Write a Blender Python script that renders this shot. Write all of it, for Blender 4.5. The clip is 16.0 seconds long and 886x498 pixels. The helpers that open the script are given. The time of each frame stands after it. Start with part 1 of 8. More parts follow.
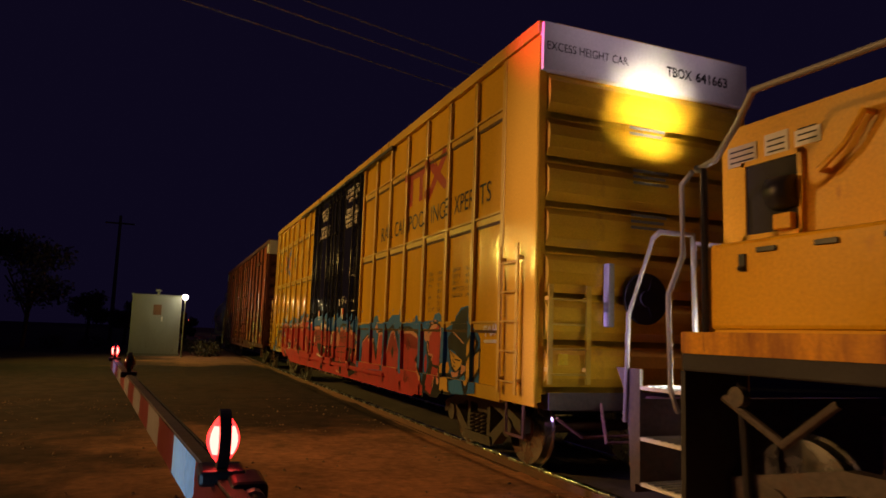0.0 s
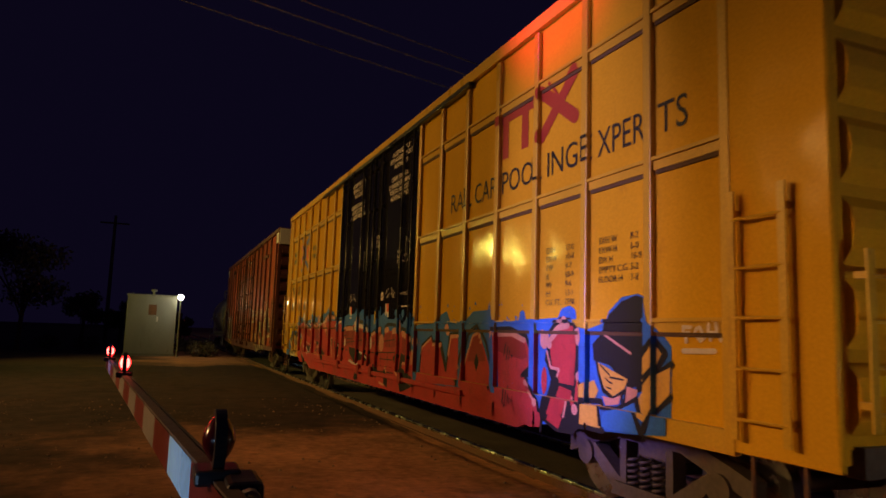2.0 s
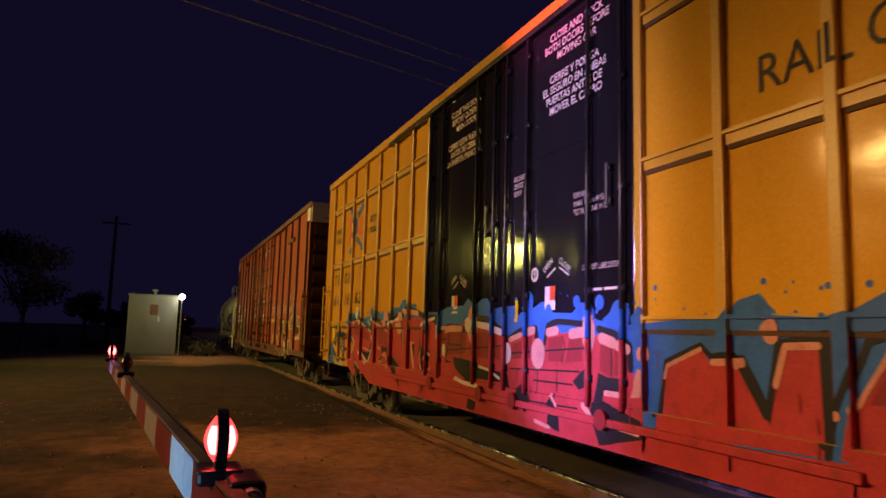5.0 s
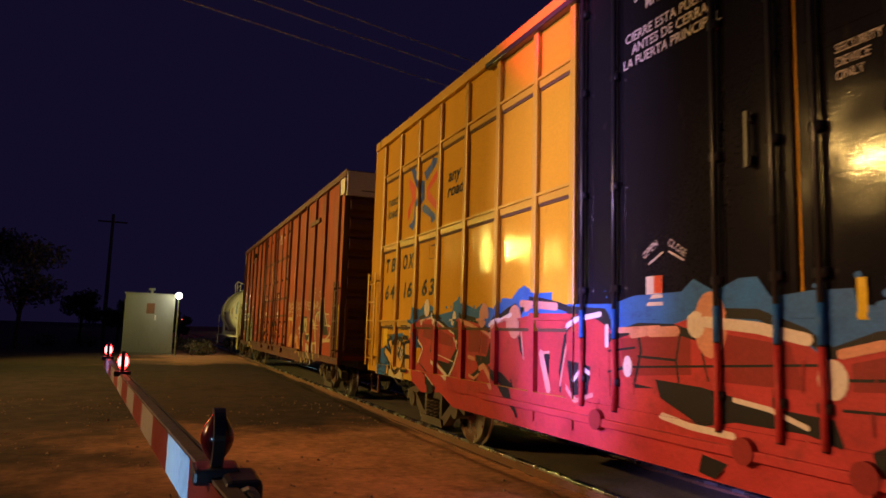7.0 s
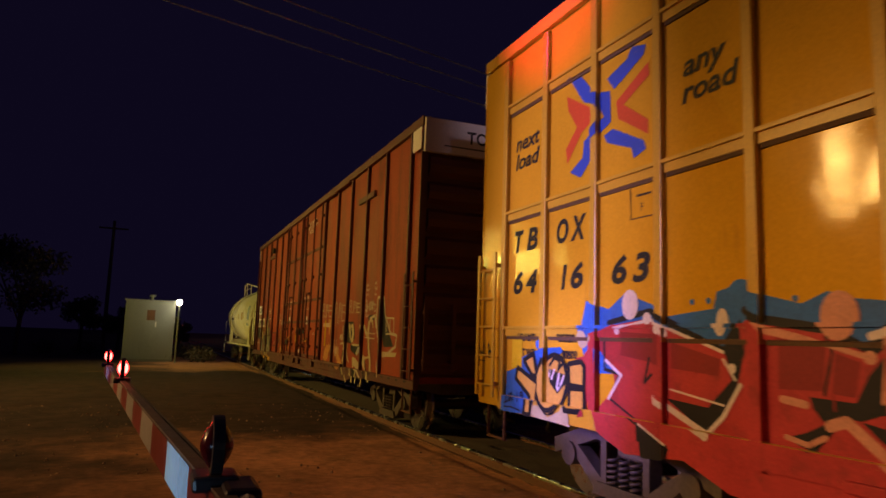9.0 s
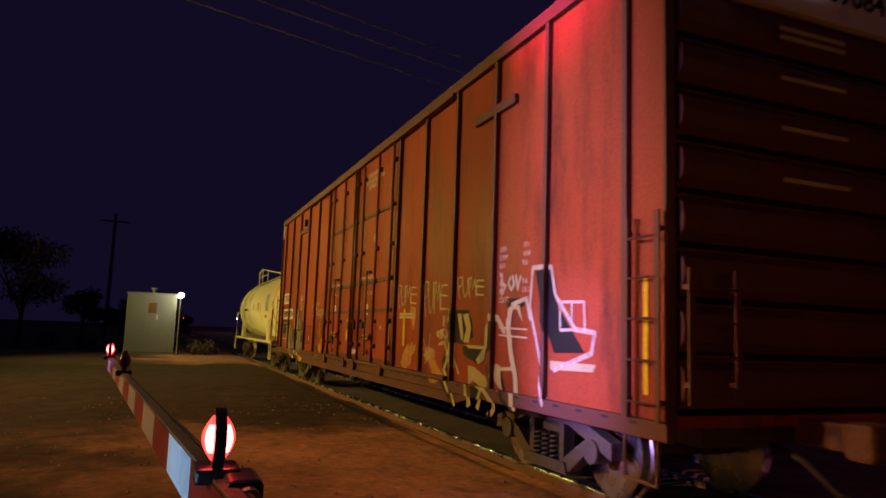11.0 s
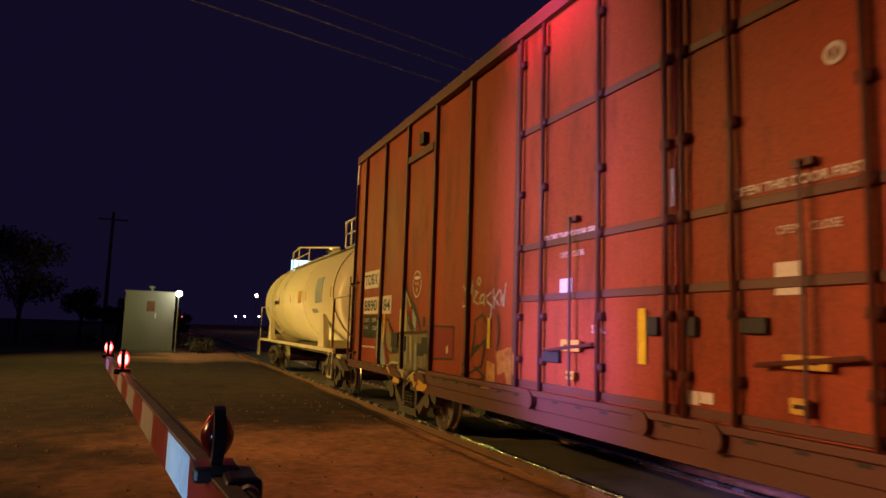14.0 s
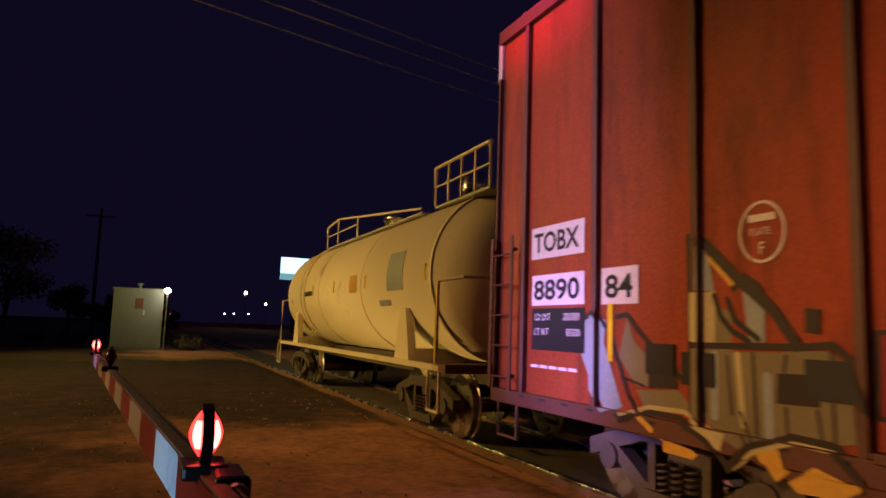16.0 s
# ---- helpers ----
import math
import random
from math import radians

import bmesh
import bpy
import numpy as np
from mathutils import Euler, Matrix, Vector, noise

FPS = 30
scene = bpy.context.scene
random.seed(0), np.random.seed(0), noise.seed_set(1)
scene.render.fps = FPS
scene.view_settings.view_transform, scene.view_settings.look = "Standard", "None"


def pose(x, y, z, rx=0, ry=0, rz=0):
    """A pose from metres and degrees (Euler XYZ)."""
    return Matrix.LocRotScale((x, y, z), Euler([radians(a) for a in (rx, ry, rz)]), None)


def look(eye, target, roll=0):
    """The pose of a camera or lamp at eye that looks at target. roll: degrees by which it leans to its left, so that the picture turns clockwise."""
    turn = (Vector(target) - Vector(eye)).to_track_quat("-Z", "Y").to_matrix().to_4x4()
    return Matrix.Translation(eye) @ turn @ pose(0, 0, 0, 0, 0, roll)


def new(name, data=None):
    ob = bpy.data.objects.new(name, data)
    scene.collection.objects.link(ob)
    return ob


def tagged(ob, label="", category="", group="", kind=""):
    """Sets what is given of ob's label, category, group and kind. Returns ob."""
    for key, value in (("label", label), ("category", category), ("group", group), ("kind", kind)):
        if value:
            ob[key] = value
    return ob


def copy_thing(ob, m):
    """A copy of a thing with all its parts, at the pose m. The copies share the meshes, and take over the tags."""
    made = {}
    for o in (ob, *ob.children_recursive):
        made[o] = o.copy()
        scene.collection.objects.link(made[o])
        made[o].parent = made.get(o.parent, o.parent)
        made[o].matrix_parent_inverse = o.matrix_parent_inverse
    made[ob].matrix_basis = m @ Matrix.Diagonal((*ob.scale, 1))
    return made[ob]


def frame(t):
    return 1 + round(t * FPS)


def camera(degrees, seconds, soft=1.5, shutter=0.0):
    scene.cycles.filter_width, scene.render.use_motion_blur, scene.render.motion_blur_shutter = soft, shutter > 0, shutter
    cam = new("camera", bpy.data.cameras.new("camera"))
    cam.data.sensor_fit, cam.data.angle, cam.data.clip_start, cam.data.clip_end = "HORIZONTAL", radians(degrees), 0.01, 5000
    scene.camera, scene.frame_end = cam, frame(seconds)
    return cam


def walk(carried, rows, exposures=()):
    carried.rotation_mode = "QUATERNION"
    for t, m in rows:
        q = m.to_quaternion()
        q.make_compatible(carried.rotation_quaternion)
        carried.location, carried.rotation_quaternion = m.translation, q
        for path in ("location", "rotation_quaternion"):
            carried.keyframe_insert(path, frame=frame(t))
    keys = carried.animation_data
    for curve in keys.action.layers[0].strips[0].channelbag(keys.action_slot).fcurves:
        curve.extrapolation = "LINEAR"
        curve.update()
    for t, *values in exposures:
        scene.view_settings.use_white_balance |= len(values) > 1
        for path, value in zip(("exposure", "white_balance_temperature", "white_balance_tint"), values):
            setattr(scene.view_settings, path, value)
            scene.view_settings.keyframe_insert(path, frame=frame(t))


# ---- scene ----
# Camera: hand held beside the crossing gate, at 1.58 m over the rail heads. The track runs along y.
cam = camera(65.7, 16.0, soft=1.6, shutter=0.4)
SIDE = 3.68          # the near side of the wagons
MID = SIDE + 1.475   # the middle of the track
TURNS = [
    (0.0, -22.01, 7.11, -1.96), (0.5, -22.15, 7.21, -1.73), (1.0, -22.33, 7.14, -1.58), (1.5, -22.36, 7.03, -1.73),
    (2.0, -22.34, 7.09, -1.86), (2.5, -22.22, 7.11, -1.9), (3.0, -22.3, 7.14, -1.8), (3.5, -22.19, 7.16, -1.56),
    (6.0, -22.31, 6.87, -1.67), (6.5, -22.36, 6.99, -1.72), (7.0, -22.48, 6.93, -1.73), (7.5, -22.66, 7.05, -1.8),
    (8.0, -22.62, 7.18, -1.99), (8.5, -22.52, 7.37, -2.0), (9.0, -22.44, 7.57, -1.94), (9.5, -22.38, 7.44, -1.9),
    (10.0, -22.36, 7.18, -2.01), (12.5, -22.34, 6.89, -1.68), (13.0, -22.34, 6.93, -1.46), (13.5, -22.41, 6.92, -1.56),
    (14.0, -22.48, 6.79, -1.83), (14.5, -22.61, 6.62, -2.09), (15.0, -22.9, 6.8, -2.18), (15.5, -23.14, 6.64, -1.8),
    (16.0, -23.31, 6.65, -1.95)]
# The phone brightens its picture a little while the black doors and the brown wagon pass.
EXPOSURES = [(0, 0.3, 6500, 10), (1.5, 0.1, 6500, 10), (3.5, 0.0, 6500, 10), (5.8, 0.95, 5900, 10), (7.0, 0.95, 6000, 10), (8.0, 0.4, 6300, 10), (9.0, 0.3, 6500, 10), (10.2, 0.65, 6500, 10), (12.3, 0.85, 6200, 10), (13.5, 0.85, 6200, 10), (14.5, 0.95, 6400, 10), (15.5, 0.6, 6500, 10), (16.0, 0.5, 6500, 10)]
walk(cam, [(t, pose(0, 0, 1.577, 90 + p, r, y)) for t, y, p, r in TURNS], EXPOSURES)


ROLLED = [(0, 0), (0.5, 0.93), (1, 1.83), (1.5, 2.71), (2, 3.59), (2.5, 4.48), (3, 5.32), (3.5, 6.19), (6, 11.06), (6.5, 12.1), (7, 13.16), (7.5, 14.3), (8, 15.47), (8.5, 16.68), (9, 17.94), (9.5, 19.27), (10, 20.68), (12.5, 28.25), (13, 29.87), (13.5, 31.51), (14, 33.22), (14.5, 34.92), (15, 36.67), (15.5, 38.29), (16, 39.97)]


def gone(t):
    """How far the train has rolled by t seconds: it gathers speed from 1.8 to 3.4 m/s."""
    ts, ds = np.array(ROLLED).T
    v = np.gradient(ds, ts)
    i = int(min(max(np.searchsorted(ts, t) - 1, 0), len(ts) - 2))
    h = ts[i + 1] - ts[i]
    k = (t - ts[i]) / h
    return float((2 * k**3 - 3 * k**2 + 1) * ds[i] + (k**3 - 2 * k**2 + k) * h * v[i] + (3 * k**2 - 2 * k**3) * ds[i + 1] + (k**3 - k**2) * h * v[i + 1])


# Night: a nearly black sky, sodium street lamps across the road, red crossing lights, a car's headlights behind the
# camera, and added fill lights.
world = bpy.data.worlds.new("night")
world.use_nodes = True
scene.world = world
bg = world.node_tree.nodes["Background"]
bg.inputs[0].default_value, bg.inputs[1].default_value = (0.18, 0.12, 0.5, 1), 0.017


def lamp(name, kind, place, watts, colour, size=0.2, target=None, angle=40):
    data = bpy.data.lights.new(name, kind)
    data.energy, data.color = watts, colour
    data.shadow_soft_size = size
    if kind == "SPOT":
        data.spot_size, data.spot_blend = radians(angle), 1.0
    ob = new(name, data)
    ob.matrix_world = look(place, target) if target else Matrix.Translation(place)
    return ob


lamp("street_light", "SPOT", (-20.3, 19.4, 9.6), 11000, (1.0, 0.55, 0.14), 0.25, (3.68, 16.6, 2.4), 72)
lamp("street_light_far", "SPOT", (-10.5, 33.5, 6.2), 2800, (1.0, 0.8, 0.13), 0.12, (3.68, 31.0, 8.0), 140)
# Added warm fill for the lower near side; no known lamp stands here.
lamp("street_light_near", "SPOT", (-9.5, 6.0, 4.8), 2500, (1.0, 0.5, 0.2), 0.3, (3.68, 2.5, 0.2), 35)
# Added narrow fill that brightens the white end plates, its source made up.
lamp("street_light_road", "SPOT", (0.5, -9.0, 7.5), 2400, (1.0, 0.72, 0.9), 0.3, (5.3, 7.6, 5.4), 12)
lamp("crossing_light", "SPOT", (1.3, 6.6, 5.75), 480, (1.0, 0.0, 0.24), 0.08, (3.68, 6.2, 5.6), 62)
# Two added violet beams from high, unseen points that tint the wagon sides, and a car's headlight that grazes the gate
# arm.
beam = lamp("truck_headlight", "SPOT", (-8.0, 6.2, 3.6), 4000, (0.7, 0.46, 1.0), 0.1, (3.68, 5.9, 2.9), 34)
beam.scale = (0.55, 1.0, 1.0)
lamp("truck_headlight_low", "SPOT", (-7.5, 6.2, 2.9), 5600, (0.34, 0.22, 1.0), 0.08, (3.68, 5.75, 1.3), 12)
lamp("car_headlight", "SPOT", (-4.0, -3.0, 0.95), 650, (0.4, 0.66, 1.0), 0.08, (0.09, 1.8, 1.21), 6)

# The near lamp of the gate starts lit and the middle one dark; at each of these moments they change over.
CHANGES = (0.57, 1.15, 1.77, 2.37, 2.93, 3.57, 4.2, 4.75, 5.35, 5.92, 6.55, 7.15, 7.77, 8.27, 8.85, 9.43, 10.07, 10.65, 11.25, 11.85, 12.43, 13.07, 13.66, 14.24, 14.86, 15.44)


# ---- materials ----
def node_mat(name):
    m = bpy.data.materials.new(name)
    m.use_nodes = True
    return m, m.node_tree.nodes, m.node_tree.links, m.node_tree.nodes["Principled BSDF"]


def surface(name, colour, rough=0.5, metal=0.0, vary=0.25, grain=30.0, stain=1.2, bump=0.15, dirt=None, dirt_amount=0.0, streak=(1, 1, 1), spec=0.5, wave=0.0):
    """A painted, rusty or earthen surface: fine grain, wide stains, dirt or rust in patches, fine relief, and slow waves in sheet metal."""
    m, n, l, b = node_mat(name)
    co = n.new("ShaderNodeTexCoord")
    mp = n.new("ShaderNodeMapping")
    mp.inputs["Scale"].default_value = streak
    l.new(co.outputs["Object"], mp.inputs[0])
    fine, wide = n.new("ShaderNodeTexNoise"), n.new("ShaderNodeTexNoise")
    fine.inputs["Scale"].default_value, fine.inputs["Detail"].default_value = grain, 5
    wide.inputs["Scale"].default_value, wide.inputs["Detail"].default_value = stain, 6
    l.new(co.outputs["Object"], fine.inputs[0])
    l.new(mp.outputs[0], wide.inputs[0])
    add = n.new("ShaderNodeMath")
    add.operation = "ADD"
    l.new(fine.outputs[0], add.inputs[0])
    l.new(wide.outputs[0], add.inputs[1])
    ramp = n.new("ShaderNodeMapRange")
    ramp.inputs[1].default_value, ramp.inputs[2].default_value = 0.6, 1.4
    ramp.inputs[3].default_value, ramp.inputs[4].default_value = 1 - vary, 1 + vary
    l.new(add.outputs[0], ramp.inputs[0])
    mul = n.new("ShaderNodeVectorMath")
    mul.operation = "SCALE"
    mul.inputs[0].default_value = colour
    l.new(ramp.outputs[0], mul.inputs["Scale"])
    last = mul.outputs[0]
    if dirt:
        patch = n.new("ShaderNodeTexNoise")
        patch.inputs["Scale"].default_value, patch.inputs["Detail"].default_value = stain * 2.3, 8
        patch.inputs["Roughness"].default_value = 0.7
        l.new(mp.outputs[0], patch.inputs[0])
        edge = n.new("ShaderNodeMapRange")
        edge.inputs[1].default_value, edge.inputs[2].default_value = 0.68 - dirt_amount * 0.35, 0.82 - dirt_amount * 0.2
        l.new(patch.outputs[0], edge.inputs[0])
        mix = n.new("ShaderNodeMix")
        mix.data_type = "RGBA"
        l.new(edge.outputs[0], mix.inputs[0])
        l.new(last, mix.inputs[6])
        mix.inputs[7].default_value = (*dirt, 1)
        last = mix.outputs[2]
    l.new(last, b.inputs["Base Color"])
    rr = n.new("ShaderNodeMapRange")
    rr.inputs[1].default_value, rr.inputs[2].default_value = 0.3, 0.7
    rr.inputs[3].default_value, rr.inputs[4].default_value = max(0.05, rough - 0.12), min(1, rough + 0.12)
    l.new(wide.outputs[0], rr.inputs[0])
    l.new(rr.outputs[0], b.inputs["Roughness"])
    b.inputs["Metallic"].default_value = metal
    b.inputs["Specular IOR Level"].default_value = spec
    bp = n.new("ShaderNodeBump")
    bp.inputs["Strength"].default_value, bp.inputs["Distance"].default_value = bump, 0.01
    l.new(fine.outputs[0], bp.inputs["Height"])
    if wave:
        slow = n.new("ShaderNodeTexNoise")
        slow.inputs["Scale"].default_value, slow.inputs["Detail"].default_value = 1.6, 1
        l.new(co.outputs["Object"], slow.inputs[0])
        bw = n.new("ShaderNodeBump")
        bw.inputs["Strength"].default_value, bw.inputs["Distance"].default_value = 1.0, wave
        l.new(slow.outputs[0], bw.inputs["Height"])
        l.new(bw.outputs[0], bp.inputs["Normal"])
    l.new(bp.outputs[0], b.inputs["Normal"])
    return m


def glow(name, colour, strength):
    m, n, l, b = node_mat(name)
    b.inputs["Base Color"].default_value = (*[c * 0.3 for c in colour], 1)
    b.inputs["Emission Color"].default_value = (*colour, 1)
    b.inputs["Emission Strength"].default_value = strength
    return m


YELLOW = surface("yellow_car_paint", (0.66, 0.365, 0.02), 0.07, 0, 0.16, 45, 0.9, 0.06, (0.32, 0.14, 0.03), 0.12, (1, 1, 0.35), spec=0.3, wave=0.018)
YELLOW_POST = surface("yellow_post_paint", (0.58, 0.345, 0.025), 0.34, 0, 0.2, 45, 0.9, 0.08, (0.25, 0.11, 0.03), 0.2, (1, 1, 0.3))
LOCO_YELLOW = surface("locomotive_yellow_paint", (0.68, 0.36, 0.012), 0.32, 0, 0.2, 40, 1.1, 0.08, (0.3, 0.09, 0.02), 0.18, (1, 1, 0.4), spec=0.25, wave=0.006)
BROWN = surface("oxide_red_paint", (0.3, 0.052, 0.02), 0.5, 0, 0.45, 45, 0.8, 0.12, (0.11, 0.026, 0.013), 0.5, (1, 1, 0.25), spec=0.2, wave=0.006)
# Darker oxide red copy: shade on posts, rails and ends put into the colour.
BROWN_SHADED = surface("oxide_red_shaded_paint", (0.1, 0.028, 0.02), 0.55, 0, 0.3, 45, 0.8, 0.12, (0.07, 0.025, 0.018), 0.35, (1, 1, 0.25))
BLACK = surface("black_door_paint", (0.012, 0.011, 0.014), 0.02, 0, 0.3, 40, 1.0, 0.06, (0.05, 0.04, 0.035), 0.12, (1, 1, 0.3), spec=0.3, wave=0.012)
BLACK_BAR = surface("black_bar_paint", (0.02, 0.019, 0.022), 0.34, 0, 0.3, 40, 1.0, 0.08)
WHITE = surface("white_paint", (0.72, 0.7, 0.7), 0.45, 0, 0.12, 40, 1.2, 0.06, (0.4, 0.33, 0.28), 0.1)
GRIME = surface("grimy_cast_steel", (0.085, 0.068, 0.055), 0.62, 0.3, 0.4, 25, 2.5, 0.4, (0.11, 0.06, 0.035), 0.4)
RUST = surface("rusty_steel", (0.16, 0.075, 0.04), 0.75, 0.1, 0.35, 30, 3.0, 0.35, (0.07, 0.035, 0.02), 0.4)
TREAD = surface("polished_wheel_tread", (0.6, 0.58, 0.55), 0.28, 1.0, 0.15, 60, 4.0, 0.05)
RAILHEAD = surface("polished_rail_head", (0.7, 0.67, 0.62), 0.26, 1.0, 0.2, 60, 3.0, 0.08)
GALV = surface("galvanised_steel", (0.3, 0.32, 0.31), 0.5, 0.35, 0.18, 25, 1.4, 0.1, (0.2, 0.19, 0.16), 0.25, (1, 1, 0.4))
STEEL_GREY = surface("grey_painted_steel", (0.32, 0.31, 0.3), 0.45, 0.1, 0.2, 40, 2.0, 0.1, (0.12, 0.08, 0.05), 0.25)
TANK_CREAM = surface("cream_tank_paint", (0.84, 0.76, 0.52), 0.36, 0, 0.14, 40, 0.6, 0.05, (0.36, 0.25, 0.12), 0.2, (1, 0.4, 0.5))
CHROME = surface("stainless_steel", (0.7, 0.66, 0.55), 0.22, 1.0, 0.1, 40, 3.0, 0.05)
# Dark brown for the shade painted under the ledges.
LEDGE_SHADE = surface("ledge_shade_paint", (0.09, 0.045, 0.015), 0.8, 0, 0.4, 40, 3.0, 0.2)
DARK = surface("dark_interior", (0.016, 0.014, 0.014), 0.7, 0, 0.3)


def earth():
    """Packed dirt that turns to old dark asphalt on the road, and is painted as dark on the left for the weak light
    there, with a ragged border.
    """
    m = surface("packed_dirt", (0.54, 0.25, 0.135), 0.95, 0, 0.5, 9, 0.6, 0.9, (0.17, 0.09, 0.05), 0.45, spec=0.2)
    n, l = m.node_tree.nodes, m.node_tree.links
    b = n["Principled BSDF"]
    dirt = b.inputs["Base Color"].links[0].from_socket
    co, sep, big = n.new("ShaderNodeTexCoord"), n.new("ShaderNodeSeparateXYZ"), n.new("ShaderNodeTexNoise")
    big.inputs["Scale"].default_value, big.inputs["Detail"].default_value, big.inputs["Roughness"].default_value = 0.45, 9, 0.65
    l.new(co.outputs["Object"], sep.inputs[0])
    l.new(co.outputs["Object"], big.inputs[0])

    def math_node(op, a, c):
        k = n.new("ShaderNodeMath")
        k.operation = op
        for i, v in enumerate((a, c)):
            if isinstance(v, (int, float)):
                k.inputs[i].default_value = v
            else:
                l.new(v, k.inputs[i])
        return k.outputs[0]

    def ramp(v, lo, hi, a, c):
        k = n.new("ShaderNodeMapRange")
        k.interpolation_type = "SMOOTHSTEP"
        l.new(v, k.inputs[0])
        for i, q in enumerate((lo, hi, a, c)):
            k.inputs[i + 1].default_value = q
        return k.outputs[0]
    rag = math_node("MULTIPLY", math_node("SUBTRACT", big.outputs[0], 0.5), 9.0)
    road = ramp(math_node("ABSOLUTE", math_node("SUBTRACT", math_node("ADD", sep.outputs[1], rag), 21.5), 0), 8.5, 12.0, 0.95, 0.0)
    # Left ground darkened: the lack of light there is put into the colour.
    left_shade = ramp(math_node("ADD", sep.outputs[0], rag), -2.2, 2.2, 0.92, 0.0)
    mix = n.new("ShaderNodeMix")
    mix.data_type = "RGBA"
    l.new(math_node("MAXIMUM", road, left_shade), mix.inputs[0])
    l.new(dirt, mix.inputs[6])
    # One dark colour for the road's asphalt and the painted shade at left.
    tar_shade = n.new("ShaderNodeMix")
    tar_shade.data_type = "RGBA"
    tar_shade.inputs[6].default_value, tar_shade.inputs[7].default_value = (0.015, 0.013, 0.016, 1), (0.05, 0.034, 0.032, 1)
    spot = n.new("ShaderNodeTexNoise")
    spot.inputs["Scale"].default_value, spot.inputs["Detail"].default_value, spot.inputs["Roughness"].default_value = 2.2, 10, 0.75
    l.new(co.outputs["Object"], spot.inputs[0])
    l.new(ramp(spot.outputs[0], 0.4, 0.65, 0.0, 1.0), tar_shade.inputs[0])
    l.new(tar_shade.outputs[2], mix.inputs[7])
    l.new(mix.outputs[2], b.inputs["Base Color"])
    return m


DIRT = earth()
BALLAST = surface("dark_ballast", (0.085, 0.068, 0.055), 0.9, 0, 0.5, 18, 2.0, 0.8, (0.09, 0.06, 0.045), 0.4)


def paint(name, colour, rough=0.5):
    return surface(name, colour, rough, 0, 0.2, 40, 1.6, 0.05, spec=0.25)


P_RED = surface("red_spray_paint", (0.42, 0.036, 0.04), 0.5, 0, 0.3, 50, 2.2, 0.05, (0.25, 0.03, 0.03), 0.45, spec=0.25)
P_DEEP = paint("deep_red_spray_paint", (0.24, 0.02, 0.022))
P_BLUE = surface("blue_spray_paint", (0.03, 0.135, 0.46), 0.5, 0, 0.3, 50, 2.5, 0.05, (0.02, 0.07, 0.26), 0.4, spec=0.25)
P_SHIRT = paint("light_blue_spray_paint", (0.035, 0.17, 0.5))
P_BLACK = paint("black_spray_paint", (0.012, 0.011, 0.014))
P_WHITE = paint("white_spray_paint", (0.68, 0.6, 0.58))
P_PINK = surface("pale_pink_spray_paint", (0.58, 0.27, 0.19), 0.5, 0, 0.3, 50, 3.0, 0.05, (0.4, 0.13, 0.1), 0.35, spec=0.25)
P_TAN = paint("tan_spray_paint", (0.62, 0.36, 0.06))
P_CREAM = paint("cream_spray_paint", (0.48, 0.42, 0.23))
P_LOGO = paint("faded_red_lettering", (0.34, 0.035, 0.02))
P_NAVY = paint("blue_lettering", (0.025, 0.07, 0.42))
P_ORANGE = paint("orange_red_lettering", (0.6, 0.07, 0.02))
P_GREY = paint("grey_lettering", (0.3, 0.34, 0.36))
P_TAUPE = paint("taupe_spray_paint", (0.2, 0.17, 0.1))
P_TAG = surface("thin_white_spray_paint", (0.52, 0.45, 0.34), 0.5, 0, 0.3, 60, 6.0, 0.05, (0.32, 0.1, 0.05), 0.45, spec=0.25)
P_FLUO = paint("yellow_reflective_strip", (0.72, 0.5, 0.02), 0.25)
P_TRANSP = surface("pale_stain", (0.5, 0.25, 0.06), 0.5, 0, 0.35, 60, 5.0, 0.05, (0.3, 0.06, 0.02), 0.6, spec=0.25)
P_SMOKE = paint("worn_black_spray_paint", (0.035, 0.024, 0.02))
R_RED = paint("red_reflective_sheeting", (0.13, 0.02, 0.018), 0.35)
R_WHITE = paint("white_reflective_sheeting", (0.2, 0.19, 0.17), 0.35)
# White sheeting with the headlight's blue put into its colour, for one stripe.
R_WHITE_LIT = paint("white_sheeting_lit_blue", (0.3, 0.62, 1.0), 0.3)


# ---- mesh helpers ----
def box(bm, x0, x1, y0, y1, z0, z1, bevel=0.0):
    vs = [bm.verts.new((x, y, z)) for x in (x0, x1) for y in (y0, y1) for z in (z0, z1)]
    fs = [bm.faces.new([vs[i] for i in q]) for q in ((0, 1, 3, 2), (4, 6, 7, 5), (0, 4, 5, 1), (2, 3, 7, 6), (0, 2, 6, 4), (1, 5, 7, 3))]
    if bevel:
        bmesh.ops.bevel(bm, geom=list({e for f in fs for e in f.edges}), offset=bevel, segments=2, affect="EDGES", profile=0.5)
    return bm


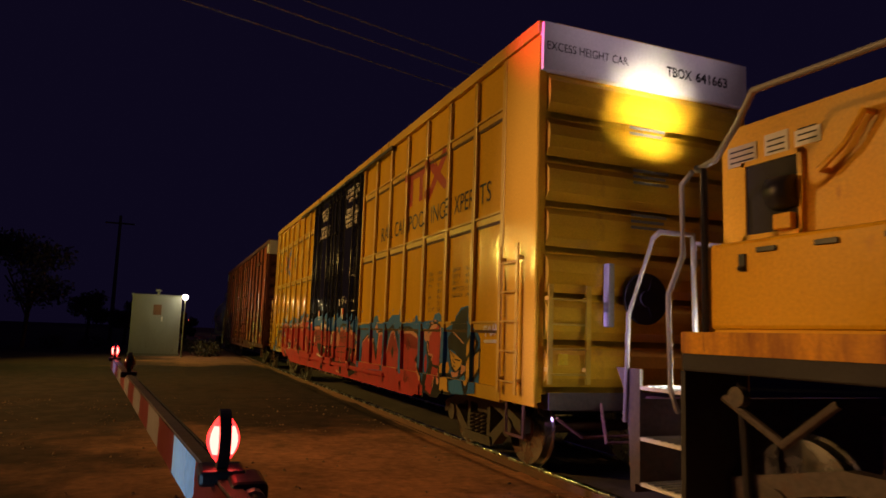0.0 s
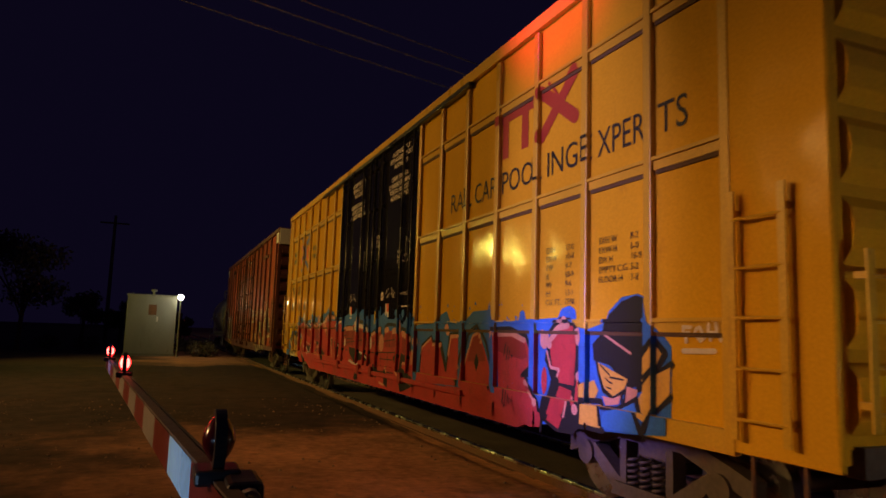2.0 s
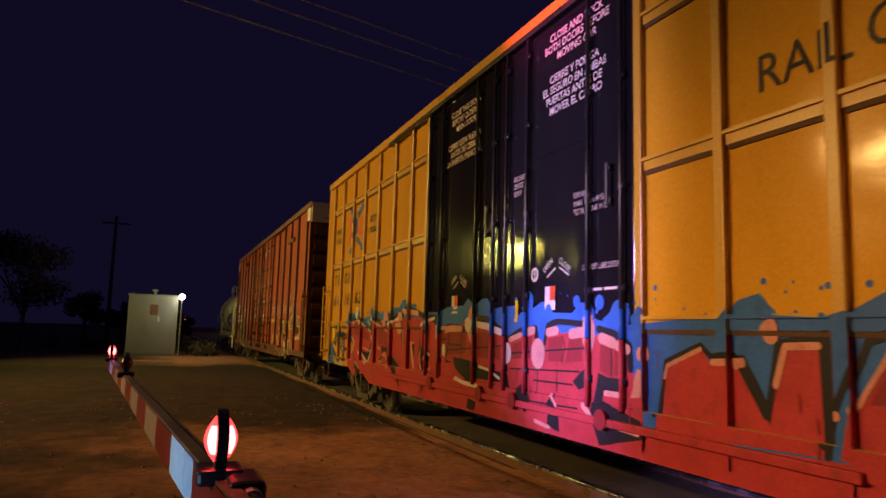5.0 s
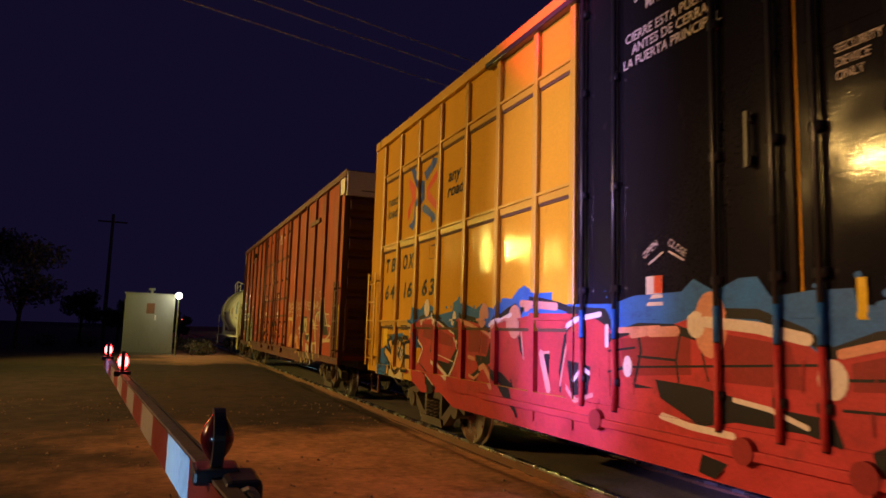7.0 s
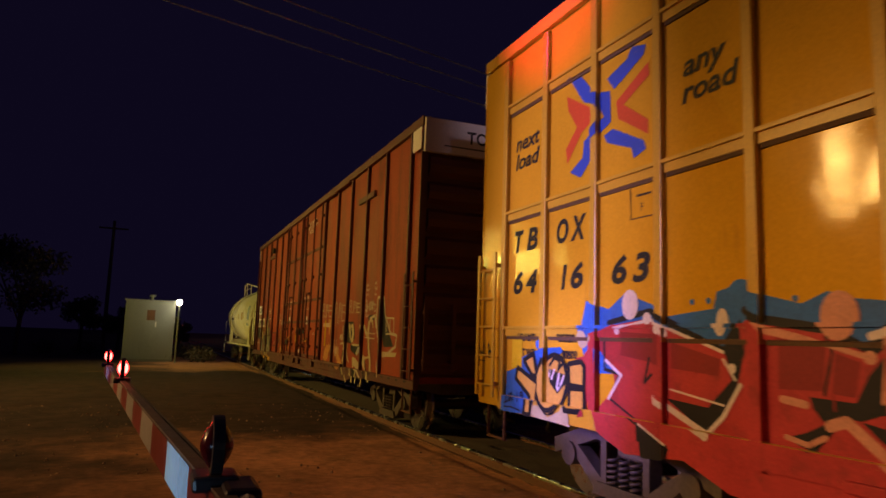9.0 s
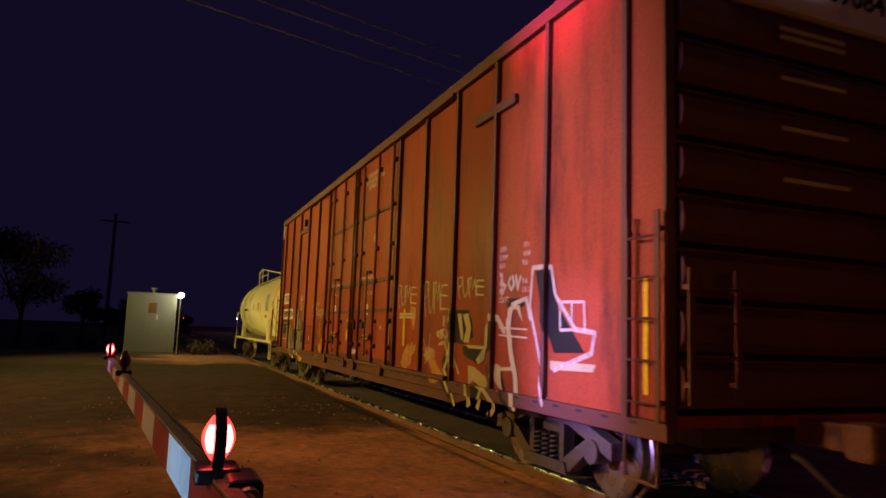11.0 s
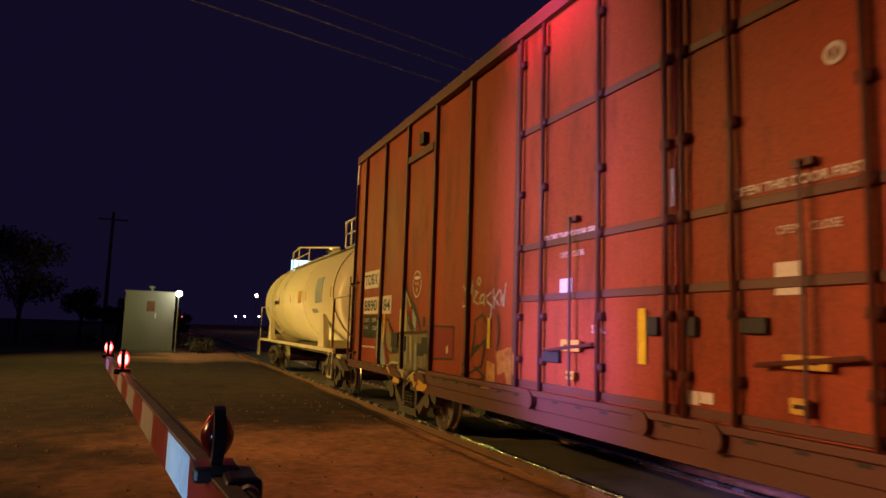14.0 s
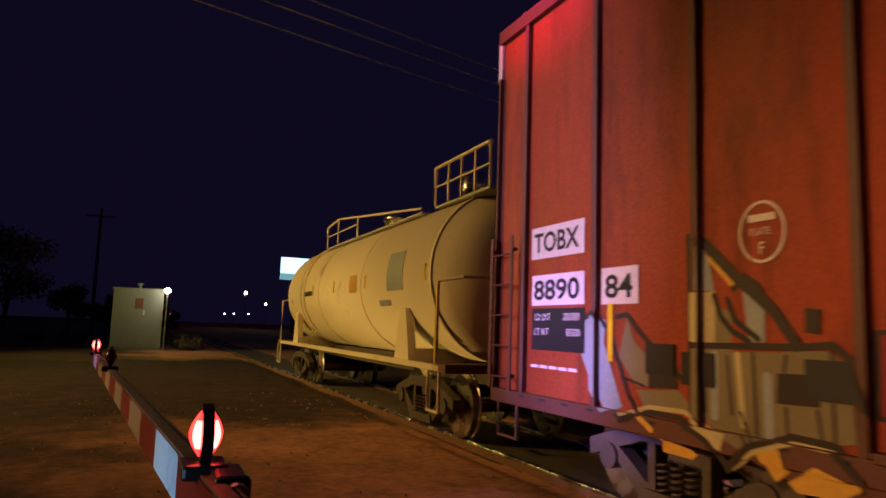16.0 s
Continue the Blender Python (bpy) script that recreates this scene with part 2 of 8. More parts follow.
def tube(bm, points, r, seg=8):
    """A round bar through the points."""
    pts = [Vector(p) for p in points]
    rings = []
    for i, p in enumerate(pts):
        a = (p - pts[i - 1]).normalized() if i else None
        b = (pts[i + 1] - p).normalized() if i + 1 < len(pts) else None
        d = (a + b).normalized() if a and b else (a or b)
        k = 1 / max(0.5, d.dot(a)) if a and b else 1
        side = d.cross(Vector((0.13, 0.31, 0.94)) if abs(d.z) < 0.9 else Vector((1, 0.2, 0.1))).normalized()
        up = d.cross(side)
        rings.append([bm.verts.new(p + (side * math.cos(w) + up * math.sin(w)) * r * (k if a and b else 1)) for w in [2 * math.pi * j / seg for j in range(seg)]])
    for q, w in zip(rings, rings[1:]):
        for j in range(seg):
            bm.faces.new((q[j], q[(j + 1) % seg], w[(j + 1) % seg], w[j]))
    bm.faces.new(rings[0][::-1])
    bm.faces.new(rings[-1])
    return bm


def lathe(bm, profile, seg=32, axis="x", centre=(0, 0, 0)):
    """A turned body: profile of (along, radius) round an axis."""
    c = Vector(centre)
    rings = []
    for a, r in profile:
        ring = []
        for j in range(seg):
            w = 2 * math.pi * j / seg
            u, v = r * math.cos(w), r * math.sin(w)
            ring.append(bm.verts.new(c + Vector({"x": (a, u, v), "y": (u, a, v), "z": (u, v, a)}[axis])))
        rings.append(ring)
    for q, w in zip(rings, rings[1:]):
        for j in range(seg):
            bm.faces.new((q[j], q[(j + 1) % seg], w[(j + 1) % seg], w[j]))
    bm.faces.new(rings[0])
    bm.faces.new(rings[-1])
    bmesh.ops.recalc_face_normals(bm, faces=bm.faces[:])
    return bm


def prism(bm, outline, x0, x1):
    """A plate with an outline in (y, z), from x0 to x1."""
    a = [bm.verts.new((x0, y, z)) for y, z in outline]
    b = [bm.verts.new((x1, y, z)) for y, z in outline]
    bm.faces.new(a)
    bm.faces.new(b[::-1])
    for i in range(len(a)):
        j = (i + 1) % len(a)
        bm.faces.new((a[j], a[i], b[i], b[j]))
    bmesh.ops.recalc_face_normals(bm, faces=bm.faces[:])
    return bm


def mesh_of(name, bm, material, smooth=False):
    me = bpy.data.meshes.new(name)
    bm.to_mesh(me)
    bm.free()
    me.materials.append(material)
    if smooth:
        for f in me.polygons:
            f.use_smooth = True
    return me


def part(name, bm, material, parent, label="", smooth=False):
    me = bm if isinstance(bm, bpy.types.Mesh) else mesh_of(name, bm, material, smooth)
    ob = new(name, me)
    ob.parent = parent
    if label:
        tagged(ob, label)
    return ob


def again(ob, offset):
    """One more part on the same mesh, moved by offset."""
    c = ob.copy()
    scene.collection.objects.link(c)
    c.location = Vector(ob.location) + Vector(offset)
    for k in ob.children:
        d = k.copy()
        scene.collection.objects.link(d)
        d.parent = c
    return c


def fresh():
    return bmesh.new()


def b1(*a, **k):
    return box(fresh(), *a, **k)


def thing(name, label, category, group="", place=(0, 0, 0)):
    ob = new(name)
    ob.empty_display_size = 0.2
    ob.location = place
    return tagged(ob, label, category, group)


def solid(name, bm, material, label, category, kind="", group="", smooth=False):
    return tagged(new(name, mesh_of(name, bm, material, smooth)), label, category, group, kind)


# ---- ground and track ----
def ground_height(x, y):
    n = noise.noise(Vector((x * 0.35, y * 0.35, 0))) * 0.03 + noise.noise(Vector((x * 1.7, y * 1.7, 3))) * 0.018
    return n


def sheet(bm, xs, ys, height):
    vs = [[bm.verts.new((x, y, height(x, y))) for y in ys] for x in xs]
    for i in range(len(xs) - 1):
        for j in range(len(ys) - 1):
            bm.faces.new((vs[i][j], vs[i + 1][j], vs[i + 1][j + 1], vs[i][j + 1]))
    return bm


def spread(a, b, step):
    n = max(1, int(round((b - a) / step)))
    return [a + (b - a) * i / n for i in range(n + 1)]


def land(x, y):
    near_track = 1 if 4.0 < x < 6.4 else 0
    return -0.07 + ground_height(x, y) - 0.07 * near_track


def build_ground():
    xs = [-400, -150, -60, -30] + spread(-16, 3.2, 0.22) + spread(3.3, 7.2, 0.13) + spread(7.6, 16, 0.6) + [30, 60, 150, 400]
    ys = [-200, -80, -30, -10] + spread(-4, 22, 0.25) + spread(23, 60, 1.5) + [80, 120, 200, 400, 900]
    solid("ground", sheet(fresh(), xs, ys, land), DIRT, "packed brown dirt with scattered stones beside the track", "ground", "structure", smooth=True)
    bed = fresh()
    sheet(bed, spread(MID - 0.66, MID + 0.66, 0.16), spread(-6, 60, 0.3), lambda x, y: -0.055 + 0.02 * noise.noise(Vector((x * 4, y * 3, 1))))
    solid("track_bed", bed, BALLAST, "dark oily ballast and planks between the rails", "ballast", "structure", smooth=True)
    rng = random.Random(4)
    stones = fresh()
    for i in range(1500):
        x, y = rng.uniform(-3.5, 4.0), rng.uniform(4.5, 17)
        if noise.noise(Vector((x * 0.9, y * 0.9, 7))) < -0.05:
            continue
        r = rng.choice((0.008, 0.012, 0.012, 0.018, 0.03))
        z = land(x, y)
        a = rng.uniform(0, 3)
        q = [stones.verts.new((x + r * math.cos(a + w) * rng.uniform(0.7, 1.2), y + r * math.sin(a + w) * rng.uniform(0.7, 1.2), z - 0.004)) for w in (0, 1.3, 2.6, 4.0, 5.2)]
        top = stones.verts.new((x, y, z + r * rng.uniform(0.5, 1.0)))
        for j in range(5):
            stones.faces.new((q[j], q[(j + 1) % 5], top))
    solid("gravel", stones, surface("gravel_stone", (0.34, 0.22, 0.14), 0.9, 0, 0.4, 60, 5), "loose brown gravel scattered on the dirt", "gravel", "stuff")


def build_rail(x):
    r = thing("rail", "worn steel rail with a polished head, sunk in dirt", "rail", "rails of the track", (x, 0, 0))
    r["kind"] = "structure"
    part("rail_head", b1(-0.036, 0.036, -20, 140, -0.04, 0.0, bevel=0.008), RAILHEAD, r, "polished running surface")
    part("rail_web", b1(-0.01, 0.01, -20, 140, -0.14, -0.04), RUST, r)
    part("rail_foot", b1(-0.07, 0.07, -20, 140, -0.165, -0.14), RUST, r)


build_ground()
for sx in (-0.7525, 0.7525):
    build_rail(MID + sx)


# ---- lettering and spray paint, laid over the posts and sheets of a wagon's side ----
def lay(name, shapes, material, parent, relief, lift, label=""):
    """Paint shapes, triangles in (y, z), on the side of a wagon. relief gives the strips (y0, y1, x) that stand proud, and the sheet between."""
    strips, sheet_x, ledges = relief
    bm = fresh()
    for i, tri in enumerate(shapes):
        d = -0.0009 * ((i * 0.618) % 1)   # overlapping strokes never share a plane
        bm.faces.new([bm.verts.new((d, y, z)) for y, z in tri])
    lo = min(v.co.y for v in bm.verts)
    hi = max(v.co.y for v in bm.verts)
    for y0, y1, _ in strips:
        for y in (y0, y1):
            if lo < y < hi:
                bmesh.ops.bisect_plane(bm, geom=bm.verts[:] + bm.edges[:] + bm.faces[:], plane_co=(0, y, 0), plane_no=(0, 1, 0))
    zlo, zhi = min(v.co.z for v in bm.verts), max(v.co.z for v in bm.verts)
    for z0, z1, _ in ledges:
        for z in (z0, z1):
            if zlo < z < zhi:
                bmesh.ops.bisect_plane(bm, geom=bm.verts[:] + bm.edges[:] + bm.faces[:], plane_co=(0, 0, z), plane_no=(0, 0, 1))
    out = fresh()
    for f in bm.faces:
        c = f.calc_center_median()
        x = sheet_x
        for z0, z1, px in ledges:
            if z0 < c.z < z1:
                x = px
        for y0, y1, px in strips:
            if y0 < c.y < y1:
                x = min(x, px)
        q = [out.verts.new((x - lift + v.co.x, v.co.y, v.co.z)) for v in f.verts]
        nf = out.faces.new(q)
        nf.normal_update()
        if nf.normal.x > 0:
            nf.normal_flip()
    bm.free()
    return part(name, out, material, parent, label)


def poly(points):
    """Triangles of an outline in (y, z)."""
    tris = bpy_tess([[Vector((y, z, 0)) for y, z in points]])
    return [[points[i] for i in t] for t in tris]


def bpy_tess(loops):
    from mathutils.geometry import tessellate_polygon
    return tessellate_polygon(loops)


def stroke(points, w):
    """A painted line of width w through the points, with round joints."""
    out = []
    for (a, b), (c, d) in zip(points, points[1:]):
        l = math.hypot(c - a, d - b) or 1e-6
        nx, nz = -(d - b) / l * w / 2, (c - a) / l * w / 2
        out += [[(a + nx, b + nz), (a - nx, b - nz), (c - nx, d - nz)], [(a + nx, b + nz), (c - nx, d - nz), (c + nx, d + nz)]]
    for a, b in points:
        out += disc(a, b, w / 2, 8)
    return out


def disc(y, z, r, n=12, rz=None):
    rz = rz or r
    ring = [(y + r * math.cos(2 * math.pi * i / n), z + rz * math.sin(2 * math.pi * i / n)) for i in range(n)]
    return [[(y, z), ring[i], ring[(i + 1) % n]] for i in range(n)]


def words(text, y, z, size, squeeze=1.0, lean=0.0, bold=0.0, turn=0.0):
    """Built-in letters as triangles in (y, z), read from the near side: the first letter at the greatest y."""
    cu = bpy.data.curves.new("letters", "FONT")
    cu.body, cu.size, cu.resolution_u, cu.shear, cu.offset = text, size, 3, lean, bold
    ob = bpy.data.objects.new("letters", cu)
    scene.collection.objects.link(ob)
    bpy.context.view_layer.update()
    me = bpy.data.meshes.new_from_object(ob.evaluated_get(bpy.context.evaluated_depsgraph_get()))
    me.calc_loop_triangles()
    ct, st = math.cos(turn), math.sin(turn)
    out = [[(y - (me.vertices[i].co.x * ct - me.vertices[i].co.y * st) * squeeze, z + me.vertices[i].co.x * st + me.vertices[i].co.y * ct) for i in t.vertices] for t in me.loop_triangles]
    bpy.data.objects.remove(ob)
    bpy.data.curves.remove(cu)
    bpy.data.meshes.remove(me)
    return out


def bars(y, z, n, w, h, gap):
    """A row of n plain bars that stand for a number."""
    out = []
    for i in range(n):
        a = y - i * (w + gap)
        out += [[(a, z), (a - w, z), (a - w, z + h)], [(a, z), (a - w, z + h), (a, z + h)]]
    return out


def hoop(y, z, r, w):
    """A painted ring."""
    return stroke([(y + r * math.cos(math.pi * k / 10), z + r * math.sin(math.pi * k / 10)) for k in range(21)], w)


def rect(y0, y1, z0, z1):
    return [[(y0, z0), (y1, z0), (y1, z1)], [(y0, z0), (y1, z1), (y0, z1)]]


# ---- running gear ----
WHEEL_R = 0.46
WHEELSETS = []


def wheel_mesh():
    bm = fresh()
    for sgn in (-1, 1):
        x = sgn * 0.7525
        o = -sgn
        lathe(bm, [(x + sgn * 0.07, 0.12), (x + sgn * 0.07, 0.19), (x + sgn * 0.02, 0.22), (x + sgn * 0.02, 0.38), (x + sgn * 0.06, 0.4), (x + sgn * 0.06, 0.445)], 40)
    lathe(bm, [(-0.95, 0.07), (0.95, 0.07)], 12)
    return mesh_of("wheelset", bm, RUST, True)


def rim_mesh(sgn):
    bm = fresh()
    x = sgn * 0.7525
    lathe(bm, [(x + sgn * 0.066, 0.43), (x + sgn * 0.066, 0.455), (x - sgn * 0.03, 0.462), (x - sgn * 0.045, 0.485), (x - sgn * 0.066, 0.485), (x - sgn * 0.066, 0.4)], 48)
    return mesh_of("wheel_rim", bm, TREAD, False)


WHEEL_MESH, RIM_MESHES = wheel_mesh(), (rim_mesh(-1), rim_mesh(1))


def frame_outline():
    return [(-1.2, 0.36), (-1.2, 0.58), (-1.0, 0.64), (-0.55, 0.78), (0.55, 0.78), (1.0, 0.64), (1.2, 0.58), (1.2, 0.36), (0.98, 0.34), (0.85, 0.44), (0.42, 0.2), (-0.42, 0.2), (-0.85, 0.44), (-0.98, 0.34)]


def side_frame_mesh():
    bm = fresh()
    o = frame_outline()
    # the cast frame: a top chord, two slanting struts, a spring seat
    for x0, x1 in ((-0.07, 0.07),):
        prism(bm, [(-1.2, 0.42), (-1.2, 0.58), (-0.95, 0.66), (-0.5, 0.8), (0.5, 0.8), (0.95, 0.66), (1.2, 0.58), (1.2, 0.42), (0.95, 0.5), (0.45, 0.66), (-0.45, 0.66), (-0.95, 0.5)], x0, x1)
        prism(bm, [(-0.9, 0.52), (-0.76, 0.56), (-0.3, 0.27), (-0.34, 0.15), (-0.46, 0.18)], x0, x1)
        prism(bm, [(0.9, 0.52), (0.76, 0.56), (0.3, 0.27), (0.34, 0.15), (0.46, 0.18)], x0, x1)
        prism(bm, [(-0.46, 0.15), (-0.4, 0.27), (0.4, 0.27), (0.46, 0.15)], x0 - 0.03, x1 + 0.03)
        prism(bm, [(-0.36, 0.25), (-0.36, 0.68), (-0.27, 0.68), (-0.27, 0.25)], x0, x1)
        prism(bm, [(0.27, 0.25), (0.27, 0.68), (0.36, 0.68), (0.36, 0.25)], x0, x1)
    return mesh_of("side_frame", bm, GRIME)


def spring_mesh():
    bm = fresh()
    pts = [(0.05 * math.cos(w), 0.05 * math.sin(w), 0.27 + 0.26 * w / (2 * math.pi * 5)) for w in [k * math.pi / 4 for k in range(41)]]
    tube(bm, pts, 0.014, 5)
    return mesh_of("coil_spring", bm, GRIME, True)


def bearing_mesh():
    return mesh_of("axle_bearing", lathe(fresh(), [(-0.16, 0.03), (-0.16, 0.09), (-0.12, 0.12), (0.1, 0.12), (0.1, 0.03)], 20), GRIME)


SIDE_FRAME, SPRING, BEARING = side_frame_mesh(), spring_mesh(), bearing_mesh()
CX = 1.475   # the middle of a wagon, from its near side


def truck(car, y, base=1.78):
    t = new("truck", mesh_of("truck", b1(CX - 1.0, CX + 1.0, -0.2, 0.2, 0.52, 0.78, bevel=0.03), GRIME))
    t.parent, t.location = car, (0, y, 0)
    for sgn in (-1, 1):
        fr = part("side_frame", SIDE_FRAME, None, t)
        fr.location, fr.scale = (CX + sgn * 1.0, 0, 0), (1, base / 1.78, 1)
        for k in (-0.17, 0, 0.17):
            for off in (-0.055, 0.055):
                sp = part("coil_spring", SPRING, None, t)
                sp.location = (CX + sgn * (1.0 + off), k, 0)
    for k in (-base / 2, base / 2):
        w = part("wheelset", WHEEL_MESH, None, t, "worn steel wheels on an axle")
        w.location = (CX, k, WHEEL_R)
        WHEELSETS.append((w, k))
        for rim in RIM_MESHES:
            r = part("wheel_rim", rim, None, t, "polished steel tyre")
            r.location = (CX, k, WHEEL_R)
            WHEELSETS.append((r, k))
        for sgn in (-1, 1):
            b = part("axle_bearing", BEARING, None, t)
            b.location, b.scale = (CX + sgn * 1.0, k, WHEEL_R), (-sgn * -1, 1, 1)
    shoe = fresh()
    for k in (-0.36, 0.36):
        box(shoe, CX - 0.85, CX + 0.85, k - 0.05, k + 0.05, 0.3, 0.42, bevel=0.02)
    part("brake_beam", shoe, GRIME, t)
    return t


def coupler(car, y, sgn):
    bm = fresh()
    box(bm, CX - 0.07, CX + 0.07, min(y, y + sgn * 0.6), max(y, y + sgn * 0.6), 0.75, 0.97, bevel=0.02)
    box(bm, CX - 0.15, CX + 0.13, min(y + sgn * 0.5, y + sgn * 0.76), max(y + sgn * 0.5, y + sgn * 0.76), 0.7, 1.0, bevel=0.05)
    part("coupler", bm, RUST, car, "rusty cast knuckle coupler")
    hose = fresh()
    tube(hose, [(CX - 0.35, y, 0.75), (CX - 0.34, y + sgn * 0.3, 0.68), (CX - 0.25, y + sgn * 0.55, 0.45), (CX - 0.1, y + sgn * 0.75, 0.4)], 0.028, 8)
    part("air_hose", hose, DARK, car, "black rubber brake hose", True)


def ladder(car, axis, a, b, at, z0, z1, rungs, material, proud):
    """A ladder with two stiles and its rungs: on the side (axis y) or on the end (axis x)."""
    l = new("ladder", mesh_of("ladder", fresh_ladder(axis, a, b, at, z0, z1, proud), material))
    l.parent = car
    for i in range(rungs):
        z = z0 + (z1 - z0) * (i + 0.4) / rungs
        bm = fresh()
        if axis == "y":
            tube(bm, [(at - proud, a, z), (at - proud, b, z)], 0.012, 6)
        else:
            tube(bm, [(a, at - proud, z), (b, at - proud, z)], 0.012, 6)
        part("rung", bm, material, l)
    return l


def fresh_ladder(axis, a, b, at, z0, z1, proud):
    bm = fresh()
    for c in (a, b):
        if axis == "y":
            box(bm, at - proud - 0.008, at - proud + 0.008, c - 0.03, c + 0.03, z0, z1)
            for z in (z0 + 0.15, z1 - 0.15):
                box(bm, min(at - proud, at), max(at - proud, at), c - 0.02, c + 0.02, z - 0.02, z + 0.02)
        else:
            box(bm, c - 0.03, c + 0.03, at - proud - 0.008, at - proud + 0.008, z0, z1)
            for z in (z0 + 0.15, z1 - 0.15):
                box(bm, c - 0.02, c + 0.02, min(at - proud, at), max(at - proud, at), z - 0.02, z + 0.02)
    return bm


# ---- the yellow boxcar ----
A_LEN, A_TOP = 19.16, 5.11
A_FRONT = (0.84, 1.69, 2.62, 3.56, 4.5, 5.43, 6.35, 7.26)
A_REAR = (12.36, 13.1, 14.0, 14.95, 15.9, 16.8, 17.7, 18.6)
A_POSTS = A_FRONT + A_REAR
A_STRIPS = [(p - 0.05, p + 0.05, -0.025) for p in A_POSTS] + [(0, 0.79, -0.02), (A_LEN - 0.6, A_LEN, -0.02)] + [(7.31, 12.3, -0.01)]
A_ROWS = (4.32, 3.03, 1.70)
A_LEDGES = [(z - 0.05, z + 0.03, 0.005) for z in A_ROWS] + [(z + 0.03, z + 0.06, -0.02) for z in A_ROWS] + [(0.82, 0.99, -0.026), (0.5, 0.82, -0.002)]
A_RELIEF = (A_STRIPS, 0.03, A_LEDGES)


def corrugated_end(car, y, sgn, width, z0, z1, n, material, name="end_sheet"):
    """An end wall of n pressed ribs, each a part, on a backing sheet."""
    x0, x1 = CX - width / 2, CX + width / 2
    part("end_wall", b1(x0, x1, min(y, y - sgn * 0.05), max(y, y - sgn * 0.05), z0, z1), material, car)
    h = (z1 - z0) / n
    bm = fresh()
    prof = [(0, 0.0), (0.0, 0.12 * h), (0.07, 0.3 * h), (0.09, 0.55 * h), (0.07, 0.8 * h), (0, 0.96 * h)]
    for i in range(len(prof) - 1):
        (a, za), (b, zb) = prof[i], prof[i + 1]
        q = [bm.verts.new((x, sgn * d, z)) for x, d, z in ((x0 + 0.08, a, za), (x1 - 0.08, a, za), (x1 - 0.08, b, zb), (x0 + 0.08, b, zb))]
        bm.faces.new(q)
    bmesh.ops.remove_doubles(bm, verts=bm.verts[:], dist=1e-4)
    for e in (0, 1):
        x = (x0 + 0.08, x1 - 0.08)[e]
        bm.faces.new([bm.verts.new((x, sgn * a, z)) for a, z in prof])
    bmesh.ops.recalc_face_normals(bm, faces=bm.faces[:])
    me = mesh_of(name, bm, material)
    for i in range(n):
        r = part(name, me, None, car)
        r.location = (0, y, z0 + i * h)
    for x in (x0, x1):
        part("corner_post", b1(x - 0.05, x + 0.05, min(y, y + sgn * 0.03), max(y, y + sgn * 0.03), z0 - 0.1, z1 + 0.0), material, car)


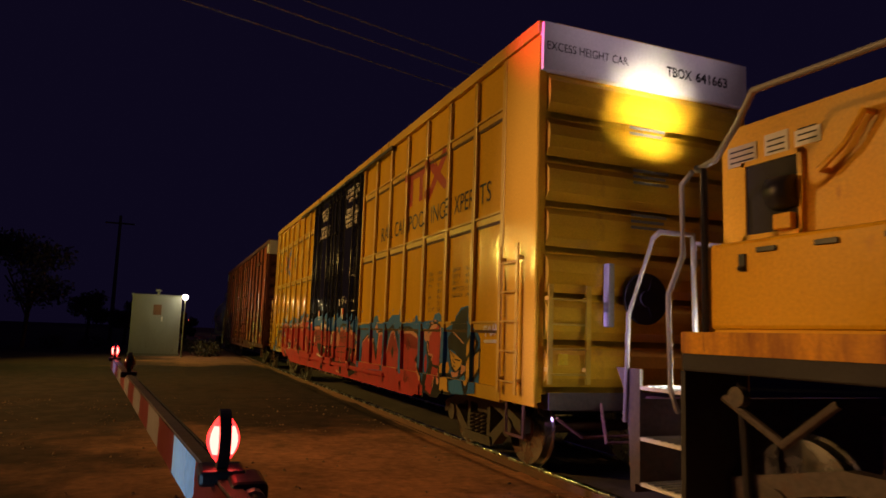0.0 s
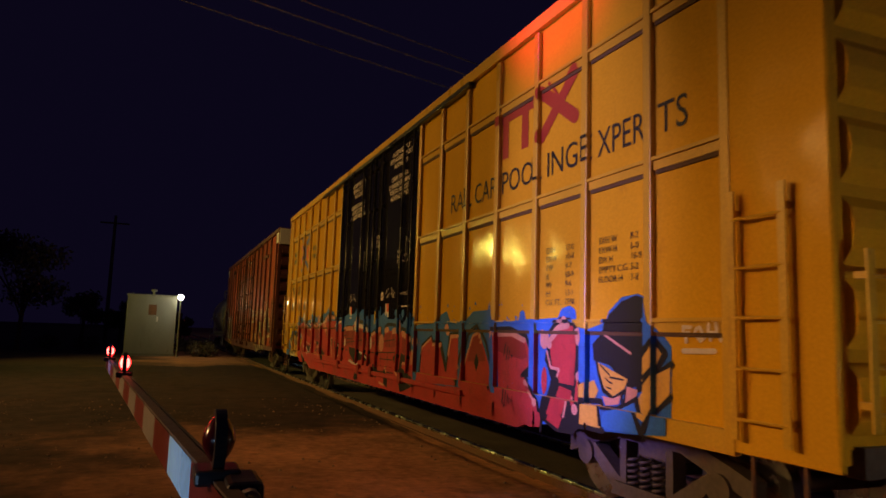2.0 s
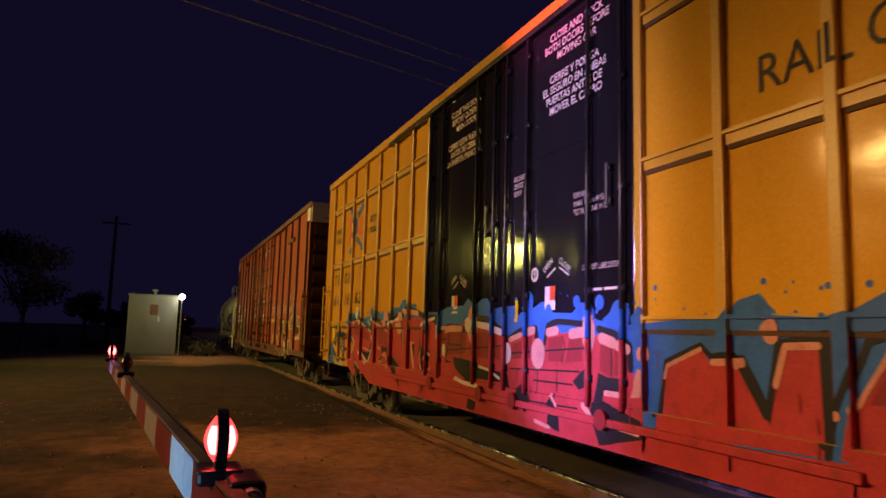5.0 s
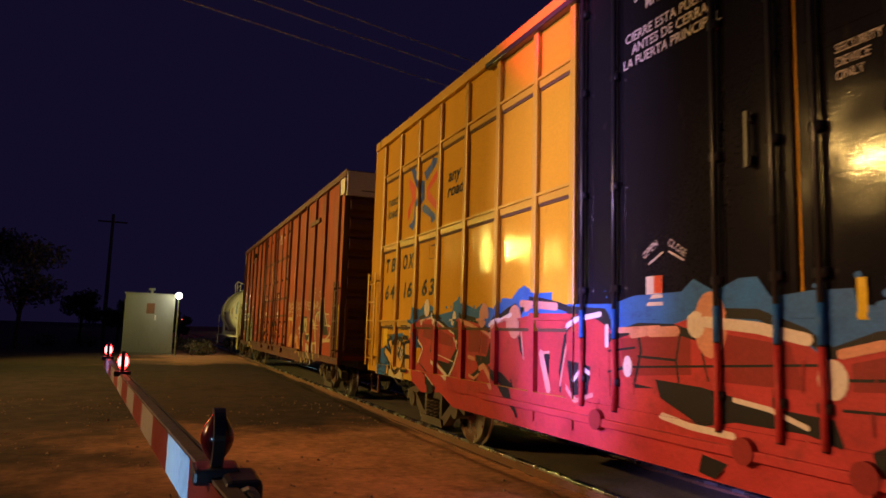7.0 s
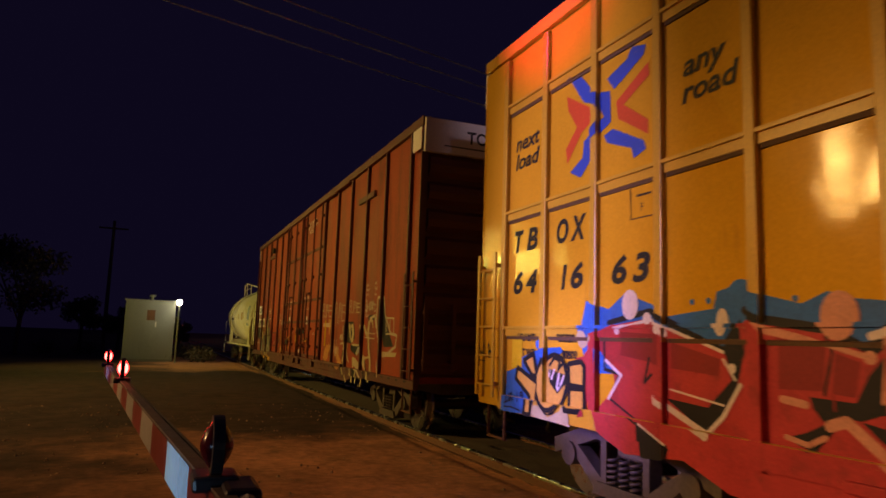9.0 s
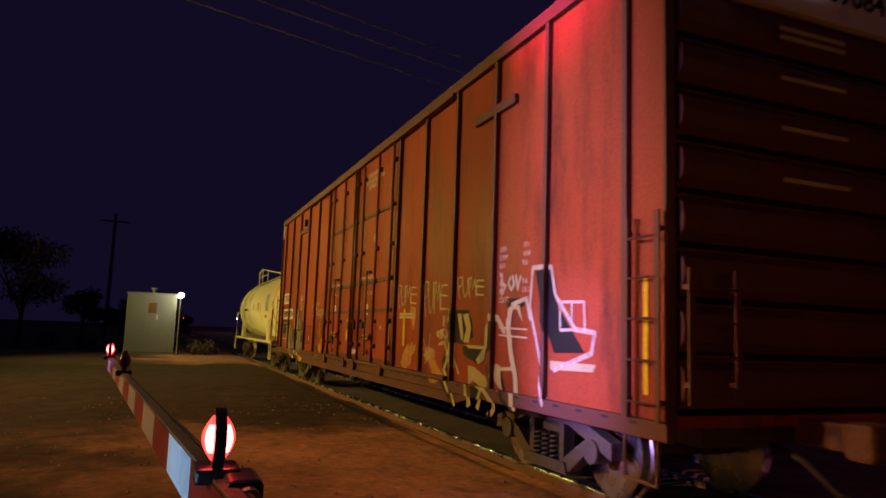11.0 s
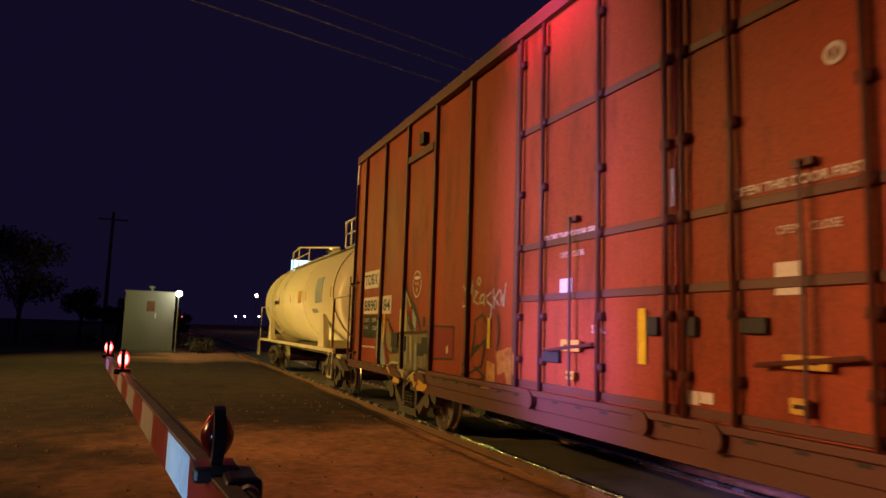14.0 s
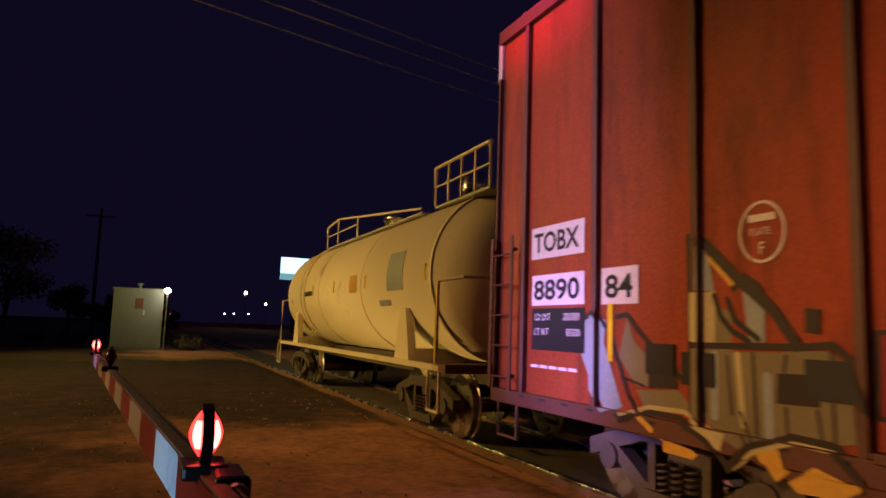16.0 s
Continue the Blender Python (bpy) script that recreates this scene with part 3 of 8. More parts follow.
def yellow_boxcar():
    car = thing("boxcar", "tall yellow steel boxcar with black doors and red and blue graffiti", "boxcar", "", (SIDE, 6.45, 0))
    part("body", b1(0.03, 2.92, 0.05, A_LEN - 0.05, 0.98, 5.0), YELLOW, car)
    part("underframe", b1(0.5, 2.45, 0.2, A_LEN - 0.2, 0.78, 0.98), GRIME, car)
    roof = fresh()
    box(roof, 0.0, 2.95, 0, A_LEN, 5.0, A_TOP)
    prism(roof, [(0, A_TOP), (A_LEN, A_TOP), (A_LEN, A_TOP + 0.03), (0, A_TOP + 0.03)], 0.2, 2.75)
    part("roof", roof, YELLOW_POST, car)
    part("eave_rail", b1(-0.035, 0.03, 0, A_LEN, 4.98, 5.13, bevel=0.008), YELLOW_POST, car)
    part("roof_flange", b1(0.0, 2.95, 0.25, A_LEN - 0.25, 5.12, 5.17, bevel=0.01), YELLOW_POST, car)
    post = mesh_of("side_post", b1(-0.025, 0.03, -0.05, 0.05, 0.82, 4.96, bevel=0.012), YELLOW_POST)
    for p in A_POSTS:
        part("side_post", post, None, car).location = (0, p, 0)
    sleeve = b1(-0.0275, 0.029, -0.0525, 0.0525, 1.0, 1.62)
    red, blue = mesh_of("post_paint", sleeve.copy(), P_RED), mesh_of("post_paint", sleeve, P_BLUE)
    for p in A_POSTS:
        if 1.0 < p < 16.9:
            part("post_paint", red if p > 2.9 else blue, None, car, "spray paint round the post").location = (0, p, 0)
    for p, w in ((0, 0.79), (A_LEN - 0.6, 0.6)):
        part("corner_plate", b1(-0.02, 0.03, p, p + w, 0.85, 4.96, bevel=0.01), YELLOW, car)
    # the horizontal ledges between the posts, each with a sloping top
    ledge = mesh_of("side_ledge", b1(0.005, 0.03, 0, 1, -0.05, 0.03), YELLOW_POST)
    shelf = mesh_of("ledge_lip", b1(-0.02, 0.03, 0, 1, 0.03, 0.06), YELLOW_POST)
    # A thin dark strip below each ledge, painted for the shade there.
    shade_strip = mesh_of("ledge_seam", b1(0.014, 0.03, 0.02, 0.98, -0.085, -0.05), LEDGE_SHADE)
    for row in (A_FRONT, A_REAR):
        for p, q in zip(row, row[1:]):
            for z in A_ROWS:
                g = part("side_ledge", ledge, None, car)
                g.location, g.scale = (0, p + 0.05, z), (1, q - p - 0.1, 1)
                part("ledge_lip", shelf, None, g)
                part("ledge_seam", shade_strip, None, g)
    for a, b, z in ((0.8, 7.25, 0.86), (12.3, 18.54, 0.86)):
        part("bottom_rail", b1(-0.02, 0.05, a, b, 0.82, 0.99, bevel=0.01), YELLOW_POST, car)
    sill = fresh()
    prism(sill, [(3.2, 0.83), (3.9, 0.6), (15.2, 0.6), (15.9, 0.83)], 0.0, 0.05)
    part("side_sill", sill, P_RED, car, "deep side sill under the doors, sprayed red")
    # doors
    for k, y0 in enumerate((7.33, 9.83)):
        d = part("door", b1(0.0, 0.06, y0, y0 + 2.46, 0.9, 4.94, bevel=0.01), BLACK, car, "glossy black sliding plug door")
        for z0, z1 in ((0.95, 1.72), (1.78, 2.62), (2.68, 3.42), (3.48, 4.88)):
            for a, b in ((0.06, 0.6), (0.66, 1.78), (1.84, 2.4)):
                fr = fresh()
                for q in ((y0 + a, y0 + b, z0, z0 + 0.03), (y0 + a, y0 + b, z1 - 0.03, z1), (y0 + a, y0 + a + 0.03, z0, z1), (y0 + b - 0.03, y0 + b, z0, z1)):
                    box(fr, -0.007, 0.0, *q)
                part("door_panel", fr, BLACK, d)
        for y in (0.12, 0.63, 1.81, 2.3):
            rod = fresh()
            tube(rod, [(-0.05, y0 + y, 0.95), (-0.05, y0 + y, 4.9)], 0.022, 8)
            for z in (1.2, 2.0, 2.9, 3.9, 4.7):
                box(rod, -0.06, 0.0, y0 + y - 0.04, y0 + y + 0.04, z - 0.03, z + 0.03)
            part("locking_bar", rod, BLACK_BAR, d, "", True)
            part("bar_paint", tube(fresh(), [(-0.05, y0 + y, 0.96), (-0.05, y0 + y, 1.56)], 0.0245, 8), P_RED, d, "red spray paint round the bar", True)
            part("bar_paint", tube(fresh(), [(-0.05, y0 + y, 1.57), (-0.05, y0 + y, 1.82)], 0.0243, 8), P_BLUE, d, "blue spray paint round the bar", True)
        hd = fresh()
        box(hd, -0.07, -0.045, y0 + 0.3, y0 + 0.34, 2.75, 3.15, bevel=0.008)
        for z in (2.8, 3.1):
            box(hd, -0.05, 0.0, y0 + 0.29, y0 + 0.35, z - 0.03, z + 0.03, bevel=0.005)
        part("door_handle", hd, BLACK_BAR, d)
        for y in (0.4, 2.05):
            part("door_roller", lathe(fresh(), [(-0.08, 0.02), (-0.08, 0.09), (0.0, 0.09), (0.0, 0.02)], 16, centre=(0, y0 + y, 0.86)), P_DEEP, d)
    for z in (0.84, 4.95):
        part("door_track", b1(-0.07, 0.02, 5.3, 14.3, z - 0.035, z + 0.035, bevel=0.01), P_RED if z < 1 else BLACK_BAR, car, "door track sprayed red" if z < 1 else "")
    # ends
    corrugated_end(car, 0.04, -1, 2.9, 1.0, 4.55, 7, YELLOW)
    corrugated_end(car, A_LEN - 0.04, 1, 2.9, 1.0, 4.55, 7, YELLOW)
    for y0 in (-0.06, A_LEN - 0.04):
        part("top_plate", b1(0.0, 2.95, y0, y0 + 0.1, 4.55, 5.1), WHITE, car, "white-painted top end plate")
    part("end_sill", b1(0.15, 2.8, -0.02, 0.2, 0.82, 1.0), GRIME, car)
    part("end_sill", b1(0.15, 2.8, A_LEN - 0.2, A_LEN + 0.02, 0.82, 1.0), GRIME, car)
    # ladders, steps and hand brake
    for a, b in ((0.3, 0.72), (A_LEN - 0.5, A_LEN - 0.08)):
        ladder(car, "y", a, b, -0.02, 0.95, 2.62, 5, YELLOW_POST, 0.07)
    for y, sgn in ((-0.06, 1), (A_LEN + 0.2, 1)):
        ladder(car, "x", 0.08, 0.55, y, 1.1, 2.15, 4, YELLOW_POST, 0.09)
    for y in (0.45, A_LEN - 0.45):
        st = fresh()
        tube(st, [(0.0, y - 0.2, 0.95), (0.0, y - 0.2, 0.5), (0.0, y + 0.2, 0.5), (0.0, y + 0.2, 0.95)], 0.016, 6)
        part("sill_step", st, RUST, car)
    hb = fresh()
    lathe(hb, [(-0.14, 0.22), (-0.14, 0.29), (-0.1, 0.29), (-0.1, 0.22)], 28, "y", (1.3, -0.03, 2.05))
    lathe(hb, [(-0.16, 0.02), (-0.16, 0.09), (-0.02, 0.09), (-0.02, 0.02)], 16, "y", (1.3, -0.03, 2.05))
    for k in range(5):
        w = 2 * math.pi * k / 5
        tube(hb, [(1.3, -0.16, 2.05), (1.3 + 0.25 * math.cos(w), -0.15, 2.05 + 0.25 * math.sin(w))], 0.02, 6)
    wheel = part("brake_wheel", hb, DARK, car, "black spoked hand brake wheel")
    part("brake_housing", b1(0.8, 0.88, -0.16, -0.06, 1.72, 2.42, bevel=0.01), STEEL_GREY, car)
    part("reflector", b1(0.22, 0.34, -0.085, -0.075, 1.3, 1.42), P_FLUO, car, "yellow square reflector")
    br = fresh()
    tube(br, [(0.2, -0.1, 0.75), (0.5, -0.12, 0.55), (1.1, -0.12, 0.55)], 0.018, 6)
    tube(br, [(0.75, -0.1, 0.9), (0.75, -0.2, 0.5), (1.2, -0.25, 0.5)], 0.016, 6)
    part("uncoupling_lever", br, RUST, car)
    truck(car, 2.26)
    truck(car, A_LEN - 2.26)
    coupler(car, 0.1, -1)
    coupler(car, A_LEN - 0.1, 1)
    return car


CAR_A = yellow_boxcar()


# ---- the brown boxcar ----
B_LEN = 19.1
B_POSTS = [0.55, 1.9, 3.12, 4.34, 5.56, 6.85, 12.1, 13.42, 14.68, 15.94, 17.18, 18.45]
B_STRIPS = [(p - 0.035, p + 0.035, -0.03) for p in B_POSTS] + [(6.95, 9.43, -0.02), (9.5, 12.0, -0.02)]
B_RELIEF = (B_STRIPS, 0.03, [(0.8, 0.95, -0.035), (0.5, 0.8, -0.001)])


def brown_boxcar():
    car = thing("boxcar", "rust-brown steel boxcar with pale graffiti and white stencilled plates", "boxcar", "", (SIDE, 27.91, 0))
    part("body", b1(0.03, 2.92, 0.05, B_LEN - 0.05, 0.9, 5.02), BROWN, car)
    part("underframe", b1(0.5, 2.45, 0.2, B_LEN - 0.2, 0.72, 0.9), GRIME, car)
    part("roof", b1(0.0, 2.95, 0, B_LEN, 5.02, 5.13), BROWN_SHADED, car)
    part("eave_rail", b1(-0.035, 0.03, 0, B_LEN, 4.98, 5.14, bevel=0.008), BROWN_SHADED, car)
    post = mesh_of("side_post", b1(-0.03, 0.03, -0.035, 0.035, 0.86, 4.98, bevel=0.008), BROWN_SHADED)
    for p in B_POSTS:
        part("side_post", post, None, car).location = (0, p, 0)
    part("bottom_rail", b1(-0.035, 0.06, 0, B_LEN, 0.8, 0.95, bevel=0.01), BROWN_SHADED, car)
    part("side_sill", prism(fresh(), [(3.6, 0.8), (4.2, 0.66), (14.9, 0.66), (15.5, 0.8)], 0.0, 0.04), BROWN_SHADED, car)
    for p in (2.6, 14.75):
        part("corner_hood", b1(-0.025, 0.03, p + 0.02, p + 1.14, 4.3, 4.42, bevel=0.01), BROWN_SHADED, car)
    for y0, w in ((6.95, 2.48), (9.5, 2.5)):
        d = part("door", b1(-0.015, 0.06, y0, y0 + w, 0.98, 4.94, bevel=0.01), BROWN, car, "brown plug door with locking rods")
        for z in (1.05, 1.95, 2.5, 3.8):
            part("door_rail", b1(-0.04, -0.015, y0, y0 + w, z - 0.035, z + 0.035, bevel=0.006), BROWN_SHADED, d)
        for k in (0.06, w * 0.38, w * 0.78, w - 0.06):
            rod = fresh()
            tube(rod, [(-0.07, y0 + k, 1.0), (-0.07, y0 + k, 4.9)], 0.024, 8)
            for z in (1.3, 1.75, 2.5, 3.1, 3.8, 4.6):
                box(rod, -0.08, -0.015, y0 + k - 0.045, y0 + k + 0.045, z - 0.035, z + 0.035)
            part("locking_bar", rod, BROWN_SHADED, d, "", True)
        h = fresh()
        tube(h, [(-0.09, y0 + w * 0.55, 1.1), (-0.1, y0 + w * 0.55, 2.7)], 0.016, 6)
        box(h, -0.08, -0.02, y0 + w * 0.52, y0 + w * 0.58, 2.66, 2.71)
        tube(h, [(-0.09, y0 + w * 0.4, 1.5), (-0.09, y0 + w * 0.7, 1.42)], 0.018, 6)
        part("door_handle", h, BROWN_SHADED, d)
        for ya, yb, za, zb in ((8.63, 8.85, 1.62, 1.73), (9.26, 9.38, 1.59, 1.74)) if y0 < 8 else ((9.68, 9.81, 1.59, 1.74), (11.12, 11.42, 1.3, 1.42)):
            part("latch_box", b1(-0.06, -0.015, ya, yb, za, zb, bevel=0.01), DARK, d)
        for ya, yb, za, zb in ((8.16, 8.48, 1.41, 1.5), (8.3, 8.44, 1.14, 1.24)) if y0 < 8 else ((10.73, 11.04, 1.42, 1.53), (10.82, 10.94, 1.16, 1.24)):
            plate = part("latch_plate", b1(-0.085, -0.06, ya, yb, za, zb, bevel=0.008), P_TAN, d, "worn yellow latch plate")
            for k in (0.3, 0.5, 0.7):
                yk = ya + (yb - ya) * k
                part("bolt", b1(-0.095, -0.085, yk - 0.012, yk + 0.012, (za + zb) / 2 - 0.012, (za + zb) / 2 + 0.012), DARK, plate)
        for y in (0.35, w - 0.35):
            part("door_roller", lathe(fresh(), [(-0.1, 0.02), (-0.1, 0.1), (-0.02, 0.1), (-0.02, 0.02)], 16, centre=(0, y0 + y, 0.9)), BROWN_SHADED, d)
    # Slots as thin dark plates on the rail: their shade is only colour.
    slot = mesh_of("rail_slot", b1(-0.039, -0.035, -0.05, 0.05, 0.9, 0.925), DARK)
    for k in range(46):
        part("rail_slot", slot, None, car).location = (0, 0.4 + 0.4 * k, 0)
    for k in range(16):
        part("roof_rib", b1(-0.02, 2.97, 0.5 + 1.2 * k, 0.58 + 1.2 * k, 5.13, 5.17, bevel=0.01), BROWN_SHADED, car)
    for z in (0.97, 4.96):
        part("door_track", b1(-0.08, 0.02, 4.4, 14.6, z - 0.03, z + 0.03, bevel=0.008), BROWN_SHADED, car)
    corrugated_end(car, 0.04, -1, 2.9, 1.0, 4.55, 8, BROWN_SHADED)
    corrugated_end(car, B_LEN - 0.04, 1, 2.9, 1.0, 4.55, 8, BROWN_SHADED)
    part("top_plate", b1(0.0, 2.95, -0.06, 0.03, 4.55, 5.1), WHITE, car, "white-painted top end plate")
    part("side_plate", b1(-0.04, -0.036, 0.02, 0.42, 4.6, 4.96), WHITE, car)
    part("top_plate", b1(0.0, 2.95, B_LEN - 0.03, B_LEN + 0.06, 4.55, 5.1), WHITE, car)
    for a, b in ((0.05, 0.45), (B_LEN - 0.5, B_LEN - 0.05)):
        ladder(car, "y", a, b, -0.02, 0.95, 2.62, 5, BROWN_SHADED, 0.06)
    ladder(car, "x", 0.08, 0.55, -0.06, 1.1, 2.15, 4, BROWN_SHADED, 0.09)
    for y in (0.35, B_LEN - 0.35):
        st = fresh()
        tube(st, [(0.0, y - 0.2, 0.9), (0.0, y - 0.2, 0.45), (0.0, y + 0.2, 0.45), (0.0, y + 0.2, 0.9)], 0.016, 6)
        part("sill_step", st, RUST, car)
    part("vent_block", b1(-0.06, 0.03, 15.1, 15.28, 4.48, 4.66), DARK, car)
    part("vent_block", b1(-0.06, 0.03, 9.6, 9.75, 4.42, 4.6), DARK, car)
    # Pockets as dark blocks on the side, inner shade put into the colour.
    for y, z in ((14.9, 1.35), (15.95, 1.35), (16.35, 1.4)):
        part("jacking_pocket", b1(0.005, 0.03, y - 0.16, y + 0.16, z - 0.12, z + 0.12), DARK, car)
    truck(car, 2.5)
    truck(car, B_LEN - 2.5)
    coupler(car, 0.1, -1)
    coupler(car, B_LEN - 0.1, 1)
    return car


CAR_B = brown_boxcar()


# ---- the tank car ----
def tank_car():
    car = thing("tank_car", "cream tank car with a walkway and railings on top", "tank car", "", (SIDE, 48.66, 0))
    R, zc = 1.35, 2.42
    prof = [(0.02, 0.1), (0.05, 0.5), (0.2, 0.9), (0.42, 1.18), (0.7, R)] + [(0.7, R), (11.7, R), (11.98, 1.18), (12.2, 0.9), (12.35, 0.5), (12.38, 0.1)]
    part("tank", lathe(fresh(), prof, 56, "y", (CX, 0, zc)), TANK_CREAM, car, "cream-painted riveted tank shell", True)
    for y in (0.7, 4.3, 7.9, 11.7):
        part("weld_band", lathe(fresh(), [(y - 0.03, R - 0.02), (y - 0.03, R + 0.008), (y + 0.03, R + 0.008), (y + 0.03, R - 0.02)], 56, "y", (CX, 0, zc)), TANK_CREAM, car)
    part("centre_sill", b1(CX - 0.3, CX + 0.3, -0.2, 12.6, 0.75, 1.05), GRIME, car)
    for x in (0.1, 2.85):
        part("side_sill", b1(x - 0.05, x + 0.05, 0.1, 12.3, 1.0, 1.08), TANK_CREAM, car)
    for y in (0.1, 12.3):
        part("end_platform", b1(0.05, 2.9, y - 0.25, y + 0.25, 0.98, 1.1, bevel=0.01), RUST, car)
    for y in (1.9, 10.5):
        sd = fresh()
        prism(sd, [(y - 0.35, 1.05), (y + 0.35, 1.05), (y + 0.12, 1.9), (y - 0.12, 1.9)], 0.16, 0.3)
        prism(sd, [(y - 0.35, 1.05), (y + 0.35, 1.05), (y + 0.12, 1.9), (y - 0.12, 1.9)], 2.65, 2.8)
        box(sd, 0.2, 2.75, y - 0.2, y + 0.2, 1.02, 1.25)
        part("tank_saddle", sd, TANK_CREAM, car)
    for y in (-0.1, 12.5):
        hr = fresh()
        tube(hr, [(0.06, y + (0.3 if y < 1 else -0.3), 1.1), (0.06, y + (0.3 if y < 1 else -0.3), 2.25), (0.3, y, 2.3), (2.6, y, 2.3), (2.88, y, 1.1)], 0.022, 8)
        part("end_handrail", hr, TANK_CREAM, car)
        st = fresh()
        yy = 0.2 if y < 1 else 12.2
        tube(st, [(0.03, yy - 0.2, 1.0), (0.03, yy - 0.2, 0.45), (0.03, yy + 0.2, 0.45), (0.03, yy + 0.2, 1.0)], 0.02, 6)
        part("sill_step", st, TANK_CREAM, car)
    part("reflector", b1(0.02, 0.04, 0.14, 0.2, 1.12, 2.2), P_FLUO, car, "yellow reflective strip")
    for y, z0 in ((0.9, 2.3), (4.0, 2.3), (6.4, 2.3), (8.5, 2.3)):
        x = CX - math.sqrt(R * R - (z0 - zc) ** 2)
        part("reflector", b1(x - 0.014, x + 0.0, y - 0.03, y + 0.03, z0, z0 + 0.25), P_FLUO, car)
    # top fittings
    part("manway", lathe(fresh(), [(3.7, 0.3), (3.98, 0.3), (4.0, 0.33), (4.08, 0.33), (4.14, 0.2)], 28, "z", (CX, 6.1, 0)), CHROME, car, "shiny manway cover", True)
    part("valve_housing", lathe(fresh(), [(3.7, 0.22), (4.28, 0.22), (4.33, 0.1)], 24, "z", (CX - 0.1, 1.9, 0)), CHROME, car, "shiny valve housing", True)
    for y0, y1, h in ((2.7, 9.7, 0.6), (0.0, 2.05, 0.66)):
        part("walkway", b1(CX - 0.75, CX + 0.75, y0, y1, 3.62, 3.66), STEEL_GREY, car)
        for x in (CX - 0.75, CX + 0.75):
            long = y1 > 5
            line = (lambda y: 3.72 + (y - y0) * 0.1) if long else (lambda y: 3.66 + h)
            pts = [(x, y1, 3.66), (x, y1, 4.22), (x, y1 - 1.1, line(y1 - 1.1)), (x, y0, line(y0))] if long else [(x, y0, 3.66), (x, y0, 3.66 + h), (x, y1, 3.66 + h), (x, y1, 3.66)]
            part("handrail", tube(fresh(), pts, 0.025, 8), TANK_CREAM, car)
            for y in ((y1 - 1.1, y1 - 2.9) if long else (y0 + 0.5, y0 + 1.0, y0 + 1.5)):
                part("rail_post", tube(fresh(), [(x, y, 3.66), (x, y, line(y) - 0.01)], 0.02, 6), TANK_CREAM, car)
            part("mid_rail", tube(fresh(), [(x, y1 - 2.9 if long else y0, 3.66 + h * 0.5), (x, y1, 3.66 + h * 0.5)], 0.016, 6), TANK_CREAM, car)
    ld = fresh()
    for y in (9.3, 9.75):
        pts = [(CX - (R + 0.06) * math.cos(w), y, zc + (R + 0.06) * math.sin(w)) for w in [radians(a) for a in range(-45, 75, 12)]]
        tube(ld, [(0.1, y, 1.05)] + pts, 0.02, 6)
    part("tank_ladder", ld, TANK_CREAM, car)
    truck(car, 1.55)
    truck(car, 10.95)
    coupler(car, -0.1, -1)
    coupler(car, 12.5, 1)
    return car


CAR_T = tank_car()


# ---- the locomotive's end ----
LAMP_WHITE = glow("headlight_glow", (1.0, 0.86, 0.6), 5500)
STEP_GLOW = glow("step_light_glow", (1.0, 0.9, 0.72), 220)


LOCO_RUSTY = surface("rust_streaked_yellow_paint", (0.62, 0.28, 0.015), 0.5, 0, 0.3, 40, 2.0, 0.15, (0.2, 0.06, 0.02), 0.75, (1, 1, 0.15), spec=0.25)


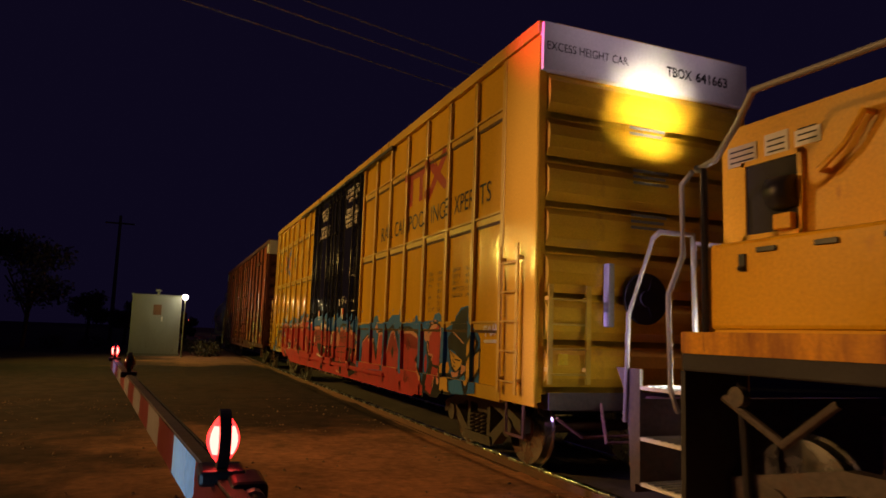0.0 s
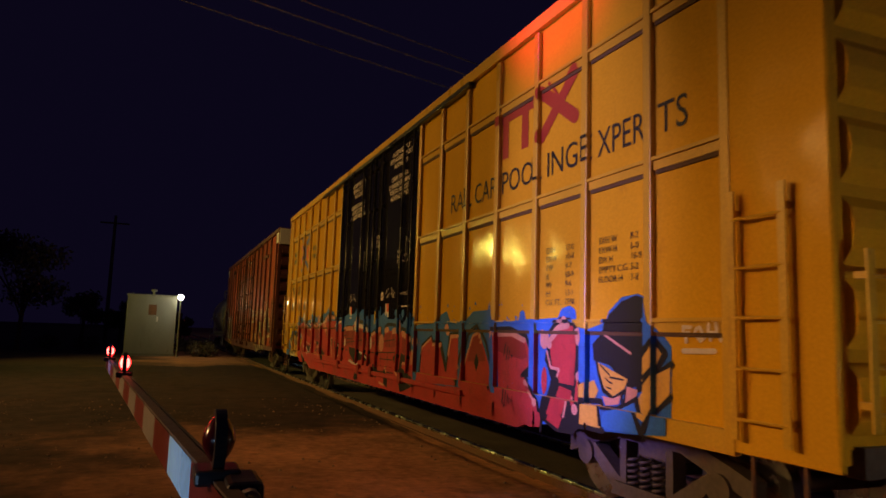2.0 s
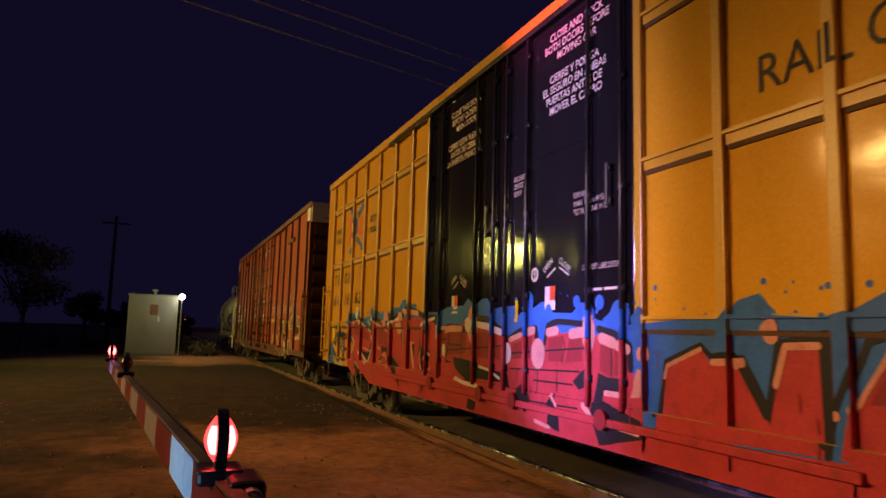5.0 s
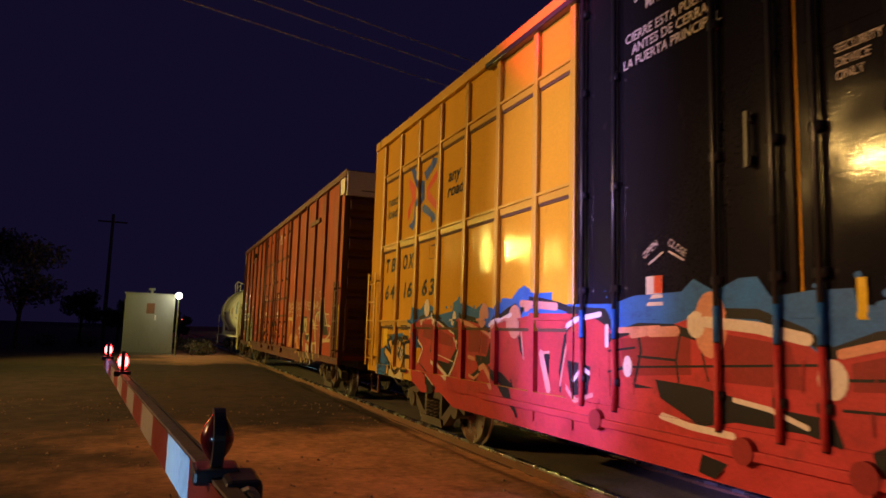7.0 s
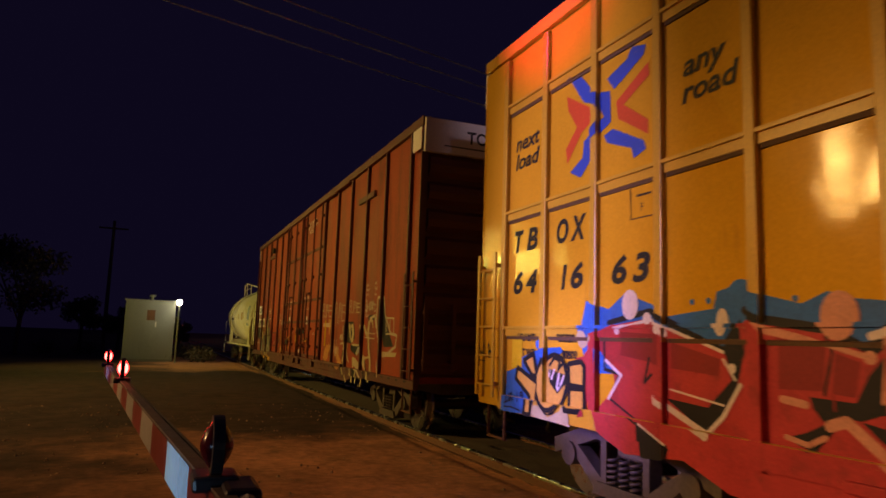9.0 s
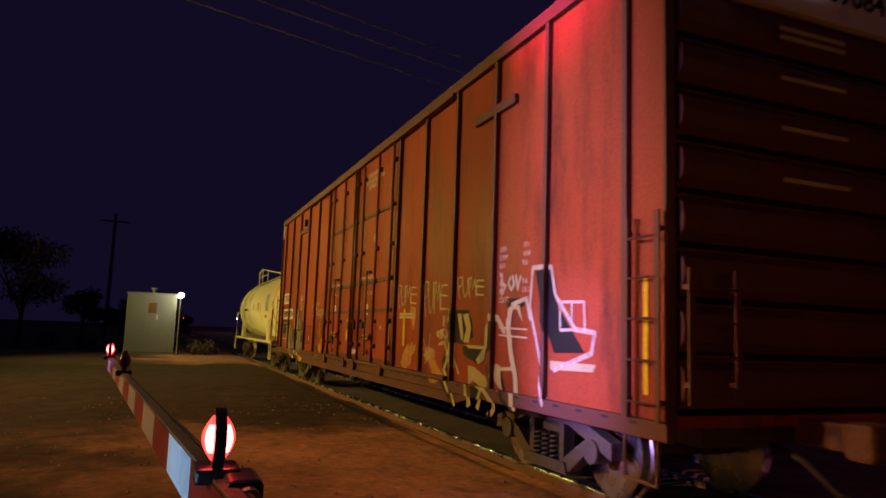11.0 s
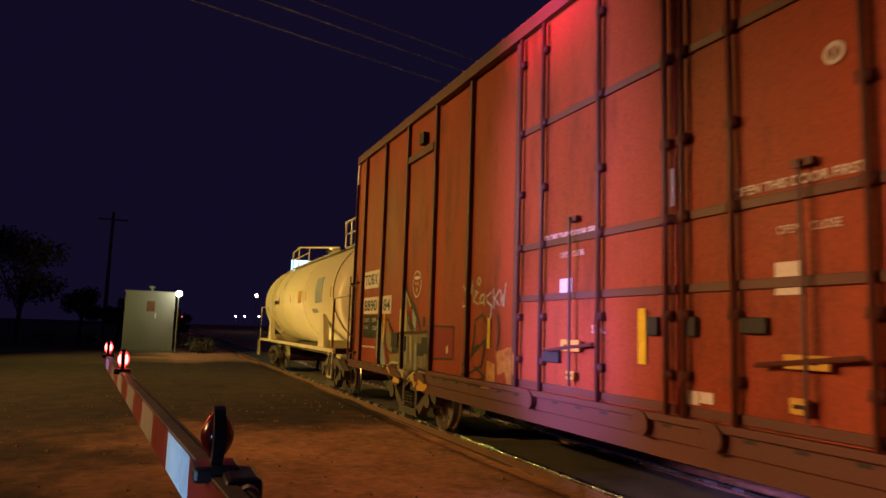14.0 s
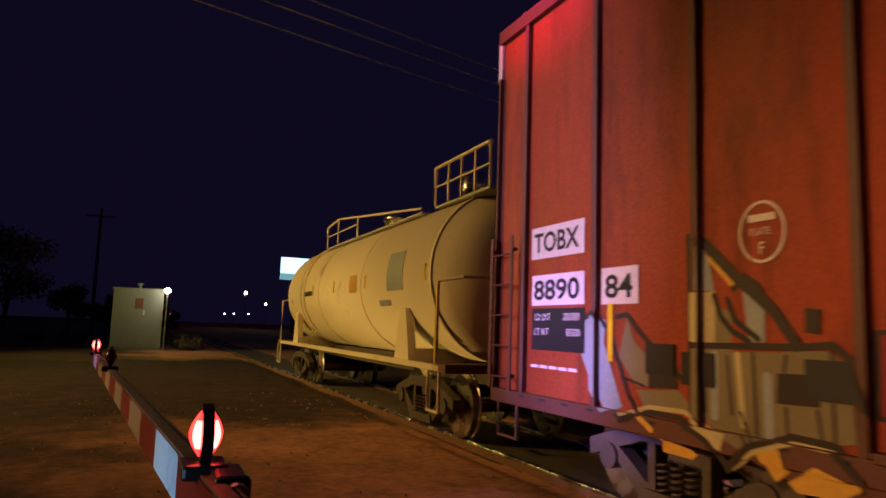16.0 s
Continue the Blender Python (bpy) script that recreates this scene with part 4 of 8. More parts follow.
def locomotive():
    car = thing("locomotive", "yellow diesel locomotive end with steps, handrails and tool boxes", "locomotive", "", (SIDE, 6.45, 0))
    part("frame_deck", b1(-0.03, 2.98, -13.0, -2.25, 1.37, 1.52, bevel=0.015), DARK, car)
    part("deck_edge", b1(-0.045, -0.03, -13.0, -2.27, 1.5, 1.66), LOCO_RUSTY, car, "rust-stained yellow deck edge")
    part("end_deck", b1(0.62, 2.33, -2.25, -1.62, 1.4, 1.52), GRIME, car)
    part("pilot_plate", b1(0.0, 2.95, -1.66, -1.6, 0.35, 1.1), GRIME, car)
    hood = fresh()
    prism(hood, [(-12.5, 1.52), (-2.05, 1.52), (-2.05, 3.22), (-2.2, 3.36), (-12.5, 3.36)], 0.6, 2.35)
    part("hood", hood, LOCO_YELLOW, car)
    # Flat dark plate before the hood, painted for the shade inside a recess.
    win = part("recess", b1(0.575, 0.6, -2.82, -2.33, 2.44, 3.0), DARK, car, "dark plate for a shaded recess, with a black fan motor")
    fr = fresh()
    for q in ((-2.86, -2.29, 3.0, 3.04), (-2.86, -2.29, 2.4, 2.44), (-2.86, -2.82, 2.4, 3.04), (-2.33, -2.29, 2.4, 3.04)):
        box(fr, 0.56, 0.6, *q)
    part("recess_frame", fr, LOCO_YELLOW, car)
    part("motor", lathe(fresh(), [(-2.82, 0.05), (-2.82, 0.12), (-2.64, 0.13), (-2.6, 0.06)], 16, "y", (0.53, 0, 2.72)), BLACK_BAR, win, "", True)
    part("motor_foot", b1(0.5, 0.575, -2.8, -2.64, 2.44, 2.56, bevel=0.01), LOCO_YELLOW, win)
    part("tool_box", b1(0.0, 0.55, -6.0, -2.52, 1.68, 2.3, bevel=0.03), LOCO_YELLOW, car, "long yellow tool box with latches")
    part("tool_box_base", b1(0.02, 0.55, -6.0, -2.55, 1.52, 1.68), LOCO_YELLOW, car)
    for y in (-3.05, -3.5, -3.95):
        part("latch", b1(-0.02, 0.0, y - 0.08, y + 0.08, 2.2, 2.235, bevel=0.004), BLACK_BAR, car)
    lk = fresh()
    box(lk, -0.02, 0.0, -2.87, -2.82, 2.08, 2.2)
    tube(lk, [(-0.03, -2.87, 2.1), (-0.03, -2.83, 2.1)], 0.018, 6)
    part("hasp", lk, BLACK_BAR, car)
    for y0, y1, z0, z1 in ((-2.42, -2.12, 3.03, 3.2), (-2.72, -2.5, 3.04, 3.22), (-3.0, -2.78, 3.06, 3.18)):
        s = part("notice", b1(0.592, 0.6, y0, y1, z0, z1), WHITE if y0 < -2.45 else P_CREAM, car, "worn white notice sticker")
        for k in range(3):
            part("notice_line", b1(0.588, 0.592, y0 + 0.03, y1 - 0.03, z0 + 0.03 + 0.045 * k, z0 + 0.042 + 0.045 * k), P_BLACK, s)
    # upright handrails
    for pts, r, m in (
        ([(-0.02, -2.5, 1.52), (-0.02, -2.5, 2.86), (-0.02, -2.42, 2.9)], 0.026, BLACK_BAR),
        ([(-0.02, -2.42, 2.88), (-0.02, -2.62, 2.92), (-0.02, -2.82, 3.12), (-0.02, -2.98, 3.33), (-0.02, -4.1, 3.3), (-0.02, -6, 3.3)], 0.024, STEEL_GREY),
        ([(-0.02, -2.38, 2.88), (-0.02, -2.26, 2.8), (-0.02, -2.27, 2.25), (-0.02, -2.1, 1.95), (-0.02, -2.12, 1.2), (-0.02, -2.2, 1.05)], 0.02, STEEL_GREY),
        ([(-0.02, -1.55, 0.9), (-0.02, -1.6, 1.8), (-0.02, -1.92, 2.42), (-0.02, -2.0, 2.46), (0.3, -2.02, 2.46), (0.32, -2.02, 1.52)], 0.019, STEEL_GREY),
        ([(0.6, -1.7, 1.52), (0.6, -1.7, 2.45), (2.3, -1.7, 2.45), (2.3, -1.7, 1.52)], 0.02, STEEL_GREY)):
        part("handrail", tube(fresh(), pts, r, 8), m, car, "", True)
    part("grab_iron", tube(fresh(), [(0.6, -3.06, 2.82), (0.5, -3.06, 2.82), (0.5, -3.25, 2.95), (0.5, -3.4, 3.15), (0.6, -3.4, 3.15)], 0.02, 6), LOCO_YELLOW, car)
    part("cab_wall", b1(0.05, 2.9, -12.5, -3.95, 2.35, 4.3, bevel=0.03), LOCO_YELLOW, car, "yellow cab wall")
    # steps
    for z, d in ((0.44, 0), (0.80, 0.04), (1.21, 0.08)):
        stp = part("step", b1(0.0, 0.6, -2.22, -1.72, z - 0.03, z, bevel=0.006), WHITE, car, "grating step tread")
        for k in range(6):
            part("tread_bar", b1(0.02, 0.58, -2.2 + k * 0.08, -2.18 + k * 0.08, z, z + 0.012), GALV, stp)
        part("step_riser", b1(0.57, 0.6, -2.22, -1.72, z, z + 0.3), WHITE, car)
    part("step_side", prism(fresh(), [(-1.72, 0.42), (-1.6, 0.42), (-1.55, 1.1), (-1.4, 1.35), (-1.72, 1.35)], 0.0, 0.03), GRIME, car)
    part("step_side", b1(-0.02, 0.6, -2.28, -2.23, 0.3, 1.37), DARK, car)
    part("step_light", lathe(fresh(), [(-0.02, 0.02), (-0.02, 0.05), (0.03, 0.05), (0.03, 0.02)], 14, "y", (0.44, -2.19, 1.34)), STEP_GLOW, car, "glowing step light")
    # fuel tank, pipes and truck in the dark below the deck
    part("fuel_tank", b1(0.15, 2.8, -9.5, -5.2, 0.35, 1.3, bevel=0.12), GRIME, car)
    pp = fresh()
    tube(pp, [(0.05, -2.6, 1.2), (0.05, -3.1, 0.95), (0.05, -3.5, 1.25)], 0.03, 8)
    lathe(pp, [(-0.02, 0.03), (-0.02, 0.07), (0.05, 0.07), (0.05, 0.03)], 16, "x", (0.02, -2.75, 1.22))
    part("brake_rigging", pp, GRIME, car)
    truck(car, -3.9, 2.4)
    part("sand_pipe", tube(fresh(), [(0.35, -2.45, 1.3), (0.35, -2.5, 0.5), (0.6, -2.55, 0.15)], 0.03, 8), DARK, car)
    part("side_bracket", b1(0.0, 0.3, -3.0, -2.5, 0.25, 0.33, bevel=0.01), P_CREAM, car)
    part("coupler", b1(CX - 0.1, CX + 0.1, -1.62, -1.05, 0.72, 1.0, bevel=0.03), RUST, car)
    # the headlight in its hood on the end, tipped up at the wagon behind
    aim = (Vector((CX, 0, 4.35)) - Vector((CX, -2.0, 3.1))).normalized()
    turn = aim.to_track_quat("Z", "Y").to_matrix().to_4x4()
    for dx in (-0.12, 0.12):
        hs = lathe(fresh(), [(0.0, 0.06), (-0.02, 0.1), (0.45, 0.1), (0.45, 0.078), (0.02, 0.078), (0.02, 0.06)], 24, "z")
        bmesh.ops.transform(hs, matrix=Matrix.Translation((CX + dx, -2.0, 3.05)) @ turn, verts=hs.verts[:])
        h = part("headlight", hs, DARK, car, "twin headlight in a dark housing")
        ds = lathe(fresh(), [(0.03, 0.005), (0.03, 0.05), (0.05, 0.05), (0.05, 0.005)], 24, "z")
        bmesh.ops.transform(ds, matrix=Matrix.Translation((CX + dx, -2.0, 3.05)) @ turn, verts=ds.verts[:])
        part("headlight_lens", ds, LAMP_WHITE, h, "glowing headlight lens")
    return car


CAR_L = locomotive()


# ---- the crossing gate ----
RED_HOT = glow("red_lamp_core_glow", (1.0, 0.075, 0.06), 11)
RED_GLOW = glow("red_lamp_glow", (1.0, 0.02, 0.02), 4)
LENS_RED = surface("red_lens", (0.05, 0.003, 0.005), 0.22, 0, 0.1, 40, 3, 0.05)
FLASHERS = []


def arm_x(y):
    return 0.28 - 0.1 * y


def gate_lamp(arm, y):
    x = arm_x(y)
    z = 1.285
    lm = part("gate_lamp", b1(x - 0.045, x + 0.045, y - 0.05, y + 0.05, z - 0.02, z + 0.012, bevel=0.008), BLACK_BAR, arm, "two-faced red gate lamp")
    pl = lathe(fresh(), [(-0.011, 0.02), (-0.011, 0.06), (0.011, 0.06), (0.011, 0.02)], 28, "x", (x, y, z + 0.065))
    part("lamp_plate", pl, BLACK_BAR, lm)
    return x, y, z + 0.065, lm


def build_gate():
    arm = thing("crossing_gate", "red and white striped crossing gate arm with red lamps", "crossing gate")
    y0, y1 = -0.5, 6.6
    core = fresh()
    for a, b in ((y0, 2.8), (2.8, 4.7), (4.7, y1)):
        h0, h1 = 0.064 - 0.003 * a, 0.064 - 0.003 * b
        q = []
        for y, h in ((a, h0), (b, h1)):
            zc = 1.216 + 0.003 * y
            q.append([core.verts.new((arm_x(y) + dx, y, zc + dz)) for dx, dz in ((-0.016, -h), (0.016, -h), (0.016, h), (-0.016, h))])
        for i in range(4):
            j = (i + 1) % 4
            core.faces.new((q[0][i], q[0][j], q[1][j], q[1][i]))
        core.faces.new(q[0])
        core.faces.new(q[1][::-1])
    bmesh.ops.recalc_face_normals(core, faces=core.faces[:])
    part("arm", core, GRIME, arm, "dark grimy hollow arm")
    # stripes on both faces
    k = 0
    y = 1.70 - 0.406 * 5
    while y < y1:
        e = min(y + 0.406, y1)
        bm = fresh()
        for sgn in (-1, 1):
            q = []
            for yy, up in ((y, -1), (e, -1), (e, 1), (y, 1)):
                h = 0.064 - 0.003 * yy - 0.006
                q.append(bm.verts.new((arm_x(yy) + sgn * 0.0195, yy, 1.216 + 0.003 * yy + up * h)))
            bm.faces.new(q if sgn > 0 else q[::-1])
        part("stripe", bm, (R_WHITE_LIT if 1.5 < y < 1.9 else R_WHITE) if k % 2 else R_RED, arm, "white reflective stripe" if k % 2 else "red reflective stripe")
        y += 0.406
        k += 1
    part("mast", lathe(fresh(), [(-0.12, 0.14), (-0.06, 0.14), (-0.06, 0.06), (1.3, 0.06)], 16, "z", (arm_x(-0.9), -0.9, 0)), GALV, arm)
    part("arm_root", b1(arm_x(-0.7) - 0.03, arm_x(-0.7) + 0.03, -1.0, -0.48, 1.14, 1.27), BLACK_BAR, arm)
    cb = fresh()
    tube(cb, [(arm_x(yy) + 0.028, yy, 1.27) for yy in spread(-0.4, 6.4, 0.6)], 0.008, 6)
    part("lamp_cable", cb, DARK, arm)
    part("hinge_bracket", b1(arm_x(1.42) + 0.0, arm_x(1.42) + 0.07, 1.36, 1.5, 1.12, 1.29, bevel=0.012), BLACK_BAR, arm, "black clamp bracket with bolts")
    bt = fresh()
    lathe(bt, [(-0.03, 0.008), (-0.03, 0.022), (0.0, 0.022), (0.0, 0.008)], 12, "y", (arm_x(1.42) + 0.04, 1.36, 1.26))
    part("bolt", bt, STEEL_GREY, arm)
    for yy, phase in ((1.5, 0), (4.5, 1), (6.4, None)):
        x, y, z, lm = gate_lamp(arm, yy)
        drum = new("lamp_drum", drum_mesh())
        drum.parent, drum.location = lm, (x, y, z)
        tagged(drum, "turning red lamp drum, one half glowing, one half dark")
        if phase is not None:
            FLASHERS.append((drum, (x, y, z), phase))
    return arm


def drum_mesh():
    """A squat bulb round an upright axis. One half glows, hottest in the middle; the other half is dark red glass."""
    bm = fresh()
    rows, cols = 16, 32
    grid = []
    for i in range(rows + 1):
        r = 0.031 * (1 - abs(2 * i / rows - 1) ** 1.8) + 0.002
        h = -0.056 + 0.112 * i / rows
        grid.append([bm.verts.new((r * math.cos(2 * math.pi * j / cols), r * math.sin(2 * math.pi * j / cols), h)) for j in range(cols)])
    for i in range(rows):
        for j in range(cols):
            f = bm.faces.new((grid[i][j], grid[i][(j + 1) % cols], grid[i + 1][(j + 1) % cols], grid[i + 1][j]))
            if j < cols // 2:
                f.material_index = 2
            elif not 4 <= i <= rows - 5 or j < cols // 2 + 3 or j > cols - 4:
                f.material_index = 1
    me = mesh_of("lamp_drum", bm, RED_HOT, True)
    me.materials.append(RED_GLOW)
    me.materials.append(LENS_RED)
    return me


GATE = build_gate()


# ---- the hut, its lamp, poles, wires and the far distance ----
def polar(az, el, r):
    """A place at a bearing (degrees to the left of the track) and height angle from the camera, r metres off."""
    a, e = radians(az), radians(el)
    return Vector((-math.sin(a) * r, math.cos(a) * r, 1.577 + math.tan(e) * r))


def build_hut():
    hut = thing("equipment_hut", "grey sheet-metal equipment hut with a rust-stained door", "hut", "", (0, 40, 0))
    x0, x1, z1 = -1.66, 0.8, 3.12
    part("wall", b1(x0, x1, 0, 2.2, 0.05, z1, bevel=0.02), GALV, hut)
    part("roof", b1(x0 - 0.06, x1 + 0.06, -0.06, 2.26, z1, z1 + 0.07, bevel=0.02), GALV, hut)
    part("plinth", b1(x0 - 0.05, x1 + 0.05, -0.05, 2.25, -0.2, 0.05), surface("concrete", (0.2, 0.19, 0.18), 0.9), hut)
    d = part("door", b1(-0.72, 0.12, -0.02, 0.0, 0.15, 2.3, bevel=0.006), GALV, hut)
    part("notice", b1(-0.6, -0.2, -0.03, -0.02, 2.1, 2.65), RUST, hut, "rust-brown stained notice")
    part("handle", b1(-0.18, -0.1, -0.05, -0.02, 1.75, 2.02, bevel=0.01), WHITE, d, "pale door handle")
    part("roof_vent", lathe(fresh(), [(3.15, 0.07), (3.4, 0.07), (3.4, 0.16), (3.5, 0.16), (3.52, 0.03)], 16, "z", (-0.4, 1.1, 0)), GALV, hut)
    for k in range(9):
        part("wall_seam", b1(x0 + 0.12 + k * 0.275, x0 + 0.14 + k * 0.275, -0.012, 0.0, 0.06, z1), GALV, hut)


def build_hut_lamp():
    l = thing("yard_lamp", "bright yard lamp on a thin steel pole beside the hut", "lamp", "", (0.93, 38.6, 0))
    part("pole", tube(fresh(), [(0, 0, -0.1), (0, 0, 2.98)], 0.035, 10), GALV, l)
    bulb = fresh()
    bmesh.ops.create_icosphere(bulb, subdivisions=2, radius=0.15, matrix=Matrix.Translation((0, -0.05, 3.06)))
    part("bulb", bulb, glow("yard_lamp_glow", (1.0, 0.86, 0.55), 60), l, "glowing lamp head")


def far_light(az, el, r, size, mat, label):
    p = polar(az, el, r)
    t = thing("far_lamp", label, "lamp", "distant lights", (p.x, p.y, 0))
    part("pole", tube(fresh(), [(0, 0, -0.3), (0, 0, p.z)], 0.06 * r / 150, 6), GRIME, t)
    bm = fresh()
    bmesh.ops.create_icosphere(bm, subdivisions=2, radius=size, matrix=Matrix.Translation((0, 0, p.z)))
    part("bulb", bm, mat, t)


def build_distance():
    warm, white, red = glow("far_warm_glow", (1.0, 0.75, 0.35), 14), glow("far_white_glow", (0.95, 0.95, 1.0), 9), glow("far_red_glow", (1.0, 0.08, 0.05), 9)
    far_light(-7.2, 2.33, 150, 0.34, warm, "distant warm street lamp on a pole")
    far_light(-8.8, 1.5, 170, 0.3, warm, "distant warm street lamp on a pole")
    for az, el in ((-6.4, 0.62), (-7.5, 0.66), (5.4, 1.1), (4.9, 1.12), (-5.7, 0.6)):
        far_light(az, el, 190, 0.2, white, "small distant white lamp on a pole")
    for az, el in ((-1.75, 0.4), (-2.05, 0.4)):
        far_light(az, el, 120, 0.13, red, "small distant red lamp on a pole")
    # lit billboard
    p = polar(-11.0, 4.45, 130)
    bb = thing("billboard", "lit pale blue billboard on a steel post", "billboard", "", (p.x, p.y, 0))
    part("board", b1(-2.75, 2.75, -0.1, 0.1, p.z - 2.05, p.z + 2.05), glow("billboard_glow", (0.5, 0.85, 1.0), 1.4), bb)
    part("picture", b1(-2.75, 1.2, -0.13, -0.11, p.z - 2.05, p.z - 0.9), glow("billboard_picture_glow", (0.12, 0.3, 0.35), 0.9), bb)
    part("post", tube(fresh(), [(0, 0.3, -0.3), (0, 0.3, p.z - 2)], 0.35, 10), GRIME, bb)
    # utility pole and wires
    q = polar(3.7, 8.1, 62)
    up = thing("utility_pole", "weathered wooden utility pole", "utility pole", "", (q.x, q.y, 0))
    part("pole", lathe(fresh(), [(-0.3, 0.17), (q.z, 0.11)], 12, "z"), surface("weathered_wood", (0.16, 0.12, 0.09), 0.9, 0, 0.3, 20, 2, 0.4, streak=(1, 1, 0.1)), up)
    part("crossarm", b1(-1.1, 1.1, -0.06, 0.06, q.z - 0.7, q.z - 0.58), RUST, up)
    for x in (-30, 60):
        copy_thing(up, pose(x, 15.5 + x * 0.29, 0.25 if x < 0 else 0.6, 0, 0, 16))
    for dy, dz in ((0, 0), (-1.0, 0.1), (-1.75, 0.15)):
        w = thing("power_line", "thin overhead power line", "power line", "overhead wires")
        bm = fresh()
        pts = []
        for x in spread(-30, 60, 3):
            pts.append((x, 16.4 + dy + x * 0.29, 9.0 + dz + 0.0006 * (x - 12) ** 2))
        tube(bm, pts, 0.018, 5)
        part("wire", bm, WHITE, w)


def clump(rng, centre, size, n, leaf):
    bm = fresh()
    for i in range(n):
        d = Vector((rng.gauss(0, 1), rng.gauss(0, 1), rng.gauss(0, 1)))
        d.normalize()
        p = Vector(centre) + Vector((d.x * size[0], d.y * size[1], d.z * size[2])) * rng.uniform(0.35, 1.0)
        a, b = Vector((rng.uniform(-1, 1), rng.uniform(-1, 1), rng.uniform(-1, 1))).normalized() * leaf, Vector((rng.uniform(-1, 1), rng.uniform(-1, 1), rng.uniform(-1, 1))).normalized() * leaf * 0.6
        bm.faces.new([bm.verts.new(p - a), bm.verts.new(p + b), bm.verts.new(p + a), bm.verts.new(p - b)])
    return bm


def build_trees():
    leaf = surface("dry_foliage", (0.1, 0.08, 0.055), 0.8, 0, 0.4)
    bark = surface("bark", (0.09, 0.07, 0.05), 0.9, 0, 0.3)
    rng = random.Random(9)
    for x, y, h in ((-7.5, 46, 6.5), (-10.5, 50, 7.5), (-5.2, 56, 4.5), (-13.5, 45, 6.0), (-2.9, 60, 3.6), (1.6, 62, 3.0), (-17, 48, 8)):
        t = thing("tree", "dark bushy tree at the roadside", "tree", "roadside trees", (x, y, 0))
        tr = fresh()
        tube(tr, [(0, 0, -0.2), (0.1, 0, h * 0.3), (0.05, 0.1, h * 0.6)], 0.12, 7)
        for k in range(5):
            w = rng.uniform(0, 6.3)
            tube(tr, [(0.08, 0.05, h * rng.uniform(0.25, 0.5)), (math.cos(w) * h * 0.2, math.sin(w) * h * 0.2, h * rng.uniform(0.6, 0.85))], 0.05, 5)
        part("trunk", tr, bark, t)
        cr = fresh()
        for k in range(9):
            w = rng.uniform(0, 6.3)
            c = (math.cos(w) * h * 0.22, math.sin(w) * h * 0.22, h * rng.uniform(0.35, 0.88))
            tmp = clump(rng, c, (h * 0.17, h * 0.17, h * 0.13), 260, 0.13)
            me = bpy.data.meshes.new("t")
            tmp.to_mesh(me)
            tmp.free()
            cr.from_mesh(me)
            bpy.data.meshes.remove(me)
        part("crown", cr, leaf, t)
    brush = fresh()
    for i in range(16):
        x = rng.uniform(1.2, 3.0) if i % 3 == 0 else rng.uniform(-22, -3)
        tmp = clump(rng, (x, rng.uniform(40, 52), 0.3), (0.9, 0.7, 0.5), 300, 0.09)
        me = bpy.data.meshes.new("t")
        tmp.to_mesh(me)
        tmp.free()
        brush.from_mesh(me)
        bpy.data.meshes.remove(me)
    solid("brush", brush, leaf, "low dark scrub along the verge", "scrub", "stuff")


build_hut()
build_hut_lamp()
build_distance()
build_trees()


